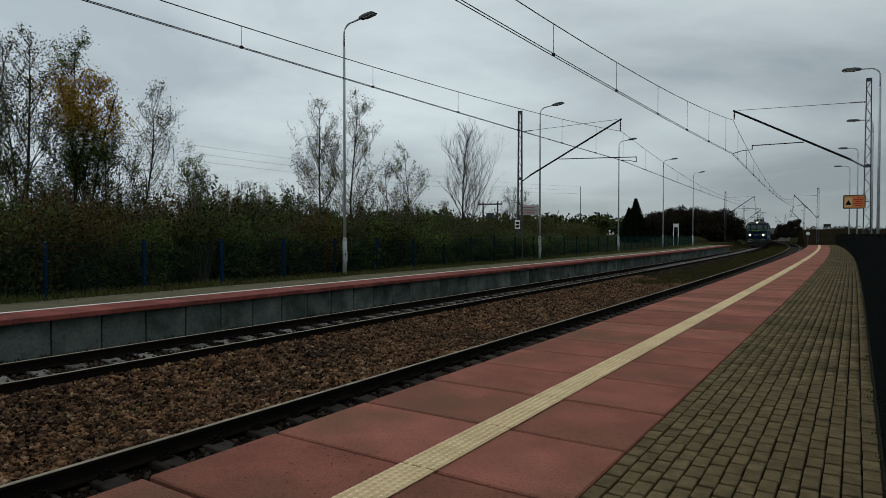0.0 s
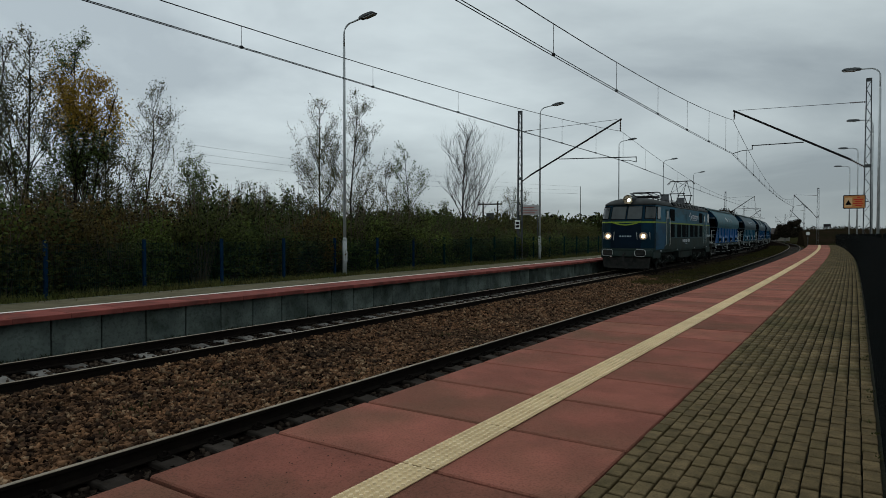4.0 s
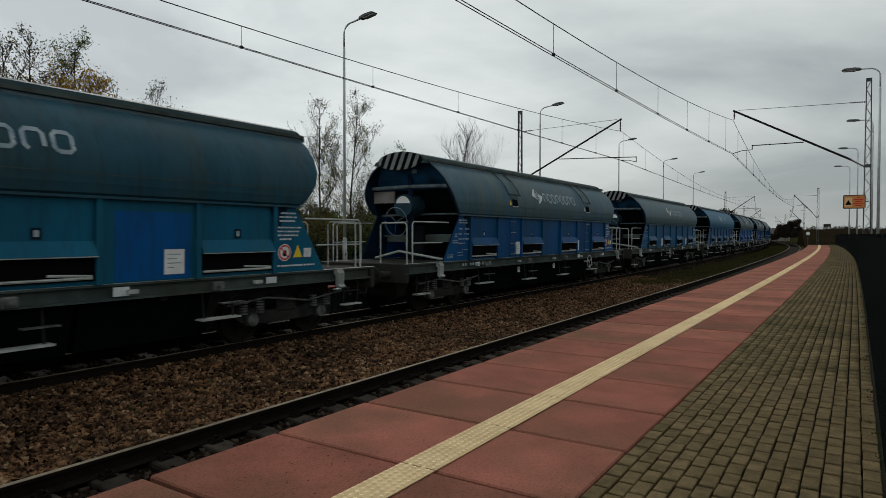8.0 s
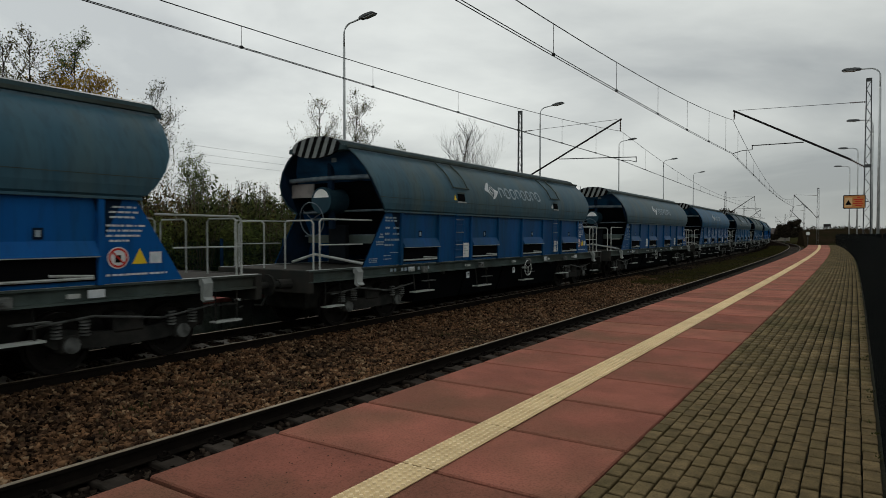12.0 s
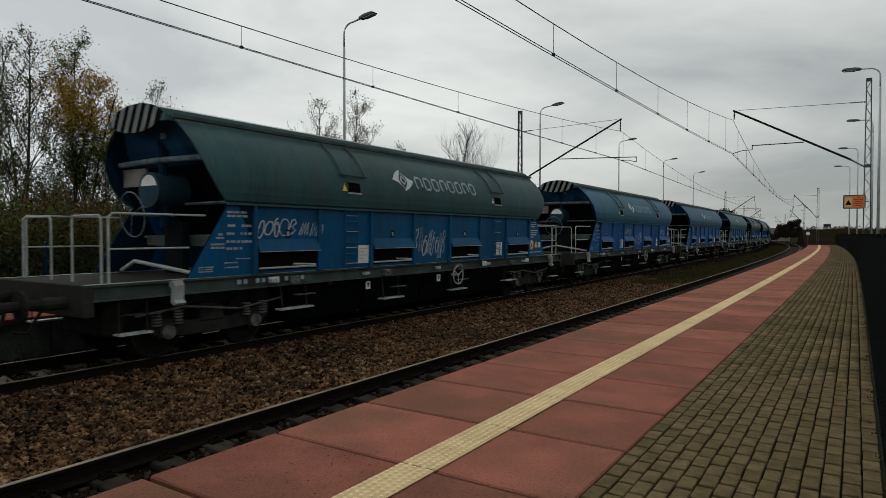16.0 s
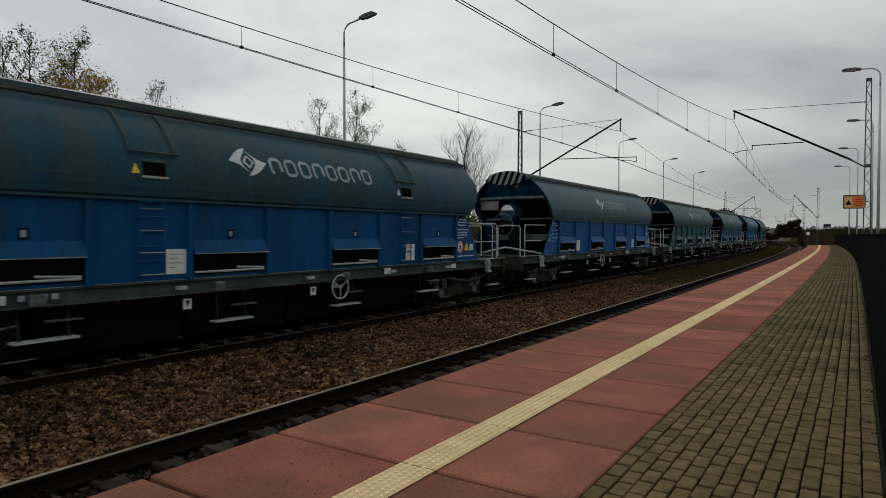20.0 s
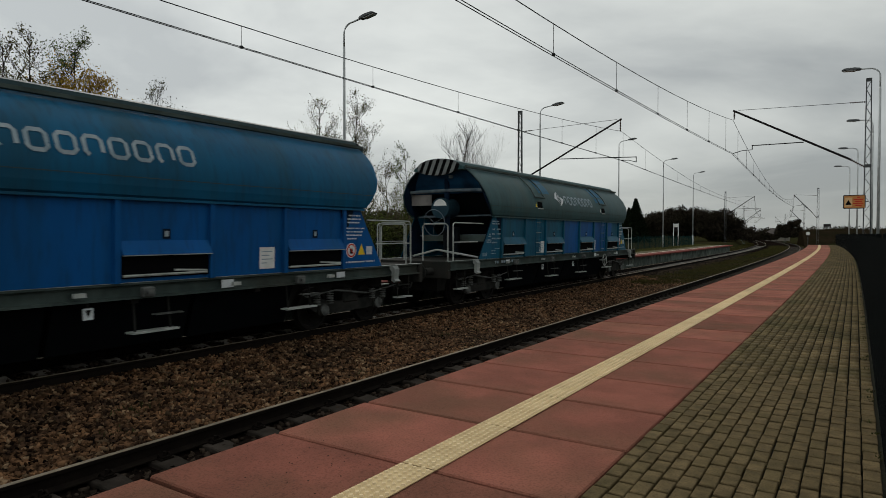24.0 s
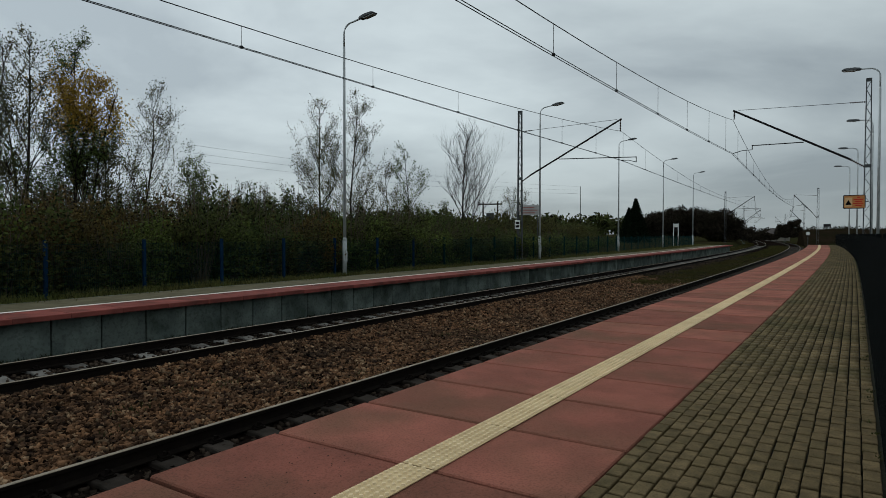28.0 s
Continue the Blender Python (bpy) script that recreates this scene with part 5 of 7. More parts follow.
BODY = 14.25          # length of the side walls at their foot
HALF = BODY / 2
PITCH_L = 18.8        # from wagon to wagon
END = PITCH_L / 2     # buffer face


def side_x(z):
    """Half width of the hull over the rail at height z."""
    return float(np.interp(z, [1.34, 2.60, 2.66, 2.82, 3.05, 3.3, 3.6, 3.85, 4.06], [1.42, 1.46, 1.53, 1.56, 1.57, 1.51, 1.34, 1.12, 0.86]))


def end_y(z):
    """Where the hull ends along the wagon, from its middle, at height z."""
    return float(np.interp(z, [1.34, 2.60, 2.64, 2.8, 3.05, 3.3, 3.6, 3.85, 4.06], [HALF, HALF - 0.80, HALF - 0.70, HALF - 0.54, HALF - 0.37, HALF - 0.26, HALF - 0.19, HALF - 0.15, HALF - 0.14]))


def sheet(bm, zs, ys=None, side=1, off=0.0):
    """Outer skin of one side between the heights zs."""
    rows = []
    for z in zs:
        e = end_y(z)
        rows.append([bm.verts.new((side * (side_x(z) + off), y * e, z)) for y in (-1, -0.5, 0, 0.5, 1)])
    for a, b in zip(rows, rows[1:]):
        for i in range(4):
            bm.faces.new((a[i], a[i + 1], b[i + 1], b[i]) if side > 0 else (a[i + 1], a[i], b[i], b[i + 1]))


def bogie(parent, y):
    b = part("bogie", bogie_bm(), GRIME, parent)
    b.location = (0, y, 0)
    return b


def bogie_bm():
    bm = bmesh.new()
    for d in (-1, 1):
        x = d * 1.02
        prism(bm, [(-1.25, 0.52), (-1.1, 0.72), (-0.45, 0.60), (0.45, 0.60), (1.1, 0.72), (1.25, 0.52), (1.1, 0.42), (0.5, 0.36), (-0.5, 0.36), (-1.1, 0.42)], x - 0.07, x + 0.07, "x")
        for y in (-0.9, 0.9):
            box(bm, x - 0.12, x + 0.14, y - 0.14, y + 0.14, 0.34, 0.60, bevel=0.03)
            for e in (-0.2, 0.2):
                for k in range(4):
                    tube(bm, [(x + 0.05, y + e, 0.60 + k * 0.055), (x + 0.05, y + e, 0.63 + k * 0.055)], 0.055, 8)
        box(bm, x - 0.05, x + 0.1, -0.25, 0.25, 0.55, 0.80, bevel=0.03)
    box(bm, -1.0, 1.0, -0.18, 0.18, 0.45, 0.85, bevel=0.04)
    box(bm, -0.66, 0.66, -1.7, 1.7, 0.42, 1.0, bevel=0.05)
    return bm


def wheelset_mesh(r=0.46):
    bm = bmesh.new()
    tube(bm, [(-1.12, 0, 0), (1.12, 0, 0)], 0.075, 8)
    for d in (-1, 1):
        x = d * 0.7535
        n = 24
        prof = [(-0.065 * d, r + 0.028), (-0.035 * d, r + 0.028), (-0.03 * d, r), (0.065 * d, r - 0.006), (0.065 * d, r - 0.07), (0.02 * d, r - 0.09), (0.03 * d, 0.14), (0.08 * d, 0.13), (0.08 * d, 0.0)]
        prof2 = [(-0.065 * d, r + 0.028), (-0.065 * d, r - 0.07), (-0.02 * d, r - 0.09), (-0.02 * d, 0.14), (-0.08 * d, 0.13), (-0.08 * d, 0.0)]
        for pr in (prof, prof2):
            rings = [[bm.verts.new((x + a, max(rad, 0.02) * math.cos(2 * math.pi * k / n), max(rad, 0.02) * math.sin(2 * math.pi * k / n))) for k in range(n)] for a, rad in pr]
            for a, b in zip(rings, rings[1:]):
                for k in range(n):
                    bm.faces.new((a[k], a[(k + 1) % n], b[(k + 1) % n], b[k]))
        for k in range(4):
            a = math.pi / 2 * k
            tube(bm, [(x + d * 0.07, 0.25 * math.cos(a), 0.25 * math.sin(a)), (x + d * 0.03, 0.25 * math.cos(a), 0.25 * math.sin(a))], 0.035, 6)
    bmesh.ops.recalc_face_normals(bm, faces=list(bm.faces))
    me = bpy.data.meshes.new("wheelset")
    bm.to_mesh(me)
    bm.free()
    return me


WHEELSET = wheelset_mesh()


def add_wheelsets(b, ys, thing, r=0.46):
    for y in ys:
        w = link("wheelset", WHEELSET, WHEEL_STEEL, b)
        w.location = (0, y, r)


def buffer_pair(parent, y, d, z=1.06):
    for x in (-0.875, 0.875):
        bm = bmesh.new()
        tube(bm, [(x, y, z), (x, y + d * 0.34, z)], 0.10, 10)
        tube(bm, [(x, y + d * 0.30, z), (x, y + d * 0.58, z)], 0.075, 10)
        tube(bm, [(x, y + d * 0.575, z), (x, y + d * 0.615, z)], 0.22, 14)
        part("buffer", bm, GRIME, parent)


def arc(cx, cy, r, a0, a1, n=10, ry=None):
    return [(cx + r * math.cos(a0 + (a1 - a0) * i / n), cy + (ry or r) * math.sin(a0 + (a1 - a0) * i / n)) for i in range(n + 1)]


def on_side(bm, y0, y1, z0, z1, off, side=1, skew=0.0):
    """A small flat plate lying on the hull's side."""
    n = 1 if z1 <= 2.60 else 4
    rows = []
    for k in range(n + 1):
        z = z0 + (z1 - z0) * k / n
        x = side * (side_x(z) + off)
        rows.append([bm.verts.new((x, y0 + skew * k / n, z)), bm.verts.new((x, y1 + skew * k / n, z))])
    for a, b in zip(rows, rows[1:]):
        bm.faces.new((a[0], a[1], b[1], b[0]))


# outer and inner edge of one blade of the emblem
BLADE = [((0.02, 0.27), (0.03, 0.265)), ((-0.12, 0.235), (-0.07, 0.15)), ((-0.26, 0.15), (-0.15, 0.05)), ((-0.36, 0.06), (-0.17, -0.01)), ((-0.44, -0.01), (-0.14, -0.09)), ((-0.25, -0.06), (-0.04, -0.17)), ((-0.08, -0.16), (0.06, -0.24)), ((0.07, -0.25), (0.08, -0.255))]


def swirl(bm, y, z, k, side=1, off=0.012):
    """A round emblem of two curved blades round a small lozenge."""
    stroke(bm, [(y + a * k, z + b * k) for a, b in ((-0.10, 0.0), (0.0, 0.11), (0.12, 0.0), (0.0, -0.11), (-0.10, 0.0))], 0.04 * k, side, off)
    for flip in (1, -1):
        rows = [[bm.verts.new((side * (side_x(z + p[1] * flip * k) + off), y + p[0] * flip * k, z + p[1] * flip * k)) for p in pair] for pair in BLADE]
        for a, b in zip(rows, rows[1:]):
            bm.faces.new((a[0], b[0], b[1], a[1]))


def stroke(bm, pts, w, side=1, off=0.010):
    """A painted line on the hull's side through (y, z) points."""
    prev = None
    for i, (y, z) in enumerate(pts):
        a, b = pts[max(i - 1, 0)], pts[min(i + 1, len(pts) - 1)]
        dy, dz = b[0] - a[0], b[1] - a[1]
        ln = math.hypot(dy, dz) or 1
        ny, nz = -dz / ln * w / 2, dy / ln * w / 2
        cur = [bm.verts.new((side * (side_x(z + e * nz) + off), y + e * ny, z + e * nz)) for e in (-1, 1)]
        if prev:
            bm.faces.new((prev[0], cur[0], cur[1], prev[1]))
        prev = cur


def text_line(w, y, z, wide, h, r, material):
    """One line of small print: plain dashes of uneven length."""
    bm = bmesh.new()
    a = y
    while a < y + wide - 0.02:
        b = min(a + r.uniform(0.03, 0.11), y + wide)
        if z < 2.60 and a > -HALF + (z - 1.34) * 0.64 + 0.05:
            on_side(bm, a, b, z, z + h, 0.008)
        a = b + r.choice((0.012, 0.012, 0.03))
    part("text_line", bm, material, w)


def glyph(bm, y, z, wide, high, k, wt=0.062, off=0.012):
    """A plain open or closed ring that stands for one letter of a word mark."""
    c = 0.05
    q = [(y + c, z), (y + wide - c, z), (y + wide, z + c), (y + wide, z + high - c), (y + wide - c, z + high), (y + c, z + high), (y, z + high - c), (y, z + c), (y + c, z)]
    stroke(bm, q if k % 3 else q[2:], wt, 1, off)


RIBS = [-HALF + 1.36 + i * 1.647 for i in range(8)]


def hopper_wagon():
    w = empty("hopper_wagon", Matrix(), "blue covered hopper wagon", "freight wagon", "wagons of the train")
    # underframe
    for d in (-1, 1):
        bm = bmesh.new()
        prism(bm, [(d * 1.30, 1.08), (d * 1.42, 1.08), (d * 1.42, 1.11), (d * 1.335, 1.12), (d * 1.335, 1.29), (d * 1.42, 1.30), (d * 1.42, 1.33), (d * 1.30, 1.33)], -END + 0.63, END - 0.63)
        bar = part("sole_bar", bm, UNDERFRAME, w)
        bm = bmesh.new()
        box(bm, *sorted((d * 1.30, d * 1.428)), -END + 0.64, END - 0.64, 1.3315, 1.3385)
        part("bar_edge", bm, WORN_LIT_EDGE, bar, "pale top edge, wear and highlight in its paint")
        for e in (-7.36, 7.52):
            bm = bmesh.new()
            prism(bm, [(d * 1.42, 1.32), (d * 1.50, 1.33), (d * 1.56, 1.25), (d * 1.54, 1.02), (d * 1.60, 0.97), (d * 1.54, 0.93), (d * 1.46, 0.98), (d * 1.47, 1.20), (d * 1.42, 1.24)], e - 0.09, e + 0.09)
            part("rope_hook", bm, WORN_LIT_EDGE, w, "pale rope hook")
        bm = bmesh.new()
        y = d * (END - 0.62)
        box(bm, -1.42, 1.42, min(y, y - d * 0.14), max(y, y - d * 0.14), 0.86, 1.335, bevel=0.015)
        part("headstock", bm, DECK_DARK, w)
        buffer_pair(w, d * (END - 0.62), d)
        bm = bmesh.new()
        box(bm, -1.28, 1.28, *sorted((d * (END - 0.77), d * (HALF - 1.2))), 1.285, 1.325)
        part("end_deck", bm, DECK_DARK, w)
        bm = bmesh.new()
        y = d * (END - 0.55)
        tube(bm, [(0, y, 1.0), (0, y + d * 0.38, 0.92), (0, y + d * 0.42, 0.7)], 0.045, 6)
        tube(bm, [(0.35, y, 0.95), (0.37, y + d * 0.22, 0.6), (0.3, y + d * 0.38, 0.62)], 0.025, 6)
        part("coupling", bm, GRIME, w)
        b = bogie(w, d * 6.4)
        for y in (-1.1, -0.7, 0.7, 1.1):
            bm = bmesh.new()
            for k in range(5):
                tube(bm, [(1.14, y, 0.58 + k * 0.05), (1.14, y, 0.605 + k * 0.05)], 0.075, 10)
            part("spring", bm, SPRING, b)
        for y in (-0.9, 0.9):
            bm = bmesh.new()
            tube(bm, [(1.10, y, 0.46), (1.19, y, 0.46)], 0.12, 12)
            part("axle_box_cover", bm, SPRING, b)
        bm = bmesh.new()
        tube(bm, [(1.2, -1.5, 0.78), (1.2, -0.6, 0.86), (1.2, 0.5, 0.72), (1.2, 1.5, 0.84)], 0.02, 5)
        part("brake_rod", bm, SPRING, b)
        add_wheelsets(b, (-0.9, 0.9), w)
    bm = bmesh.new()
    box(bm, -0.22, 0.22, -END + 0.7, END - 0.7, 0.95, 1.28)
    for y in (-3.6, -1.2, 1.2, 3.6):
        box(bm, -1.3, 1.3, y - 0.06, y + 0.06, 1.0, 1.28)
    tube(bm, [(-0.5, -1.8, 0.72), (-0.5, 0.4, 0.72)], 0.2, 10)
    tube(bm, [(0.62, -3.9, 0.66), (0.62, 3.9, 0.66)], 0.03, 6)
    part("centre_sill", bm, GRIME, w)
    # discharge gear under the floor
    for y in (-3.45, -1.15, 1.15, 3.45):
        bm = bmesh.new()
        prism(bm, [(-1.22, 1.08), (1.22, 1.08), (0.95, 0.30), (-0.95, 0.30)], y - 1.1, y + 1.1)
        part("discharge_chute", bm, LOUVRE, w)
    for y0, y1, z in ((-5.05, -4.2, 0.63), (-1.9, -1.1, 0.57), (1.1, 1.9, 0.56), (4.25, 5.05, 0.62)):
        bm = bmesh.new()
        box(bm, 1.20, 1.40, y0, y1, z - 0.03, z)
        step = part("foot_step", bm, HAND_RAIL, w, "worn bright step")
        for y in (y0 + 0.1, y1 - 0.1):
            bm = bmesh.new()
            tube(bm, [(1.30, y, z - 0.02), (1.24, y, 1.09)], 0.02, 5)
            part("step_hanger", bm, GRIME, step)
        bm = bmesh.new()
        box(bm, 1.26, 1.40, (y0 + y1) / 2, (y0 + y1) / 2 + 0.48, z + 0.23, z + 0.25)
        part("upper_step", bm, SPRING, step)
    for y in (-4.9, -2.0, 1.2, 4.4):
        bm = bmesh.new()
        box(bm, 1.43, 1.54, y, y + 0.20, 1.10, 1.26, bevel=0.02)
        box(bm, 1.43, 1.58, y + 0.05, y + 0.13, 1.16, 1.20)
        part("lock_lever", bm, SPRING, w)
    # hull
    for d in (-1, 1):
        bm = bmesh.new()
        sheet(bm, [1.34, 2.0, 2.60], side=d)
        part("side_wall", bm, LOWER["blue"], w)
        bm = bmesh.new()
        sheet(bm, [2.93, 3.05, 3.18, 3.3, 3.45, 3.6, 3.73, 3.85, 3.96, 4.06], side=d)
        sheet(bm, [4.06, 3.85, 3.6, 3.3, 3.05, 2.8, 2.62], side=d, off=-0.03)
        part("shell", bm, UPPER["blue"], w, smooth=True)
        bm = bmesh.new()
        sheet(bm, [2.60, 2.66, 2.8, 2.93], side=d, off=0.004)
        part("shell_skirt", bm, UPPER["blue"], w, "riveted strip at the shell's foot")
        bm = bmesh.new()
        box(bm, *sorted((d * 1.455, d * 1.545)), -end_y(2.62), end_y(2.62), 2.585, 2.625)
        part("waist_rail", bm, UPPER["blue"], w)
        bm = bmesh.new()
        stroke(bm, [(-end_y(2.95) + 0.02, 2.93), (end_y(2.95) - 0.02, 2.93)], 0.012, d, 0.006)
        part("weld_seam", bm, UNDERFRAME, w)
        if d < 0:
            continue
        for i, y in enumerate(RIBS):
            bm = bmesh.new()
            prism(bm, [(1.415, 1.335), (1.50, 1.335), (1.525, 2.584), (1.455, 2.584)], y - 0.045, y + 0.045)
            part("rib", bm, LOWER["blue"], w)
        for i in (0, 2, 4, 6):
            y0, y1 = RIBS[i] + 0.05, RIBS[i + 1] - 0.05
            # no hole here: a black slab stands for the opening's dark inside
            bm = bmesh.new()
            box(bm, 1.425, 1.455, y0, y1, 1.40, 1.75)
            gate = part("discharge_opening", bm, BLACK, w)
            bm = bmesh.new()
            tube(bm, [(1.47, y0 + 0.05, 1.44), (1.47, y1 - 0.05, 1.44)], 0.022, 6)
            tube(bm, [(1.47, y0 + 0.9, 1.50), (1.47, y1 - 0.05, 1.47)], 0.02, 6)
            part("lock_bar", bm, HAND_RAIL, gate)
            bm = bmesh.new()
            prism(bm, [(1.44, 1.97), (1.46, 1.975), (1.56, 1.76), (1.54, 1.745)], y0, y1)
            fl = part("flap", bm, LOWER["flap"], w, "flap over the discharge opening")
            # the flap's lit lower edge, drawn as a pale strip
            bm = bmesh.new()
            box(bm, 1.535, 1.566, y0, y1, 1.742, 1.757)
            part("flap_edge", bm, WORN_LIT_EDGE, fl, "pale lower edge with a painted highlight")
            bm = bmesh.new()
            ym = (y0 + y1) / 2
            on_side(bm, ym - 0.07, ym + 0.07, 2.0, 2.16, 0.012)
            plate = part("letter_plate", bm, SHADE_AND_PLATE_BLUE, w, "dark blue plate with a white mark")
            bm = bmesh.new()
            on_side(bm, ym - 0.035, ym + 0.035, 2.035, 2.125, 0.015)
            part("mark", bm, FADED, plate)
        # end sheets in the slanted corner fields
    for d in (-1, 1):
        # hopper end, sloping in below the roof
        bm = bmesh.new()
        e = HALF
        rows = [(4.06, e - 0.26, 0.86), (3.62, e - 0.55, 1.28), (3.3, e - 0.85, 1.46), (2.68, e - 1.5, 1.42), (1.5, e - 2.6, 1.36)]
        vs = [[bm.verts.new((x * hw, d * y, z)) for x in (-1, 0, 1)] for z, y, hw in rows]
        for a, b in zip(vs, vs[1:]):
            for i in range(2):
                bm.faces.new((a[i], a[i + 1], b[i + 1], b[i]) if d < 0 else (a[i + 1], a[i], b[i], b[i + 1]))
        end = part("hopper_end", bm, RECESS_SHADE, w)
        bm = bmesh.new()
        up = [[bm.verts.new((x * hw, d * y, z)) for x in (-1, 0, 1)] for z, y, hw in ((4.04, e - 0.255, 0.84), (3.62, e - 0.535, 1.24), (3.34, e - 0.79, 1.40))]
        for a, b in zip(up, up[1:]):
            for i in range(2):
                bm.faces.new((a[i], a[i + 1], b[i + 1], b[i]) if d < 0 else (a[i + 1], a[i], b[i], b[i + 1]))
        part("upper_end_plate", bm, END_BLUE, end, "blue plate under the roof's end")
        bm = bmesh.new()
        box(bm, -1.40, -0.62, *sorted((d * (e - 0.60), d * (e - 0.56))), 2.98, 3.32)
        part("document_box", bm, GREY_BOX, w, "dull grey-brown panel")
        bm = bmesh.new()
        box(bm, 0.16, 0.30, *sorted((d * (e - 0.36), d * (e - 0.39))), 3.78, 3.96)
        part("end_label", bm, FADED, w)
        bm = bmesh.new()
        tube(bm, [(-1.36, d * (e - 1.25), 2.66), (1.38, d * (e - 1.25), 2.66)], 0.028, 6)
        part("end_rung", bm, PIPE, w)
        for x in (-1, 1):
            bm = bmesh.new()
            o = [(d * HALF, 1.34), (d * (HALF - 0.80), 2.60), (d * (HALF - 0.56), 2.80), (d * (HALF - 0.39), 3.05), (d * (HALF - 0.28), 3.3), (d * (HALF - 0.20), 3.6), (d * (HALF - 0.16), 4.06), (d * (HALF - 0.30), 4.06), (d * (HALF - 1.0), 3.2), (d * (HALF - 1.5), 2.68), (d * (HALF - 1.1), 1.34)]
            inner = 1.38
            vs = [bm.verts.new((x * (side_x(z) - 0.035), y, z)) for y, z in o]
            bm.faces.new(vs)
            # corner plate in a blue with the recess's shade painted in
            part("corner_plate", bm, SHADE_AND_PLATE_BLUE, w)
        bm = bmesh.new()
        tube(bm, [(-1.42, d * (e - 0.50), 3.40), (-0.1, d * (e - 0.46), 3.42), (0.1, d * (e - 0.46), 3.42), (1.42, d * (e - 0.50), 3.40)], 0.055, 8)
        part("cross_tube", bm, PIPE, w)
        for z, yy in ((2.02, 0.95), (2.62, 0.9)):
            bm = bmesh.new()
            tube(bm, [(-1.3, d * (e - yy), z), (1.3, d * (e - yy), z + 0.03)], 0.025, 6)
            part("end_rung", bm, PIPE, w)
        bm = bmesh.new()
        tube(bm, [(0, d * (e - 0.5), 4.0), (0, d * (e - 0.55), 2.2)], 0.085, 8)
        part("end_post", bm, SHADE_AND_PLATE_BLUE, w)
        bm = bmesh.new()
        box(bm, -0.28, 0.28, *sorted((d * (e - 0.7), d * (e - 0.85))), 1.35, 2.3, bevel=0.02)
        part("valve_box", bm, RECESS_SHADE, w)
        bm = bmesh.new()
        tube(bm, [(-0.12, d * (e - 0.30), 2.88), (-0.12, d * (e - 0.95), 2.88)], 0.32, 20)
        tank = part("air_cylinder", bm, TANK, w, "round cylinder with a white label")
        bm = bmesh.new()
        n = arc(-0.12, 2.90, 0.25, 0.2, math.pi - 0.2, 10)
        bm.faces.new([bm.verts.new((p[0], d * (e - 0.294), p[1])) for p in n])
        part("label_plate", bm, WHITE, tank)
        bm = bmesh.new()
        ring = [(-0.12 + 0.38 * math.cos(a), d * (e + 0.02 + 0.05 * math.sin(a)), 2.42 + 0.40 * math.sin(a)) for a in [i * math.pi / 9 for i in range(19)]]
        tube(bm, ring, 0.013, 6)
        for a in (0.4, 2.5, 4.6):
            tube(bm, [(-0.12, d * (e + 0.02), 2.42), (-0.12 + 0.38 * math.cos(a), d * (e + 0.02), 2.42 + 0.40 * math.sin(a))], 0.007, 4)
        tube(bm, [(-0.12, d * (e + 0.02), 2.42), (-0.12, d * (e - 0.80), 2.42)], 0.03, 6)
        part("handbrake_wheel", bm, PIPE, w)
        bm = bmesh.new()
        tube(bm, [(-1.2, d * (e - 0.4), 1.38), (0, d * (e + 0.05), 1.60), (1.2, d * (e - 0.4), 1.38)], 0.035, 6)
        part("chevron_brace", bm, HAND_RAIL, w, "pale bent brace over the deck")
        bm = bmesh.new()
        box(bm, -1.15, 1.15, *sorted((d * (e - 0.9), d * (e - 0.95))), 1.85, 2.05)
        part("end_brace", bm, UNDERFRAME, w)
        # striped shield under the roof's end
        outline = arc(0, 4.10, 0.76, 0, 2 * math.pi, 28, 0.255)[:-1]
        bm = bmesh.new()
        prism(bm, outline, *sorted((d * (e + 0.02), d * (e - 0.03))))
        shield = part("end_shield", bm, BLACK, w, "black and white striped end shield")
        for k in range(6):
            x0 = -0.86 + k * 0.25
            poly = [(x0, 3.84), (x0 + 0.125, 3.84), (x0 + 0.345, 4.36), (x0 + 0.22, 4.36)]
            cut = []
            for i in range(len(poly)):
                a, b = poly[i], poly[(i + 1) % 4]
                for t in range(8):
                    px, pz = a[0] + (b[0] - a[0]) * t / 8, a[1] + (b[1] - a[1]) * t / 8
                    if abs(px) < 0.74:
                        lim = 0.247 * math.sqrt(max(0, 1 - (px / 0.76) ** 2))
                        cut.append((px, max(4.10 - lim, min(pz, 4.10 + lim))))
            if len(cut) > 2:
                bm = bmesh.new()
                bm.faces.new([bm.verts.new((p[0], d * (e + 0.025), p[1])) for p in cut])
                part("stripe", bm, DULL_STRIPE, shield)
        # handrails on the end deck
        for x in (-1.33, 1.33):
            bm = bmesh.new()
            y0, y1 = d * (END - 1.02), d * (HALF - 0.42)
            tube(bm, [(x, y0, 1.30), (x, y0, 2.33), (x, y0 - d * 0.06, 2.39), (x, y1, 2.39)], 0.019, 6)
            tube(bm, [(x, y0, 1.85), (x, d * (HALF - 0.1), 1.85)], 0.016, 6)
            part("handrail", bm, HAND_RAIL, w)
        for xx in (-0.75, 0.75):
            bm = bmesh.new()
            y0 = d * (END - 1.0)
            tube(bm, [(xx - 0.42, y0, 1.30), (xx - 0.42, y0, 2.30), (xx - 0.36, y0, 2.36), (xx + 0.36, y0, 2.36), (xx + 0.42, y0, 2.30), (xx + 0.42, y0, 1.30)], 0.019, 6)
            part("end_rail", bm, HAND_RAIL, w)
        for x in (-1.36, 1.36):
            y0 = d * (END - 1.15)
            bm = bmesh.new()
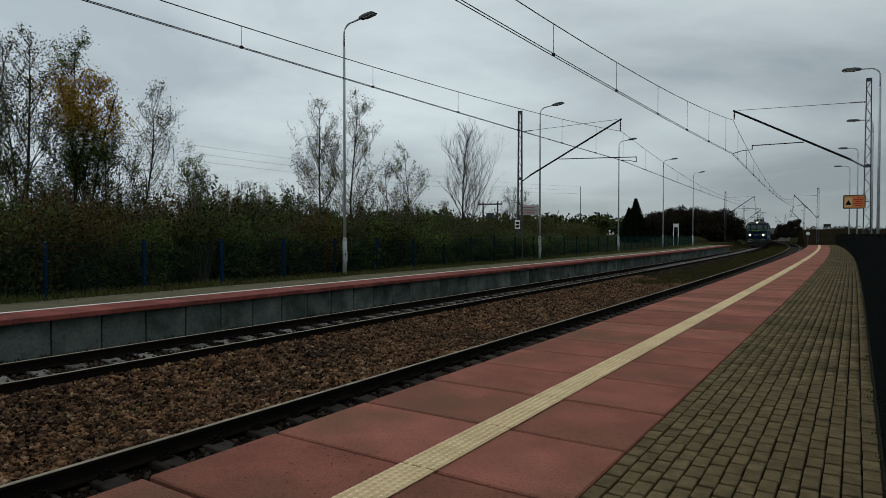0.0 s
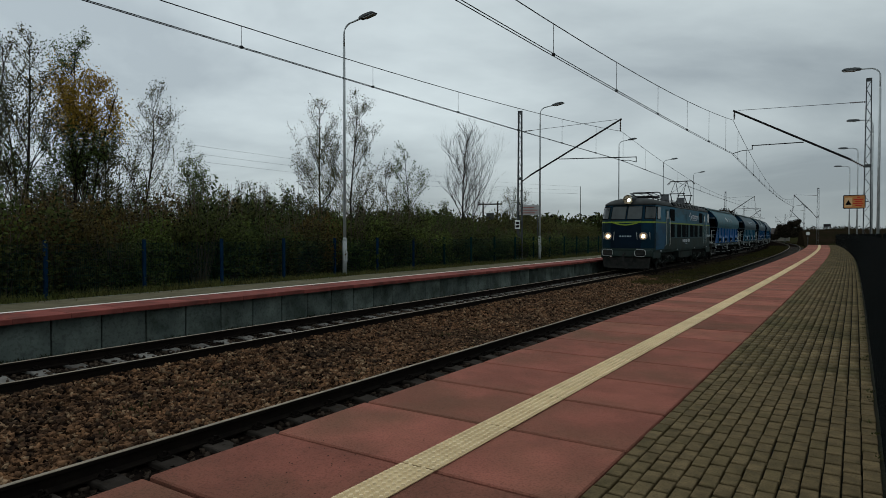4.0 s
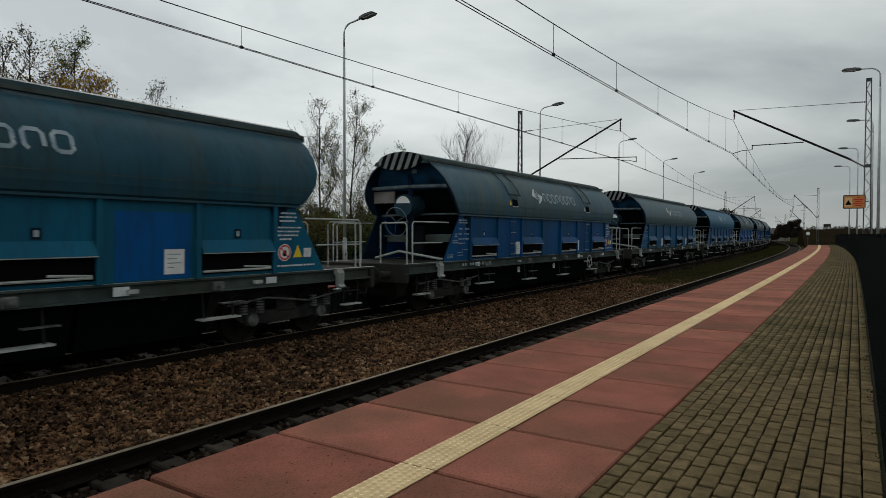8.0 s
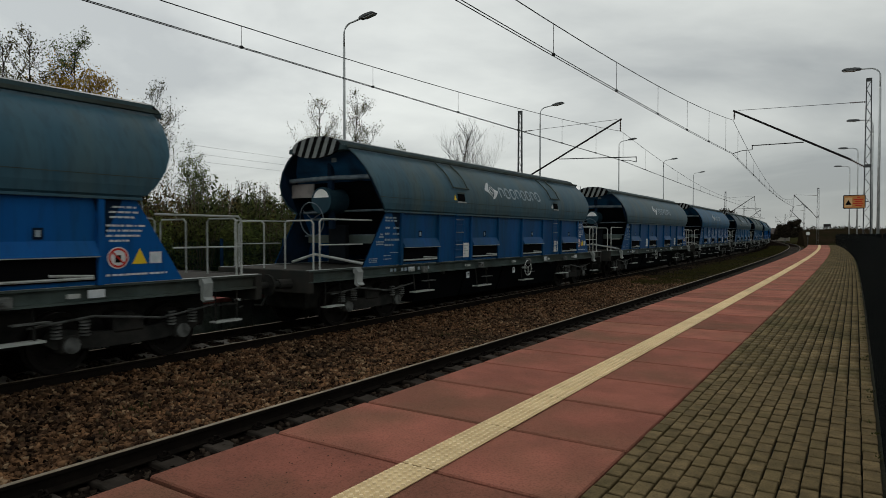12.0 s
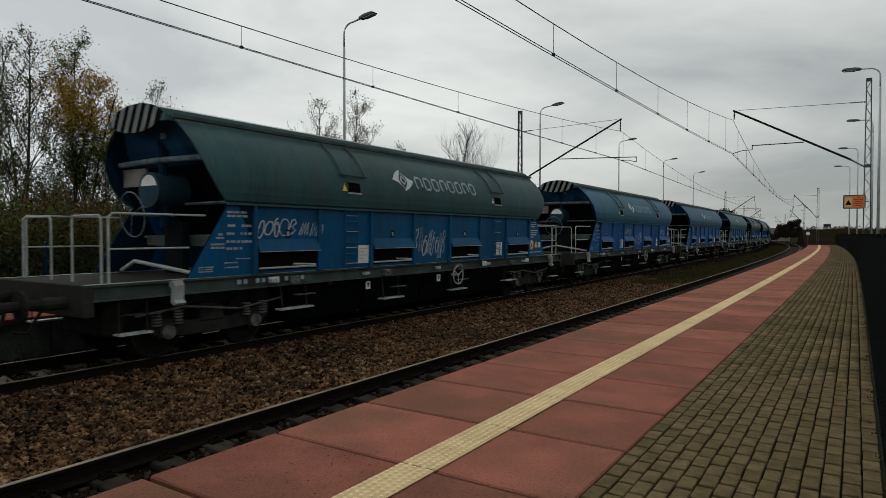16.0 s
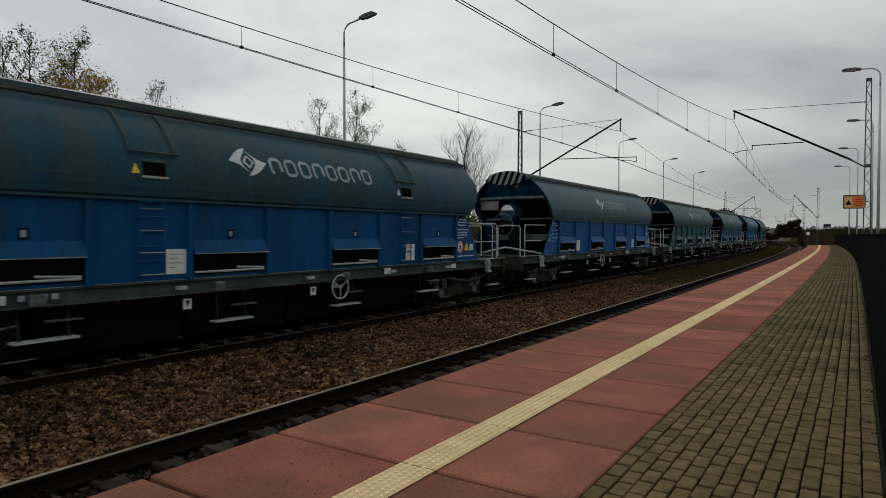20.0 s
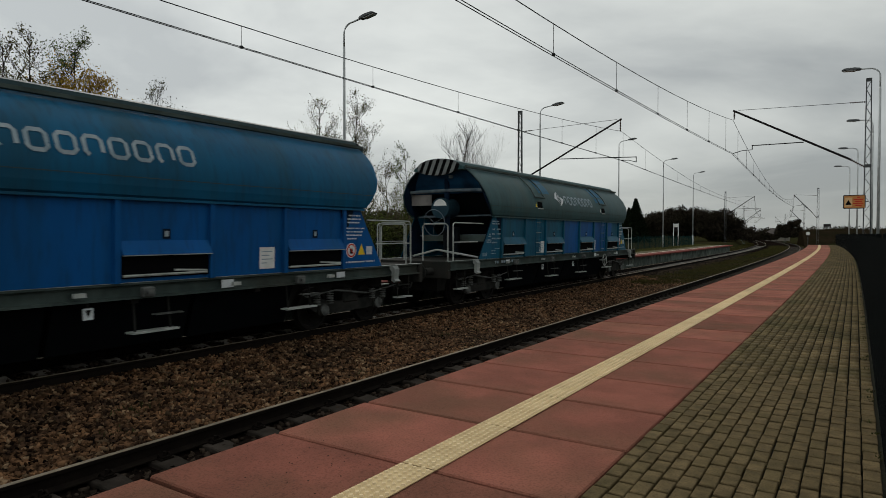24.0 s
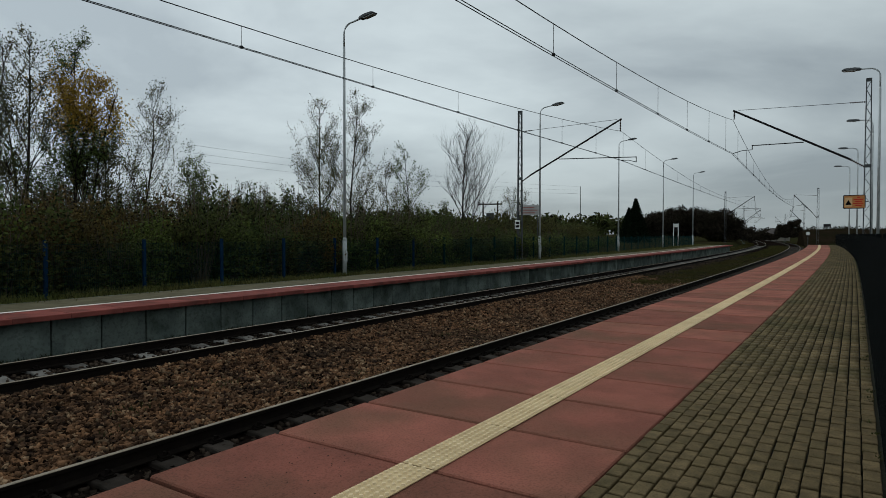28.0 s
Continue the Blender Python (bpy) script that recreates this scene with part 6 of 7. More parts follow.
            for y in (y0, y0 - d * 0.45):
                tube(bm, [(x, y, 1.1), (x, y, 0.55)], 0.014, 5)
            box(bm, x - 0.05, x + 0.05, *sorted((y0, y0 - d * 0.45)), 0.83, 0.85)
            step = part("corner_step", bm, GRIME, w)
            bm = bmesh.new()
            box(bm, x - 0.09, x + 0.09, *sorted((y0 + d * 0.04, y0 - d * 0.5)), 0.535, 0.565)
            part("tread", bm, HAND_RAIL, step, "pale worn tread")
    # roof hatch
    bm = bmesh.new()
    L = HALF + 0.01
    prism(bm, [(-0.88, 4.0), (-0.86, 4.10), (-0.72, 4.13), (-0.66, 4.24), (-0.35, 4.33), (0, 4.36), (0.35, 4.33), (0.66, 4.24), (0.72, 4.13), (0.86, 4.10), (0.88, 4.0)], -L, L)
    part("roof_hatch", bm, UPPER["greyteal"], w)
    bm = bmesh.new()
    box(bm, 0.9, 0.96, -L + 0.1, L - 0.1, 4.055, 4.115)
    part("hatch_rail", bm, UNDERFRAME, w)
    # markings on the visible side
    bm = bmesh.new()
    swirl(bm, -1.28, 3.37, 0.95)
    part("emblem", bm, MARK, w, "round white emblem")
    r = random.Random(2)
    for k in range(8):
        bm = bmesh.new()
        glyph(bm, -0.76 + k * 0.375, 3.20, 0.25, 0.28, k)
        part("lettering_shape", bm, FADED, w, "white lettering drawn as plain shapes")
    for y, z, wide, rows, h in ((-6.36, 2.44, 0.56, 2, 0.040), (-6.34, 2.20, 0.16, 1, 0.045), (-6.04, 2.20, 0.26, 1, 0.045), (-6.36, 2.06, 0.16, 1, 0.045), (-6.06, 2.06, 0.24, 1, 0.045),
                             (-6.66, 2.05, 0.26, 2, 0.035), (-6.68, 1.88, 0.28, 2, 0.035), (-6.36, 1.92, 0.58, 1, 0.045), (-6.36, 1.80, 0.34, 1, 0.040), (-6.16, 1.63, 0.32, 1, 0.018),
                             (-6.92, 1.50, 0.30, 3, 0.022), (-6.40, 1.56, 0.30, 1, 0.020), (-6.40, 1.48, 0.30, 1, 0.020)):
        for k in range(rows):
            text_line(w, y, z - k * h * 1.7, wide, h, r, FADED)
    for k in range(7):
        text_line(w, RIBS[7] + 0.10 + (0.05 if k in (2, 6) else 0), 2.46 - k * 0.075 - (0.05 if k > 2 else 0), (0.46, 0.50, 0.38, 0.60, 0.58, 0.52, 0.30)[k], 0.030, r, MARK)
    yc = RIBS[7] + 0.28
    bm = bmesh.new()
    on_side(bm, yc + 0.50, yc + 0.70, 1.62, 1.80, 0.010)
    part("paper_plate", bm, MARK, w, "white paper label")
    text_line(w, yc - 0.18, 1.45, 0.98, 0.03, r, MARK)
    bm = bmesh.new()
    bm.faces.new([bm.verts.new((side_x(p[1]) + 0.01, p[0], p[1])) for p in arc(yc, 1.72, 0.165, 0, 2 * math.pi, 18)[:-1]])
    disc = part("warning_disc", bm, WHITE, w, "white warning disc with a red ring")
    bm = bmesh.new()
    stroke(bm, arc(yc, 1.72, 0.132, 0, 2 * math.pi, 18), 0.030, 1, 0.014)
    stroke(bm, [(yc - 0.09, 1.81), (yc + 0.09, 1.63)], 0.024, 1, 0.014)
    part("red_ring", bm, RED_PAINT, disc)
    bm = bmesh.new()
    on_side(bm, yc - 0.045, yc + 0.045, 1.65, 1.76, 0.012)
    part("pictogram", bm, BLACK, disc)
    bm = bmesh.new()
    bm.faces.new([bm.verts.new((side_x(p[1]) + 0.01, p[0], p[1])) for p in ((yc + 0.22, 1.62), (yc + 0.46, 1.62), (yc + 0.34, 1.86))])
    part("warning_triangle", bm, YELLOW_SIGN, w, "yellow warning triangle")
    for k in range(12):
        if k in (2, 7):
            continue
        bm = bmesh.new()
        y = -HALF + 1.0 + k * 0.14
        box(bm, 1.424, 1.428, y, y + 0.085, 1.18, 1.26)
        part("number_marking", bm, FADED, w)
    for y in (-2.55, 0.35):
        bm = bmesh.new()
        box(bm, 1.36, 1.37, y + 0.025, y + 0.175, 0.83, 1.0)
        hung = part("hanging_plate", bm, MARK, w, "white plate hung under the sole bar")
        bm = bmesh.new()
        prism(bm, [(y + 0.055, 0.975), (y + 0.145, 0.975), (y + 0.10, 0.87)], 1.371, 1.374, axis="x")
        part("plate_sign", bm, DARK_STEEL, hung)
        bm = bmesh.new()
        tube(bm, [(1.36, y + 0.10, 0.99), (1.36, y + 0.10, 1.10)], 0.012, 5)
        part("plate_hanger", bm, GRIME, hung)
    bm = bmesh.new()
    box(bm, 1.424, 1.43, 2.7, 2.95, 1.14, 1.28)
    part("frame_plate", bm, MARK, w)
    for y in (-5.4, 5.6):
        bm = bmesh.new()
        box(bm, 1.424, 1.43, y, y + 0.25, 1.15, 1.27)
        part("frame_plate", bm, MARK, w)
    for y in (-5.4, -2.7, 0.2, 2.9, 5.3):
        bm = bmesh.new()
        box(bm, 1.42, 1.50, y, y + 0.16, 1.17, 1.23)
        part("tie_hook", bm, HAND_RAIL, w)
    return w


def handwheel(w, yw):
    bm = bmesh.new()
    ring = [(1.52, yw + 0.25 * math.cos(a), 0.96 + 0.25 * math.sin(a)) for a in [i * math.pi / 10 for i in range(21)]]
    tube(bm, ring, 0.016, 6)
    for k in range(3):
        a = 2 * math.pi * k / 3 + 0.5
        tube(bm, [(1.52, yw, 0.96), (1.52, yw + 0.25 * math.cos(a), 0.96 + 0.25 * math.sin(a))], 0.012, 5)
    tube(bm, [(1.3, yw, 0.96), (1.54, yw, 0.96)], 0.035, 8)
    part("handwheel", bm, HAND_RAIL, w)


def add_straps(w):
    """Bent hatch straps with a dark window under them, and side ladders."""
    for y in (-3.14, 3.38):
        bm = bmesh.new()
        for e in (-0.38, 0.38):
            pts = [(side_x(z) + 0.05, y + e, z) for z in (4.03, 3.8, 3.6, 3.45, 3.33)]
            tube(bm, pts, 0.02, 6)
        tube(bm, [(side_x(3.33) + 0.06, y - 0.42, 3.33), (side_x(3.33) + 0.06, y + 0.42, 3.33)], 0.022, 6)
        part("hatch_strap", bm, UNDERFRAME, w)
        bm = bmesh.new()
        on_side(bm, y - 0.19, y + 0.19, 2.95, 3.17, 0.010)
        hole = part("inspection_window", bm, BLACK, w)
        bm = bmesh.new()
        on_side(bm, y - 0.20, y + 0.20, 3.18, 3.22, 0.03)
        part("window_hood", bm, UNDERFRAME, hole)
        bm = bmesh.new()
        bm.faces.new([bm.verts.new((side_x(p[1]) + 0.012, p[0], p[1])) for p in ((y - 0.38, 2.99), (y - 0.24, 2.99), (y - 0.31, 3.15))])
        part("warning_triangle", bm, YELLOW_SIGN if y < 0 else WHITE, w)
        bm = bmesh.new()
        on_side(bm, y - 0.22, y + 0.22, 2.93, 2.965, 0.03)
        part("window_sill", bm, HAND_RAIL, hole)
    for y in (-3.17, 3.44):
        bm = bmesh.new()
        for e in (-0.2, 0.2):
            tube(bm, [(1.50, y + e, 1.36), (1.54, y + e, 2.62)], 0.012, 5)
        for k in range(6):
            z = 1.42 + k * 0.23
            tube(bm, [(1.50 + k * 0.006, y - 0.2, z), (1.50 + k * 0.006, y + 0.2, z)], 0.013, 5)
        lad = part("ladder", bm, LOWER["blue"], w)
        for k in range(4):
            bm = bmesh.new()
            box(bm, 1.515, 1.545, y - 0.19, y + 0.19, 1.44 + k * 0.34, 1.455 + k * 0.34)
            part("rung_tread", bm, WORN_LIT_EDGE, lad)


def paper(w, y):
    bm = bmesh.new()
    on_side(bm, y, y + 0.36, 1.43, 1.83, 0.015)
    sheet_ob = part("paper_plate", bm, WHITE, w, "white paper label")
    for k in range(4):
        bm = bmesh.new()
        on_side(bm, y + 0.05, y + 0.05 + (0.24, 0.18, 0.26, 0.12)[k], 1.74 - k * 0.07, 1.757 - k * 0.07, 0.018)
        part("text_bar", bm, FADED, sheet_ob)


def add_graffiti(w, seed, spots, material):
    """Scribbled paint: slanted loops, hooks and zigzags, no words."""
    r = random.Random(seed)
    for y0, y1, z0, z1 in spots:
        y, zc, hz = y0, (z0 + z1) / 2, (z1 - z0) / 2
        while y < y1 - 0.08:
            k = r.uniform(0.12, 0.26)
            tilt, up, tall = r.uniform(0.1, 0.5) * hz, r.uniform(-0.25, 0.25) * hz, hz * r.uniform(0.55, 0.95)
            kind = r.randrange(4)
            n = 16
            if kind == 0:
                q = [(0.5 + 0.5 * math.cos(a), math.sin(a)) for a in [0.6 + i * 0.42 for i in range(n)]]
            elif kind == 1:
                q = [(i / 6, 1.0 if i % 2 else -0.8) for i in range(7)]
            elif kind == 2:
                q = [(0.5 + 0.45 * math.cos(a) * (1 - i * 0.03), math.sin(a) * (1 - i * 0.03)) for i, a in enumerate([1.2 + i * 0.5 for i in range(n)])]
            else:
                q = [(0.1, -1), (0.15, 0.9), (0.5, 1.0), (0.8, 0.5), (0.4, 0.0), (0.9, -0.5), (0.6, -1.0), (0.2, -0.9)]
            pts = [(y + k * a + tilt * b * 0.5 + r.gauss(0, 0.006), min(max(zc + up + tall * b, z0), z1)) for a, b in q]
            bm = bmesh.new()
            stroke(bm, pts, r.uniform(0.018, 0.032), 1, 0.011)
            part("graffiti_stroke", bm, material, w, "scribbled graffiti stroke")
            y += k * r.uniform(0.95, 1.4)


def add_patches(w, spots):
    """Panels painted over in another colour: along, height."""
    for y0, y1, z0, z1, material in spots:
        bm = bmesh.new()
        on_side(bm, y0, y1, z0, z1, 0.006)
        part("paint_patch", bm, material, w, "panel painted over in another shade")


def repaint(w, upper, lower, roof):
    swap = {"shell_blue": upper, "wall_blue": lower, "wall_flap": lower, "shell_grey_teal": roof, "shell_steel_blue": UPPER["steel"]}
    for o in w.children_recursive:
        if o.type == "MESH" and o.material_slots and o.name.split(".")[0] not in ("air_cylinder",):
            new_mat = swap.get(o.data.materials[0].name)
            if new_mat and new_mat is not o.data.materials[0]:
                o.material_slots[0].link = "OBJECT"
                o.material_slots[0].material = new_mat


# upper paint, lower paint, straps, graffiti spots (along, height), label
FIELDS = [(RIBS[i] + 0.12, RIBS[i + 1] - 0.12) for i in range(7)]
WAGONS = [
    ("greyteal", "bright", 0, None, "grey-teal hopper wagon with vivid blue side walls"),
    ("steel", "teal", 0, None, "grey-teal covered hopper wagon with teal side walls"),
    ("dusty", "blue", 1, None, "dusty grey hopper wagon with blue side walls"),
    ("dusty", "sea", 0, None, "dusty blue-grey hopper wagon with a sooty roof"),
    ("clean", "blue", 0, ((FIELDS[3][0], FIELDS[3][1], 1.45, 2.0), (FIELDS[5][0], FIELDS[5][0] + 0.9, 1.75, 2.3), "g"), "freshly painted blue hopper wagon with green graffiti"),
    ("dusty", "bright", 1, None, "dull grey covered hopper wagon with hatch straps"),
    ("dusty", "blue", 1, None, "grey-blue covered hopper wagon with hatch straps"),
    ("dusty", "blue", 0, None, "dusty covered hopper wagon with blue walls"),
    ("deep", "blue", 0, tuple((a, b, 1.85, 2.45) for a, b in FIELDS[1:7]) + ((FIELDS[1][0], FIELDS[1][1], 1.4, 1.85), (FIELDS[3][0], FIELDS[3][1], 1.4, 1.85)), "blue hopper wagon covered in white graffiti"),
    ("steel", "sea", 1, None, "blue-grey hopper wagon with dark stains and straps"),
    ("moss", "sea", 1, ((RIBS[0] + 0.1, RIBS[1] + 0.25, 1.98, 2.42), (RIBS[3] + 0.05, RIBS[4] - 0.1, 1.42, 2.25)), "grey-green hopper wagon with white graffiti"),
    ("blue", "bright", 1, ((FIELDS[2][0], FIELDS[2][1] - 0.3, 1.98, 2.40), (RIBS[3] + 0.05, RIBS[4] - 0.05, 1.42, 2.2), (FIELDS[6][0] + 0.1, FIELDS[6][1] - 0.2, 2.0, 2.35)), "blue hopper wagon with straps and white graffiti"),
    ("deep", "bright", 0, None, "deep blue covered hopper wagon"),
    ("greyteal", "teal", 0, None, "steel-teal hopper wagon with patched blue walls"),
    ("steel", "blue", 1, None, "dark steel-blue hopper wagon with straps"),
    # the dusty paint here also stands for the sky's pale sheen
    ("dusty", "bright", 0, None, "grey-blue hopper wagon with vivid blue walls"),
    ("moss", "sootteal", 0, None, "grey-green covered hopper wagon with sooty teal walls"),
    ("greyteal", "teal", 0, None, "grey-teal covered hopper wagon with faded teal walls"),
    ("deep", "bright", 0, None, "vivid blue covered hopper wagon with a sooty roof"),
    ("moss", "teal", 1, None, "grey-green last wagon with patched blue walls"),
]
plain = hopper_wagon()
train = []
for k, (up, lo, straps, tags, label) in enumerate(WAGONS):
    w = plain if k == 0 else copy_thing(plain, Matrix())
    train.append(w)
# where the handwheel and the two paper labels sit on each wagon
PATCHES = {
    1: [(RIBS[5] + 0.25, RIBS[6] - 0.12, 1.36, 2.42, LOWER["bright"]), (RIBS[1] + 0.3, RIBS[2] - 0.3, 1.36, 2.2, LOWER["blue"])],
    13: [(RIBS[i] + 0.06, RIBS[i + 1] - 0.06, 1.98, 2.57, LOWER["bright"]) for i in (0, 2, 4, 6)]
        + [(RIBS[1] + 0.1, RIBS[1] + 0.55, 1.40, 2.0, LOWER["bright"]), (RIBS[3] + 0.06, RIBS[4] - 0.06, 1.75, 2.1, LOWER["bright"])],
    19: [(RIBS[3] + 0.06, RIBS[4] - 0.06, 1.36, 2.57, LOWER["bright"]), (RIBS[4] + 0.06, RIBS[5] - 0.06, 1.98, 2.57, LOWER["bright"]), (RIBS[5] + 0.06, RIBS[6] - 0.06, 1.36, 2.57, LOWER["bright"]),
         (RIBS[6] + 0.06, 4.85, 1.98, 2.57, LOWER["bright"]), (RIBS[1] + 0.5, RIBS[2] - 0.06, 1.5, 2.57, LOWER["blue"]), (5.83, 6.30, 1.36, 2.57, LOWER["sootteal"]),
         (2.75, 3.9, 3.40, 4.0, UPPER["clean"]), (-2.9, -2.0, 3.5, 4.0, UPPER["clean"])],
}
WHEEL_AT = {1: -1.0, 2: 3.77, 8: 1.28, 9: 1.35, 11: 1.28, 12: -3.85, 13: -3.95, 14: 1.1, 15: -1.04, 19: 3.77}
for n, (w, (up, lo, straps, tags, label)) in enumerate(zip(train, WAGONS)):
    handwheel(w, WHEEL_AT.get(n, 1.2 if straps else -1.04))
    paper(w, -3.9 if n == 15 else -2.88)
    paper(w, 2.42 if n in (0, 2, 19) else 3.52)
    if straps:
        add_straps(w)
    if tags:
        green = tags[-1] == "g"
        add_graffiti(w, len(label), [t for t in tags if t != "g"], GRAFFITI_G if green else GRAFFITI)
    add_patches(w, PATCHES.get(n, ()))
    roof = UPPER["moss"] if up in ("moss", "greyteal") else ROOF_GREY
    repaint(w, UPPER[up], LOWER[lo], roof)
    w["label"] = label


# ---- locomotive ----
def loft(bm, levels, seg=5, cap=True):
    """Rounded plan outlines (z, half width, end, corner radius) joined from level to level."""
    rings = []
    for z, hw, e, r in levels:
        ring = []
        for sx, sy, a0 in ((1, 1, 0), (-1, 1, 90), (-1, -1, 180), (1, -1, 270)):
            for k in range(seg + 1):
                a = radians(a0 + 90 * k / seg)
                ring.append(bm.verts.new((sx * (hw - r) + r * math.cos(a), sy * (e - r * 0.8) + r * 0.8 * math.sin(a), z)))
        rings.append(ring)
    n = len(rings[0])
    for a, b in zip(rings, rings[1:]):
        for i in range(n):
            bm.faces.new((a[i], a[(i + 1) % n], b[(i + 1) % n], b[i]))
    if cap:
        bm.faces.new(rings[0][::-1])
        bm.faces.new(rings[-1])


def locomotive():
    g = empty("locomotive", Matrix(), "dark teal six-axle electric locomotive with a lime stripe", "locomotive")
    E = 8.82
    bm = bmesh.new()
    loft(bm, [(1.02, 1.44, E - 0.15, 0.7), (1.2, 1.48, E - 0.02, 0.7), (1.84, 1.495, E, 0.7)])
    part("lower_body", bm, LOCO_GREY, g, smooth=False)
    bm = bmesh.new()
    loft(bm, [(1.84, 1.495, E, 0.7), (2.3, 1.5, E, 0.7), (2.70, 1.5, E - 0.04, 0.7)])
    part("side_body", bm, LOCO_TEAL, g)
    bm = bmesh.new()
    loft(bm, [(2.70, 1.507, E - 0.035, 0.7), (2.775, 1.507, E - 0.055, 0.7)])
    part("stripe", bm, LIME, g, "lime stripe round the body")
    for x in (-1, 1):
        bm = bmesh.new()
        prism(bm, [(-8.12, 1.22), (-6.4, 1.22), (-5.2, 1.84), (-8.12, 1.84)], *sorted((x * 1.47, x * 1.4985)), axis="x")
        part("corner_panel", bm, LOCO_BLUE, g, "blue paint down to the sole at the cab")
        bm = bmesh.new()
        box(bm, *sorted((x * 1.48, x * 1.5025)), -8.10, -5.93, 1.845, 2.698)
        part("cab_panel", bm, LOCO_BLUE, g, "dark blue panel beside the cab")
        bm = bmesh.new()
        box(bm, *sorted((x * 1.49, x * 1.503)), -5.05, 8.05, 1.84, 2.72)
        part("side_panel", bm, LOCO_PANEL, g, "sooty grey panel below the stripe")
    bm = bmesh.new()
    loft(bm, [(2.778, 1.5, E - 0.056, 0.7), (3.35, 1.47, E - 0.30, 0.7), (3.73, 1.44, E - 0.47, 0.7)])
    part("upper_body", bm, LOCO_TEAL, g)
    # darker shells round both noses: the fronts' shade is painted on
    for levels in ([(1.30, 1.484, E - 0.01, 0.7), (1.84, 1.499, E + 0.004, 0.7), (2.3, 1.504, E + 0.004, 0.7), (2.71, 1.504, E - 0.036, 0.7)],
                   [(2.780, 1.504, E - 0.052, 0.7), (3.35, 1.474, E - 0.296, 0.7), (3.71, 1.446, E - 0.46, 0.7)]):
        for d in (-1, 1):
            bm = bmesh.new()
            loft(bm, levels, cap=False)
            bmesh.ops.delete(bm, geom=[f for f in bm.faces if f.calc_center_median().y * d < E - 0.85], context="FACES")
            part("nose_shell", bm, LOCO_FRONT_SHADE, g, "dark nose shell with soot and shade in its paint")
    bm = bmesh.new()
    loft(bm, [(3.71, 1.46, E - 0.40, 0.7), (3.79, 1.44, E - 0.45, 0.7), (3.94, 1.28, E - 0.70, 0.7), (4.06, 1.02, E - 1.05, 0.6), (4.13, 0.7, E - 1.5, 0.5), (4.16, 0.4, E - 1.9, 0.3)])
    part("roof", bm, LOCO_ROOF, g, smooth=True)
    for d in (-1, 1):
        # nose field below the stripe, its navy deepened to stand for shade
        bm = bmesh.new()
        box(bm, -0.84, 0.84, *sorted((d * (E + 0.009), d * (E - 0.05))), 1.30, 2.62)
        part("nose_field", bm, LOCO_NAVY_SHADED, g)
        bm = bmesh.new()
        for x in (-1, 1):
            prism(bm, [(x * 0.84, 2.72), (x * 0.80, 2.79), (x * 0.35, 2.66), (0, 2.62), (0, 2.55), (x * 0.35, 2.585)], *sorted((d * (E + 0.014), d * (E - 0.02))))
        part("nose_stripe", bm, LIME, g, "stripe dipping across the nose")
        for x in (-1, 1):
            # windscreen pane, raked like the front
            bm = bmesh.new()
            vs = [bm.verts.new((x * a, d * (E + 0.012 - 0.06 - (z - 2.815) * 0.449 - b), z)) for a, z, b in ((0.05, 2.91, 0), (0.84, 2.91, 0), (0.82, 3.62, 0), (0.05, 3.62, 0))]
            bm.faces.new(vs if x * d < 0 else vs[::-1])
            fr = part("windscreen", bm, CAB_GLASS, g)
            bm = bmesh.new()
            ring = [v for v in ((0.04, 2.90), (0.86, 2.90), (0.84, 3.63), (0.04, 3.63), (0.04, 2.90))]
            tube(bm, [(x * a, d * (E - 0.05 - (z - 2.815) * 0.449), z) for a, z in ring], 0.02, 5)
            part("window_seal", bm, BLACK, fr)
            # corner pane round the bend
            bm = bmesh.new()
            rows = []
            for z in (2.92, 3.60):
                e = E - 0.06 - (z - 2.815) * 0.449
                hw = 1.5 - (z - 2.815) * 0.056
                rows.append([bm.verts.new((x * (hw - 0.7 + 0.71 * math.sin(a)), d * (e - 0.56 + 0.57 * math.cos(a)), z)) for a in [radians(18 + 12 * k) for k in range(6)]])
            for i in range(5):
                bm.faces.new((rows[0][i], rows[0][i + 1], rows[1][i + 1], rows[1][i]))
            loop = [v.co.copy() for v in rows[0]] + [v.co.copy() for v in rows[1][::-1]]
            cw = part("corner_window", bm, CAB_GLASS, g)
            bm = bmesh.new()
            tube(bm, loop + [loop[0]], 0.022, 5)
            part("window_seal", bm, BLACK, cw)
            bm = bmesh.new()
            box(bm, *sorted((x * 1.46, x * 1.506)), *sorted((d * (E - 0.95), d * (E - 1.62))), 2.94, 3.59)
            sw = part("cab_side_window", bm, CAB_GLASS, g)
            bm = bmesh.new()
            q = [(E - 0.93, 2.92), (E - 1.64, 2.92), (E - 1.64, 3.61), (E - 0.93, 3.61), (E - 0.93, 2.92)]
            tube(bm, [(x * (1.508 - (z - 2.815) * 0.056), d * y, z) for y, z in q], 0.022, 5)
            part("window_seal", bm, BLACK, sw)
            # headlight: an open housing with the bulb at its bottom
            bm = bmesh.new()
            tube(bm, [(x * 0.98, d * (E - 0.35), 1.97), (x * 0.98, d * (E + 0.07), 1.97)], 0.215, 20, cap=False)
            tube(bm, [(x * 0.98, d * (E + 0.07), 1.97), (x * 0.98, d * (E + 0.005), 1.97)], 0.170, 20, 0.08, cap=False)
            ring = [(0.215, 0.07), (0.170, 0.07)]
            va = [[bm.verts.new((x * 0.98 + rr * math.cos(q), d * (E + yy), 1.97 + rr * math.sin(q))) for q in [k * math.pi / 10 for k in range(20)]] for rr, yy in ring]
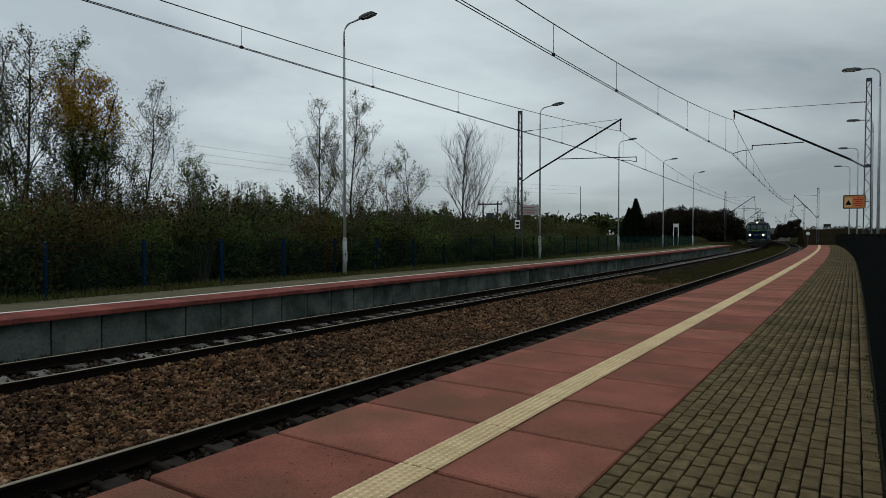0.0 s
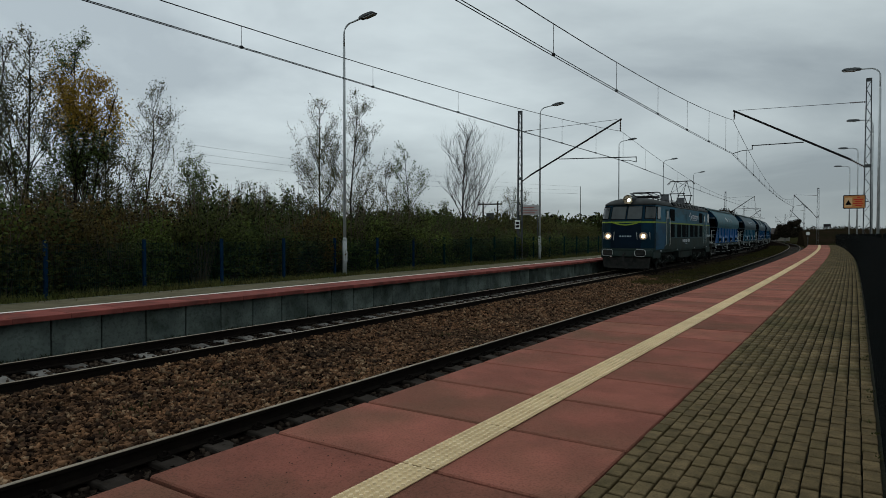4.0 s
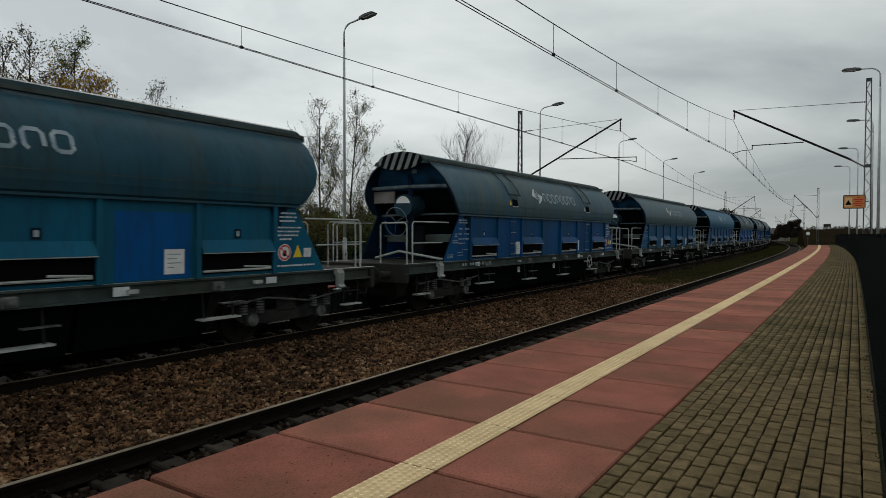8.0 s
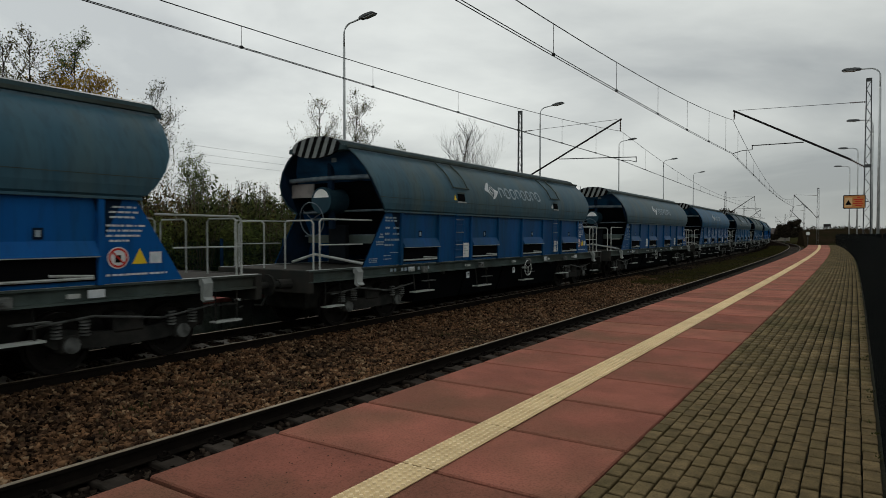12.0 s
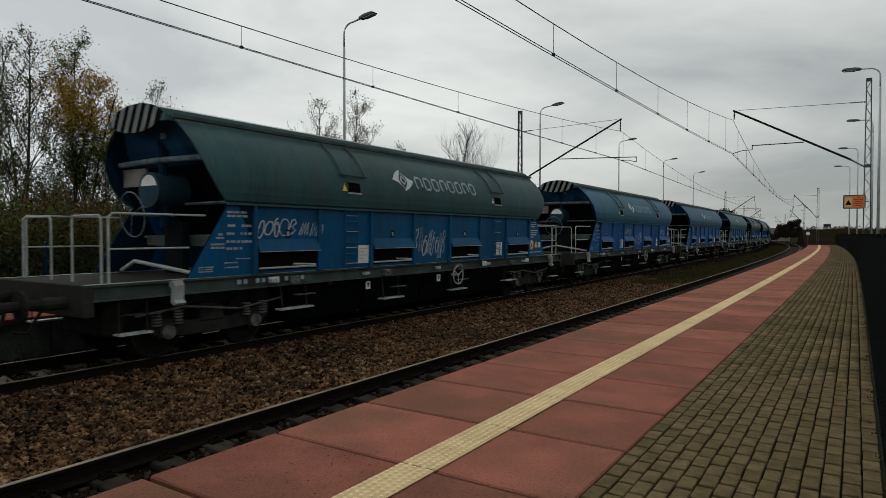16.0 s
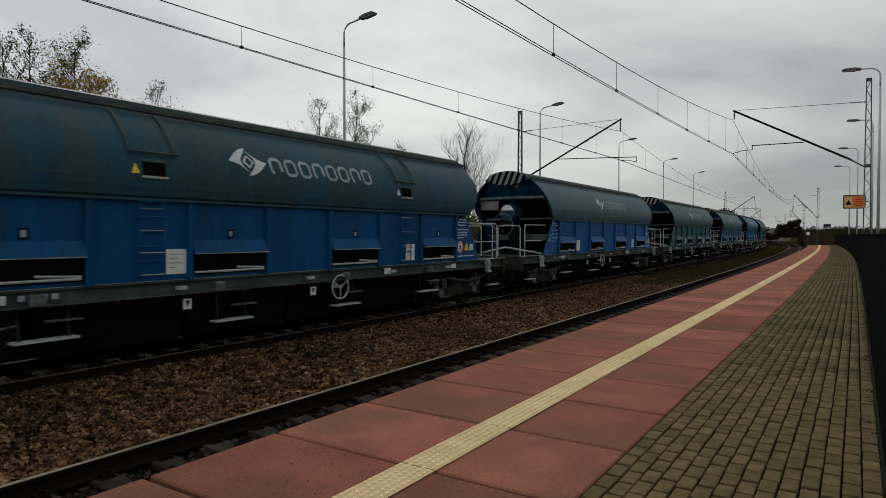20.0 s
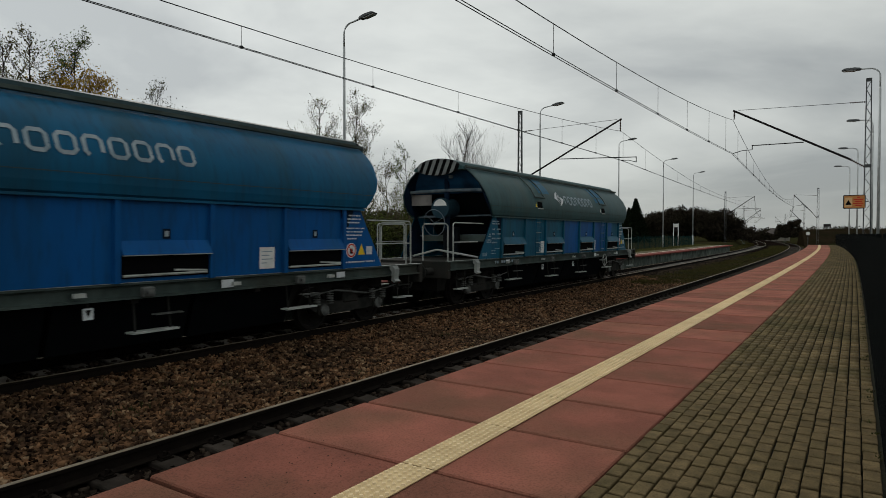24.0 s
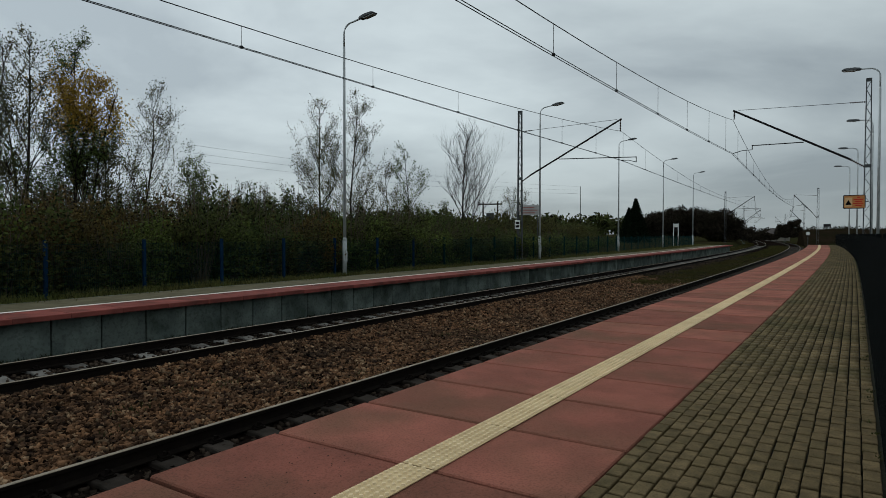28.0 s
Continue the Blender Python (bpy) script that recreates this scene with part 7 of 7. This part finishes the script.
            for k in range(20):
                bm.faces.new((va[0][k], va[0][(k + 1) % 20], va[1][(k + 1) % 20], va[1][k]))
            hl = part("headlight", bm, RIM if d < 0 else LOCO_GREY, g)
            bm = bmesh.new()
            tube(bm, [(x * 0.98, d * (E - 0.02), 1.955), (x * 0.98, d * (E + 0.035), 1.955)], 0.072, 16)
            part("bulb", bm, HEADLIGHT if d < 0 else GLASS_DULL, hl)
            bm = bmesh.new()
            tube(bm, [(x * 0.66, d * (E + 0.05), 1.75), (x * 0.62, d * (E + 0.05), 2.2)], 0.014, 5)
            tube(bm, [(x * 1.30, d * (E - 0.15), 1.8), (x * 1.28, d * (E - 0.15), 2.2)], 0.014, 5)
            part("front_grab", bm, HAND_RAIL, g)
        bm = bmesh.new()
        tube(bm, [(0, d * (E - 1.5), 3.98), (0, d * (E - 0.36), 4.0)], 0.27, 16, cap=False)
        tube(bm, [(0, d * (E - 0.36), 4.0), (0, d * (E - 0.56), 4.0)], 0.245, 16, 0.15, cap=False)
        th = part("top_headlight", bm, LOCO_ROOF, g)
        bm = bmesh.new()
        tube(bm, [(0.03, d * (E - 0.54), 3.98), (0.03, d * (E - 0.46), 3.98)], 0.078, 14)
        part("bulb", bm, HEADLIGHT if d < 0 else GLASS_DULL, th)
        bm = bmesh.new()
        for k in range(5):
            box(bm, -0.33 + k * 0.14, -0.24 + k * 0.14, *sorted((d * (E + 0.005), d * (E + 0.014))), 1.92, 2.0)
        part("number_marking", bm, FADED, g)
        # buffer beam, buffers, plough
        bm = bmesh.new()
        box(bm, -1.4, 1.4, *sorted((d * (E - 0.05), d * (E - 0.5))), 0.82, 1.22, bevel=0.03)
        part("buffer_beam", bm, LOCO_GREY, g)
        for x in (-1, 1):
            bm = bmesh.new()
            prism(bm, [(d * (E - 0.25), 1.1), (d * (E - 0.25), 0.74), (d * (E - 1.75), 0.74), (d * (E - 2.1), 1.1)], *sorted((x * 1.40, x * 1.46)), "x")
            part("side_skirt", bm, LOCO_GREY, g)
        for x in (-0.9, 0.9):
            bm = bmesh.new()
            tube(bm, [(x, d * (E - 0.05), 1.05), (x, d * (E + 0.2), 1.05)], 0.12, 12)
            box(bm, x - 0.28, x + 0.28, *sorted((d * (E + 0.30), d * (E + 0.36))), 0.88, 1.22, bevel=0.05)
            tube(bm, [(x, d * (E + 0.18), 1.05), (x, d * (E + 0.32), 1.05)], 0.085, 12)
            bf = part("buffer", bm, GRIME, g)
            bm = bmesh.new()
            for dz in (0,):
                q = [(x - 0.29, 0.95), (x - 0.29, 1.15), (x - 0.2, 1.235), (x + 0.2, 1.235), (x + 0.29, 1.15), (x + 0.29, 0.95), (x + 0.2, 0.865), (x - 0.2, 0.865), (x - 0.29, 0.95)]
                tube(bm, [(a, d * (E + 0.34), b) for a, b in q], 0.016, 6)
            part("buffer_rim", bm, HAND_RAIL, bf, "pale worn rim")
        bm = bmesh.new()
        prism(bm, [(-1.35, 0.78), (1.35, 0.78), (1.25, 0.2), (0.15, 0.16), (-0.15, 0.16), (-1.25, 0.2)], *sorted((d * (E - 0.12), d * (E - 0.2))))
        part("snow_plough", bm, GRIME, g)
        bm = bmesh.new()
        tube(bm, [(0, d * (E + 0.1), 1.0), (0, d * (E + 0.45), 0.95), (0, d * (E + 0.5), 0.62)], 0.05, 6)
        tube(bm, [(0.4, d * (E), 1.0), (0.42, d * (E + 0.2), 0.6), (0.5, d * (E + 0.1), 0.5)], 0.028, 6)
        part("coupling", bm, GRIME, g)
        # cab doors and steps
        for x in (-1, 1):
            y = 5.99 if d > 0 else -5.54
            bm = bmesh.new()
            box(bm, *sorted((x * 1.48, x * 1.512)), y - 0.37, y + 0.37, 1.50, 3.52, bevel=0.01)
            door = part("cab_door", bm, LOCO_PANEL, g)
            bm = bmesh.new()
            box(bm, *sorted((x * 1.50, x * 1.520)), y - 0.22, y + 0.22, 2.95, 3.42, bevel=0.004)
            part("door_window", bm, CAB_GLASS, door)
            for e in (-0.45, 0.45):
                bm = bmesh.new()
                tube(bm, [(x * 1.5, y + e, 1.40), (x * 1.56, y + e, 1.46), (x * 1.56, y + e, 3.0), (x * 1.5, y + e, 3.05)], 0.016, 6)
                part("handrail", bm, HAND_RAIL, door)
            bm = bmesh.new()
            for z in (0.45, 0.8, 1.15):
                box(bm, *sorted((x * 1.30, x * 1.50)), y - 0.3, y + 0.3, z - 0.02, z + 0.02)
            box(bm, *sorted((x * 1.40, x * 1.44)), y - 0.3, y - 0.27, 0.43, 1.3)
            box(bm, *sorted((x * 1.40, x * 1.44)), y + 0.27, y + 0.3, 0.43, 1.3)
            part("door_ladder", bm, GRIME, g)
    # side louvres and engine-room windows
    for x in (-1, 1):
        for y, wide in ((-4.78, 1.10), (-3.0, 1.12), (-1.58, 1.12), (-0.27, 0.62), (0.90, 1.16), (2.36, 1.12), (4.16, 1.06)):
            bm = bmesh.new()
            box(bm, *sorted((x * 1.49, x * 1.509)), y, y + wide, 1.89, 2.68, bevel=0.004)
            lv = part("louvre_panel", bm, LOUVRE, g)
            for k in range(7):
                bm = bmesh.new()
                z = 2.05 + k * 0.08
                prism(bm, [(x * 1.506, z), (x * 1.512, z + 0.004), (x * 1.506, z + 0.03)], y + 0.03, y + wide - 0.03)
                part("slat", bm, LOUVRE, lv)
        for y in (-4.8, 4.14):
            bm = bmesh.new()
            box(bm, *sorted((x * 1.47, x * 1.507)), y, y + 1.12, 2.88, 3.58, bevel=0.004)
            part("engine_room_window", bm, LOUVRE, g)
        for i in range(9):
            y = -3.7 + i * 0.86
            bm = bmesh.new()
            prism(bm, [(x * 1.40, 3.74), (x * 1.47, 3.76), (x * 1.33, 4.03), (x * 1.26, 4.01)], y, y + 0.74)
            fr = part("roof_grille", bm, LOUVRE, g)
            bm = bmesh.new()
            prism(bm, [(x * 1.40, 3.73), (x * 1.50, 3.75), (x * 1.36, 4.06), (x * 1.26, 4.07)], y + 0.73, y + 0.86)
            for q in range(5):
                f = (q + 0.5) / 5
                xx, z = 1.47 - 0.14 * f, 3.76 + 0.27 * f
                box(bm, *sorted((x * xx, x * (xx + 0.018))), y, y + 0.74, z, z + 0.010)
            for z, xx in ((3.735, 1.462), (4.01, 1.322)):
                box(bm, *sorted((x * xx, x * (xx + 0.03))), y, y + 0.74, z, z + 0.035)
            part("grille_frame", bm, GRILLE, fr)
        bm = bmesh.new()
        box(bm, *sorted((x * 1.50, x * 1.508)), -0.35, 0.3, 2.92, 3.40)
        part("access_panel", bm, LOCO_TEAL, g)
        # markings
        for k in range(17):
            y = -1.36 + k * 0.13
            if k in (2, 5, 7, 11):
                continue
            bm = bmesh.new()
            box(bm, *sorted((x * 1.502, x * 1.506)), y, y + 0.092, *((1.57, 1.77) if k != 15 else (1.65, 1.69)))
            part("number_marking", bm, MARK, g)
        for k in range(4):
            bm = bmesh.new()
            box(bm, *sorted((x * 1.502, x * 1.506)), -0.5 + k * 0.14, -0.40 + k * 0.14, 1.44, 1.51)
            part("number_marking", bm, FADED, g)
        for k in range(7):
            bm = bmesh.new()
            y = 7.2 + k * 0.15
            box(bm, *sorted((x * 1.504, x * 1.508)), y, y + 0.10, 1.89, 2.04)
            part("number_marking", bm, MARK, g)
        for k in range(4):
            bm = bmesh.new()
            box(bm, *sorted((x * 1.504, x * 1.508)), 6.52, 7.1 - (k > 1) * 0.2, 1.99 - k * 0.065, 2.03 - k * 0.065)
            part("text_bar", bm, FADED, g)
        y = 1.66
        for k in range(8):
            small = k < 3
            wide, high, wt = (0.20, 0.23, 0.05) if small else (0.22, 0.20, 0.07)
            bm = bmesh.new()
            c = 0.05
            q = [(c, 0), (wide - c, 0), (wide, c), (wide, high - c), (wide - c, high), (c, high), (0, high - c), (0, c), (c, 0)]
            q = q if k % 3 else q[2:]
            prev = None
            for i, (qa, qb) in enumerate(q):
                p0, p1 = q[max(i - 1, 0)], q[min(i + 1, len(q) - 1)]
                ty, tz = p1[0] - p0[0], p1[1] - p0[1]
                ln = math.hypot(ty, tz) or 1
                cur = [bm.verts.new((x * (1.506 - 0.03 * (qb + 0.1)), y + qa - e * tz / ln * wt / 2, 3.13 + qb + e * ty / ln * wt / 2)) for e in (-1, 1)]
                if prev:
                    bm.faces.new((prev[0], cur[0], cur[1], prev[1]))
                prev = cur
            part("lettering_shape", bm, MARK, g, "white lettering drawn as plain shapes")
            y += 0.245 if small else 0.275
        for k in range(9):
            bm = bmesh.new()
            box(bm, *sorted((x * 1.497, x * 1.507)), 1.68 + k * 0.17, 1.76 + k * 0.17, 3.00, 3.06)
            part("lettering_bar", bm, MARK, g, "white lettering on the side")
        bm = bmesh.new()
        for flip in (1, -1):
            rows = [[bm.verts.new((x * 1.506, 1.03 + p[0] * flip, 3.265 + p[1] * flip)) for p in pair] for pair in BLADE]
            for a, b in zip(rows, rows[1:]):
                bm.faces.new((a[0], b[0], b[1], a[1]))
        part("emblem", bm, MARK, g, "white round emblem")
        # boxes under the frame
        bm = bmesh.new()
        box(bm, *sorted((x * 1.0, x * 1.40)), -1.5, 1.2, 0.55, 1.0, bevel=0.03)
        part("battery_box", bm, LOCO_CASE, g, "grey-green battery box under the frame")
        bm = bmesh.new()
        for y in (-1.9, 1.35, 1.9):
            box(bm, *sorted((x * 1.05, x * 1.42)), y - 0.2, y + 0.2, 0.62, 1.02, bevel=0.02)
        part("equipment_case", bm, LOCO_CASE, g)
        for y in (-7.2, -3.0, 2.4, 6.8):
            bm = bmesh.new()
            box(bm, *sorted((x * 1.50, x * 1.51)), y, y + 0.22, 1.10, 1.16)
            part("lift_mark", bm, MARK, g)
    # roof gear
    bm = bmesh.new()
    tube(bm, [(0.45, -1.75, 3.95), (0.45, -1.75, 4.60)], 0.26, 16)
    tube(bm, [(0.45, -1.75, 4.60), (0.45, -1.75, 4.64)], 0.29, 16)
    part("roof_vent", bm, LAMP_GREY, g)
    bm = bmesh.new()
    tube(bm, [(0.45, 3.0, 3.95), (0.45, 3.0, 4.60)], 0.26, 16)
    tube(bm, [(0.45, 3.0, 4.60), (0.45, 3.0, 4.64)], 0.29, 16)
    part("roof_vent", bm, LAMP_GREY, g)
    bm = bmesh.new()
    for x in (-0.95, 0.95):
        tube(bm, [(x, -6.6, 4.15), (x, 6.6, 4.15)], 0.022, 5)
        for k in range(12):
            tube(bm, [(x, -6.5 + k * 1.18, 4.05), (x, -6.5 + k * 1.18, 4.15)], 0.014, 4)
    tube(bm, [(0.35, -5.5, 4.36), (0.35, 5.5, 4.36)], 0.018, 5)
    part("roof_rail", bm, DARK_STEEL, g)
    for y, up in ((-4.5, 0), (5.2, 1)):
        bm = bmesh.new()
        for x in (-0.55, 0.55):
            tube(bm, [(x, y - 0.9, 4.34), (x, y + 0.9, 4.34)], 0.04, 6)
            for e in (-0.6, 0.6):
                insulator(bm, (x, y + e, 4.08), (x, y + e, 4.34), 0.07)
        for e in (-0.85, 0, 0.85):
            tube(bm, [(-0.55, y + e, 4.34), (0.55, y + e, 4.34)], 0.035, 6)
        pan = part("pantograph_base", bm, DARK_STEEL, g)
        bm = bmesh.new()
        knee, kz, hz = (1.35, 5.0, 5.93) if up else (1.55, 4.48, 4.56)
        for d in (-1, 1):
            for x in (-0.5, 0.5):
                tube(bm, [(x, y + d * 0.5, 4.36), (x * 0.9, y + d * knee, kz)], 0.035, 6)
                tube(bm, [(x * 0.9, y + d * knee, kz), (x * 0.8, y + d * 0.12, hz)], 0.02, 6)
            tube(bm, [(-0.55, y + d * knee, kz), (0.55, y + d * knee, kz)], 0.03, 6)
            tube(bm, [(-0.45, y + d * knee, kz), (0.4, y + d * 0.12, hz)], 0.014, 5)
        part("pantograph_arms", bm, DARK_STEEL, pan)
        bm = bmesh.new()
        for d in (-1, 1):
            tube(bm, [(-0.95, y + d * 0.18, hz - 0.18), (-0.75, y + d * 0.18, hz + 0.06), (0.75, y + d * 0.18, hz + 0.06), (0.95, y + d * 0.18, hz - 0.18)], 0.022, 6)
        tube(bm, [(-0.4, y - 0.18, hz), (-0.4, y + 0.18, hz)], 0.018, 5)
        tube(bm, [(0.4, y - 0.18, hz), (0.4, y + 0.18, hz)], 0.018, 5)
        part("collector_head", bm, DARK_STEEL, pan)
    # bogies
    for d in (-1, 1):
        bm = bmesh.new()
        for x in (-1, 1):
            prism(bm, [(-2.5, 0.62), (-2.3, 0.90), (2.3, 0.90), (2.5, 0.62), (2.1, 0.50), (-2.1, 0.50)], *sorted((x * 1.02, x * 1.16)), axis="x")
            for y in (-1.75, 0, 1.75):
                box(bm, *sorted((x * 1.05, x * 1.32)), y - 0.2, y + 0.2, 0.42, 0.82, bevel=0.05)
                for e in (-0.38, 0.38):
                    for k in range(5):
                        tube(bm, [(x * 1.18, y + e, 0.45 + k * 0.07), (x * 1.18, y + e, 0.48 + k * 0.07)], 0.09, 8)
            box(bm, *sorted((x * 1.1, x * 1.25)), -1.2, -0.6, 0.30, 0.55, bevel=0.03)
            tube(bm, [(x * 1.25, -2.3, 0.95), (x * 1.25, 2.3, 0.95)], 0.03, 6)
        box(bm, -1.0, 1.0, -1.2, 1.2, 0.5, 0.95)
        b = part("bogie", bm, GRIME, g)
        b.location = (0, d * 5.15, 0)
        for y in (-1.75, 0, 1.75):
            bm = bmesh.new()
            tube(bm, [(1.31, y, 0.60), (1.38, y, 0.60)], 0.16, 12, 0.12)
            part("axle_box_cover", bm, LOCO_CASE, b)
            for e in (-0.5, 0.5):
                bm = bmesh.new()
                for k in range(6):
                    tube(bm, [(1.30, y + e, 0.40 + k * 0.07), (1.30, y + e, 0.43 + k * 0.07)], 0.085, 10)
                part("coil_spring", bm, LOCO_CASE, b)
        bm = bmesh.new()
        tube(bm, [(1.33, -2.2, 0.78), (1.33, -0.9, 0.42), (1.33, 0.9, 0.80), (1.33, 2.2, 0.45)], 0.022, 5)
        part("brake_rod", bm, SPRING, b)
        for y in (-1.75, 0, 1.75):
            w = link("wheelset", LOCO_WHEELS, WHEEL_STEEL, b)
            w.location = (0, y, 0.6)
    return g


LOCO_WHEELS = wheelset_mesh(0.6)
loco = locomotive()


# ---- movement of the train ----
def travel(t):
    """Metres the train has gone since the start."""
    slip = np.interp(t, [0, 3.5, 6, 7, 8, 9, 10, 11, 12, 13.5, 15, 16, 17, 18, 19, 20, 21, 24, 25, 28],
                     [0, 0, -0.12, -0.02, 0.09, 0.11, 0.16, 0.22, -0.38, -0.2, -0.08, 0.0, 0.09, 0.16, -0.06, 0.2, 0.02, -0.2, -0.25, -0.25])
    return 19.648 * t + 0.0008 * t * t + 0.00024 * t ** 3 + float(slip)


LOCO_START, WAGON_START = 122.48, 133.956 + HALF


def spin(w, y0, z0, s_start, radius):
    """Roll a wheelset while it passes the platform; the turn stays under a right angle from row to row."""
    times = [i / 30 for i in range(0, 841) if 2.0 < s_start - travel(i / 30) < 62]
    rows = [(0, Matrix.Translation((0, y0, z0)))]
    if not times:
        return
    d0 = travel(times[0])
    for t in times:
        rows.append((t, Matrix.Translation((0, y0, z0)) @ Matrix.Rotation((travel(t) - d0) / radius, 4, "X")))
    if times[-1] < 28:
        rows.append((28, rows[-1][1]))
    if rows[1][0] == 0:
        rows = rows[1:]
    walk(w, rows)


def motions():
    things = [(loco, LOCO_START, FAR_Z)] + [(w, WAGON_START + PITCH_L * k, FAR_Z) for k, w in enumerate(train)]
    for thing, s0, z in things:
        walk(thing, [(t, along(s0 - travel(t), FAR_C, z)) for t in [i * 0.4 for i in range(71)]])
        for b in thing.children:
            if b.name.split(".")[0] != "bogie":
                continue
            for w in b.children:
                if not w.name.startswith("wheelset"):
                    continue
                spin(w, w.location.y, w.location.z, s0 + b.location.y + w.location.y, w.location.z)


motions()
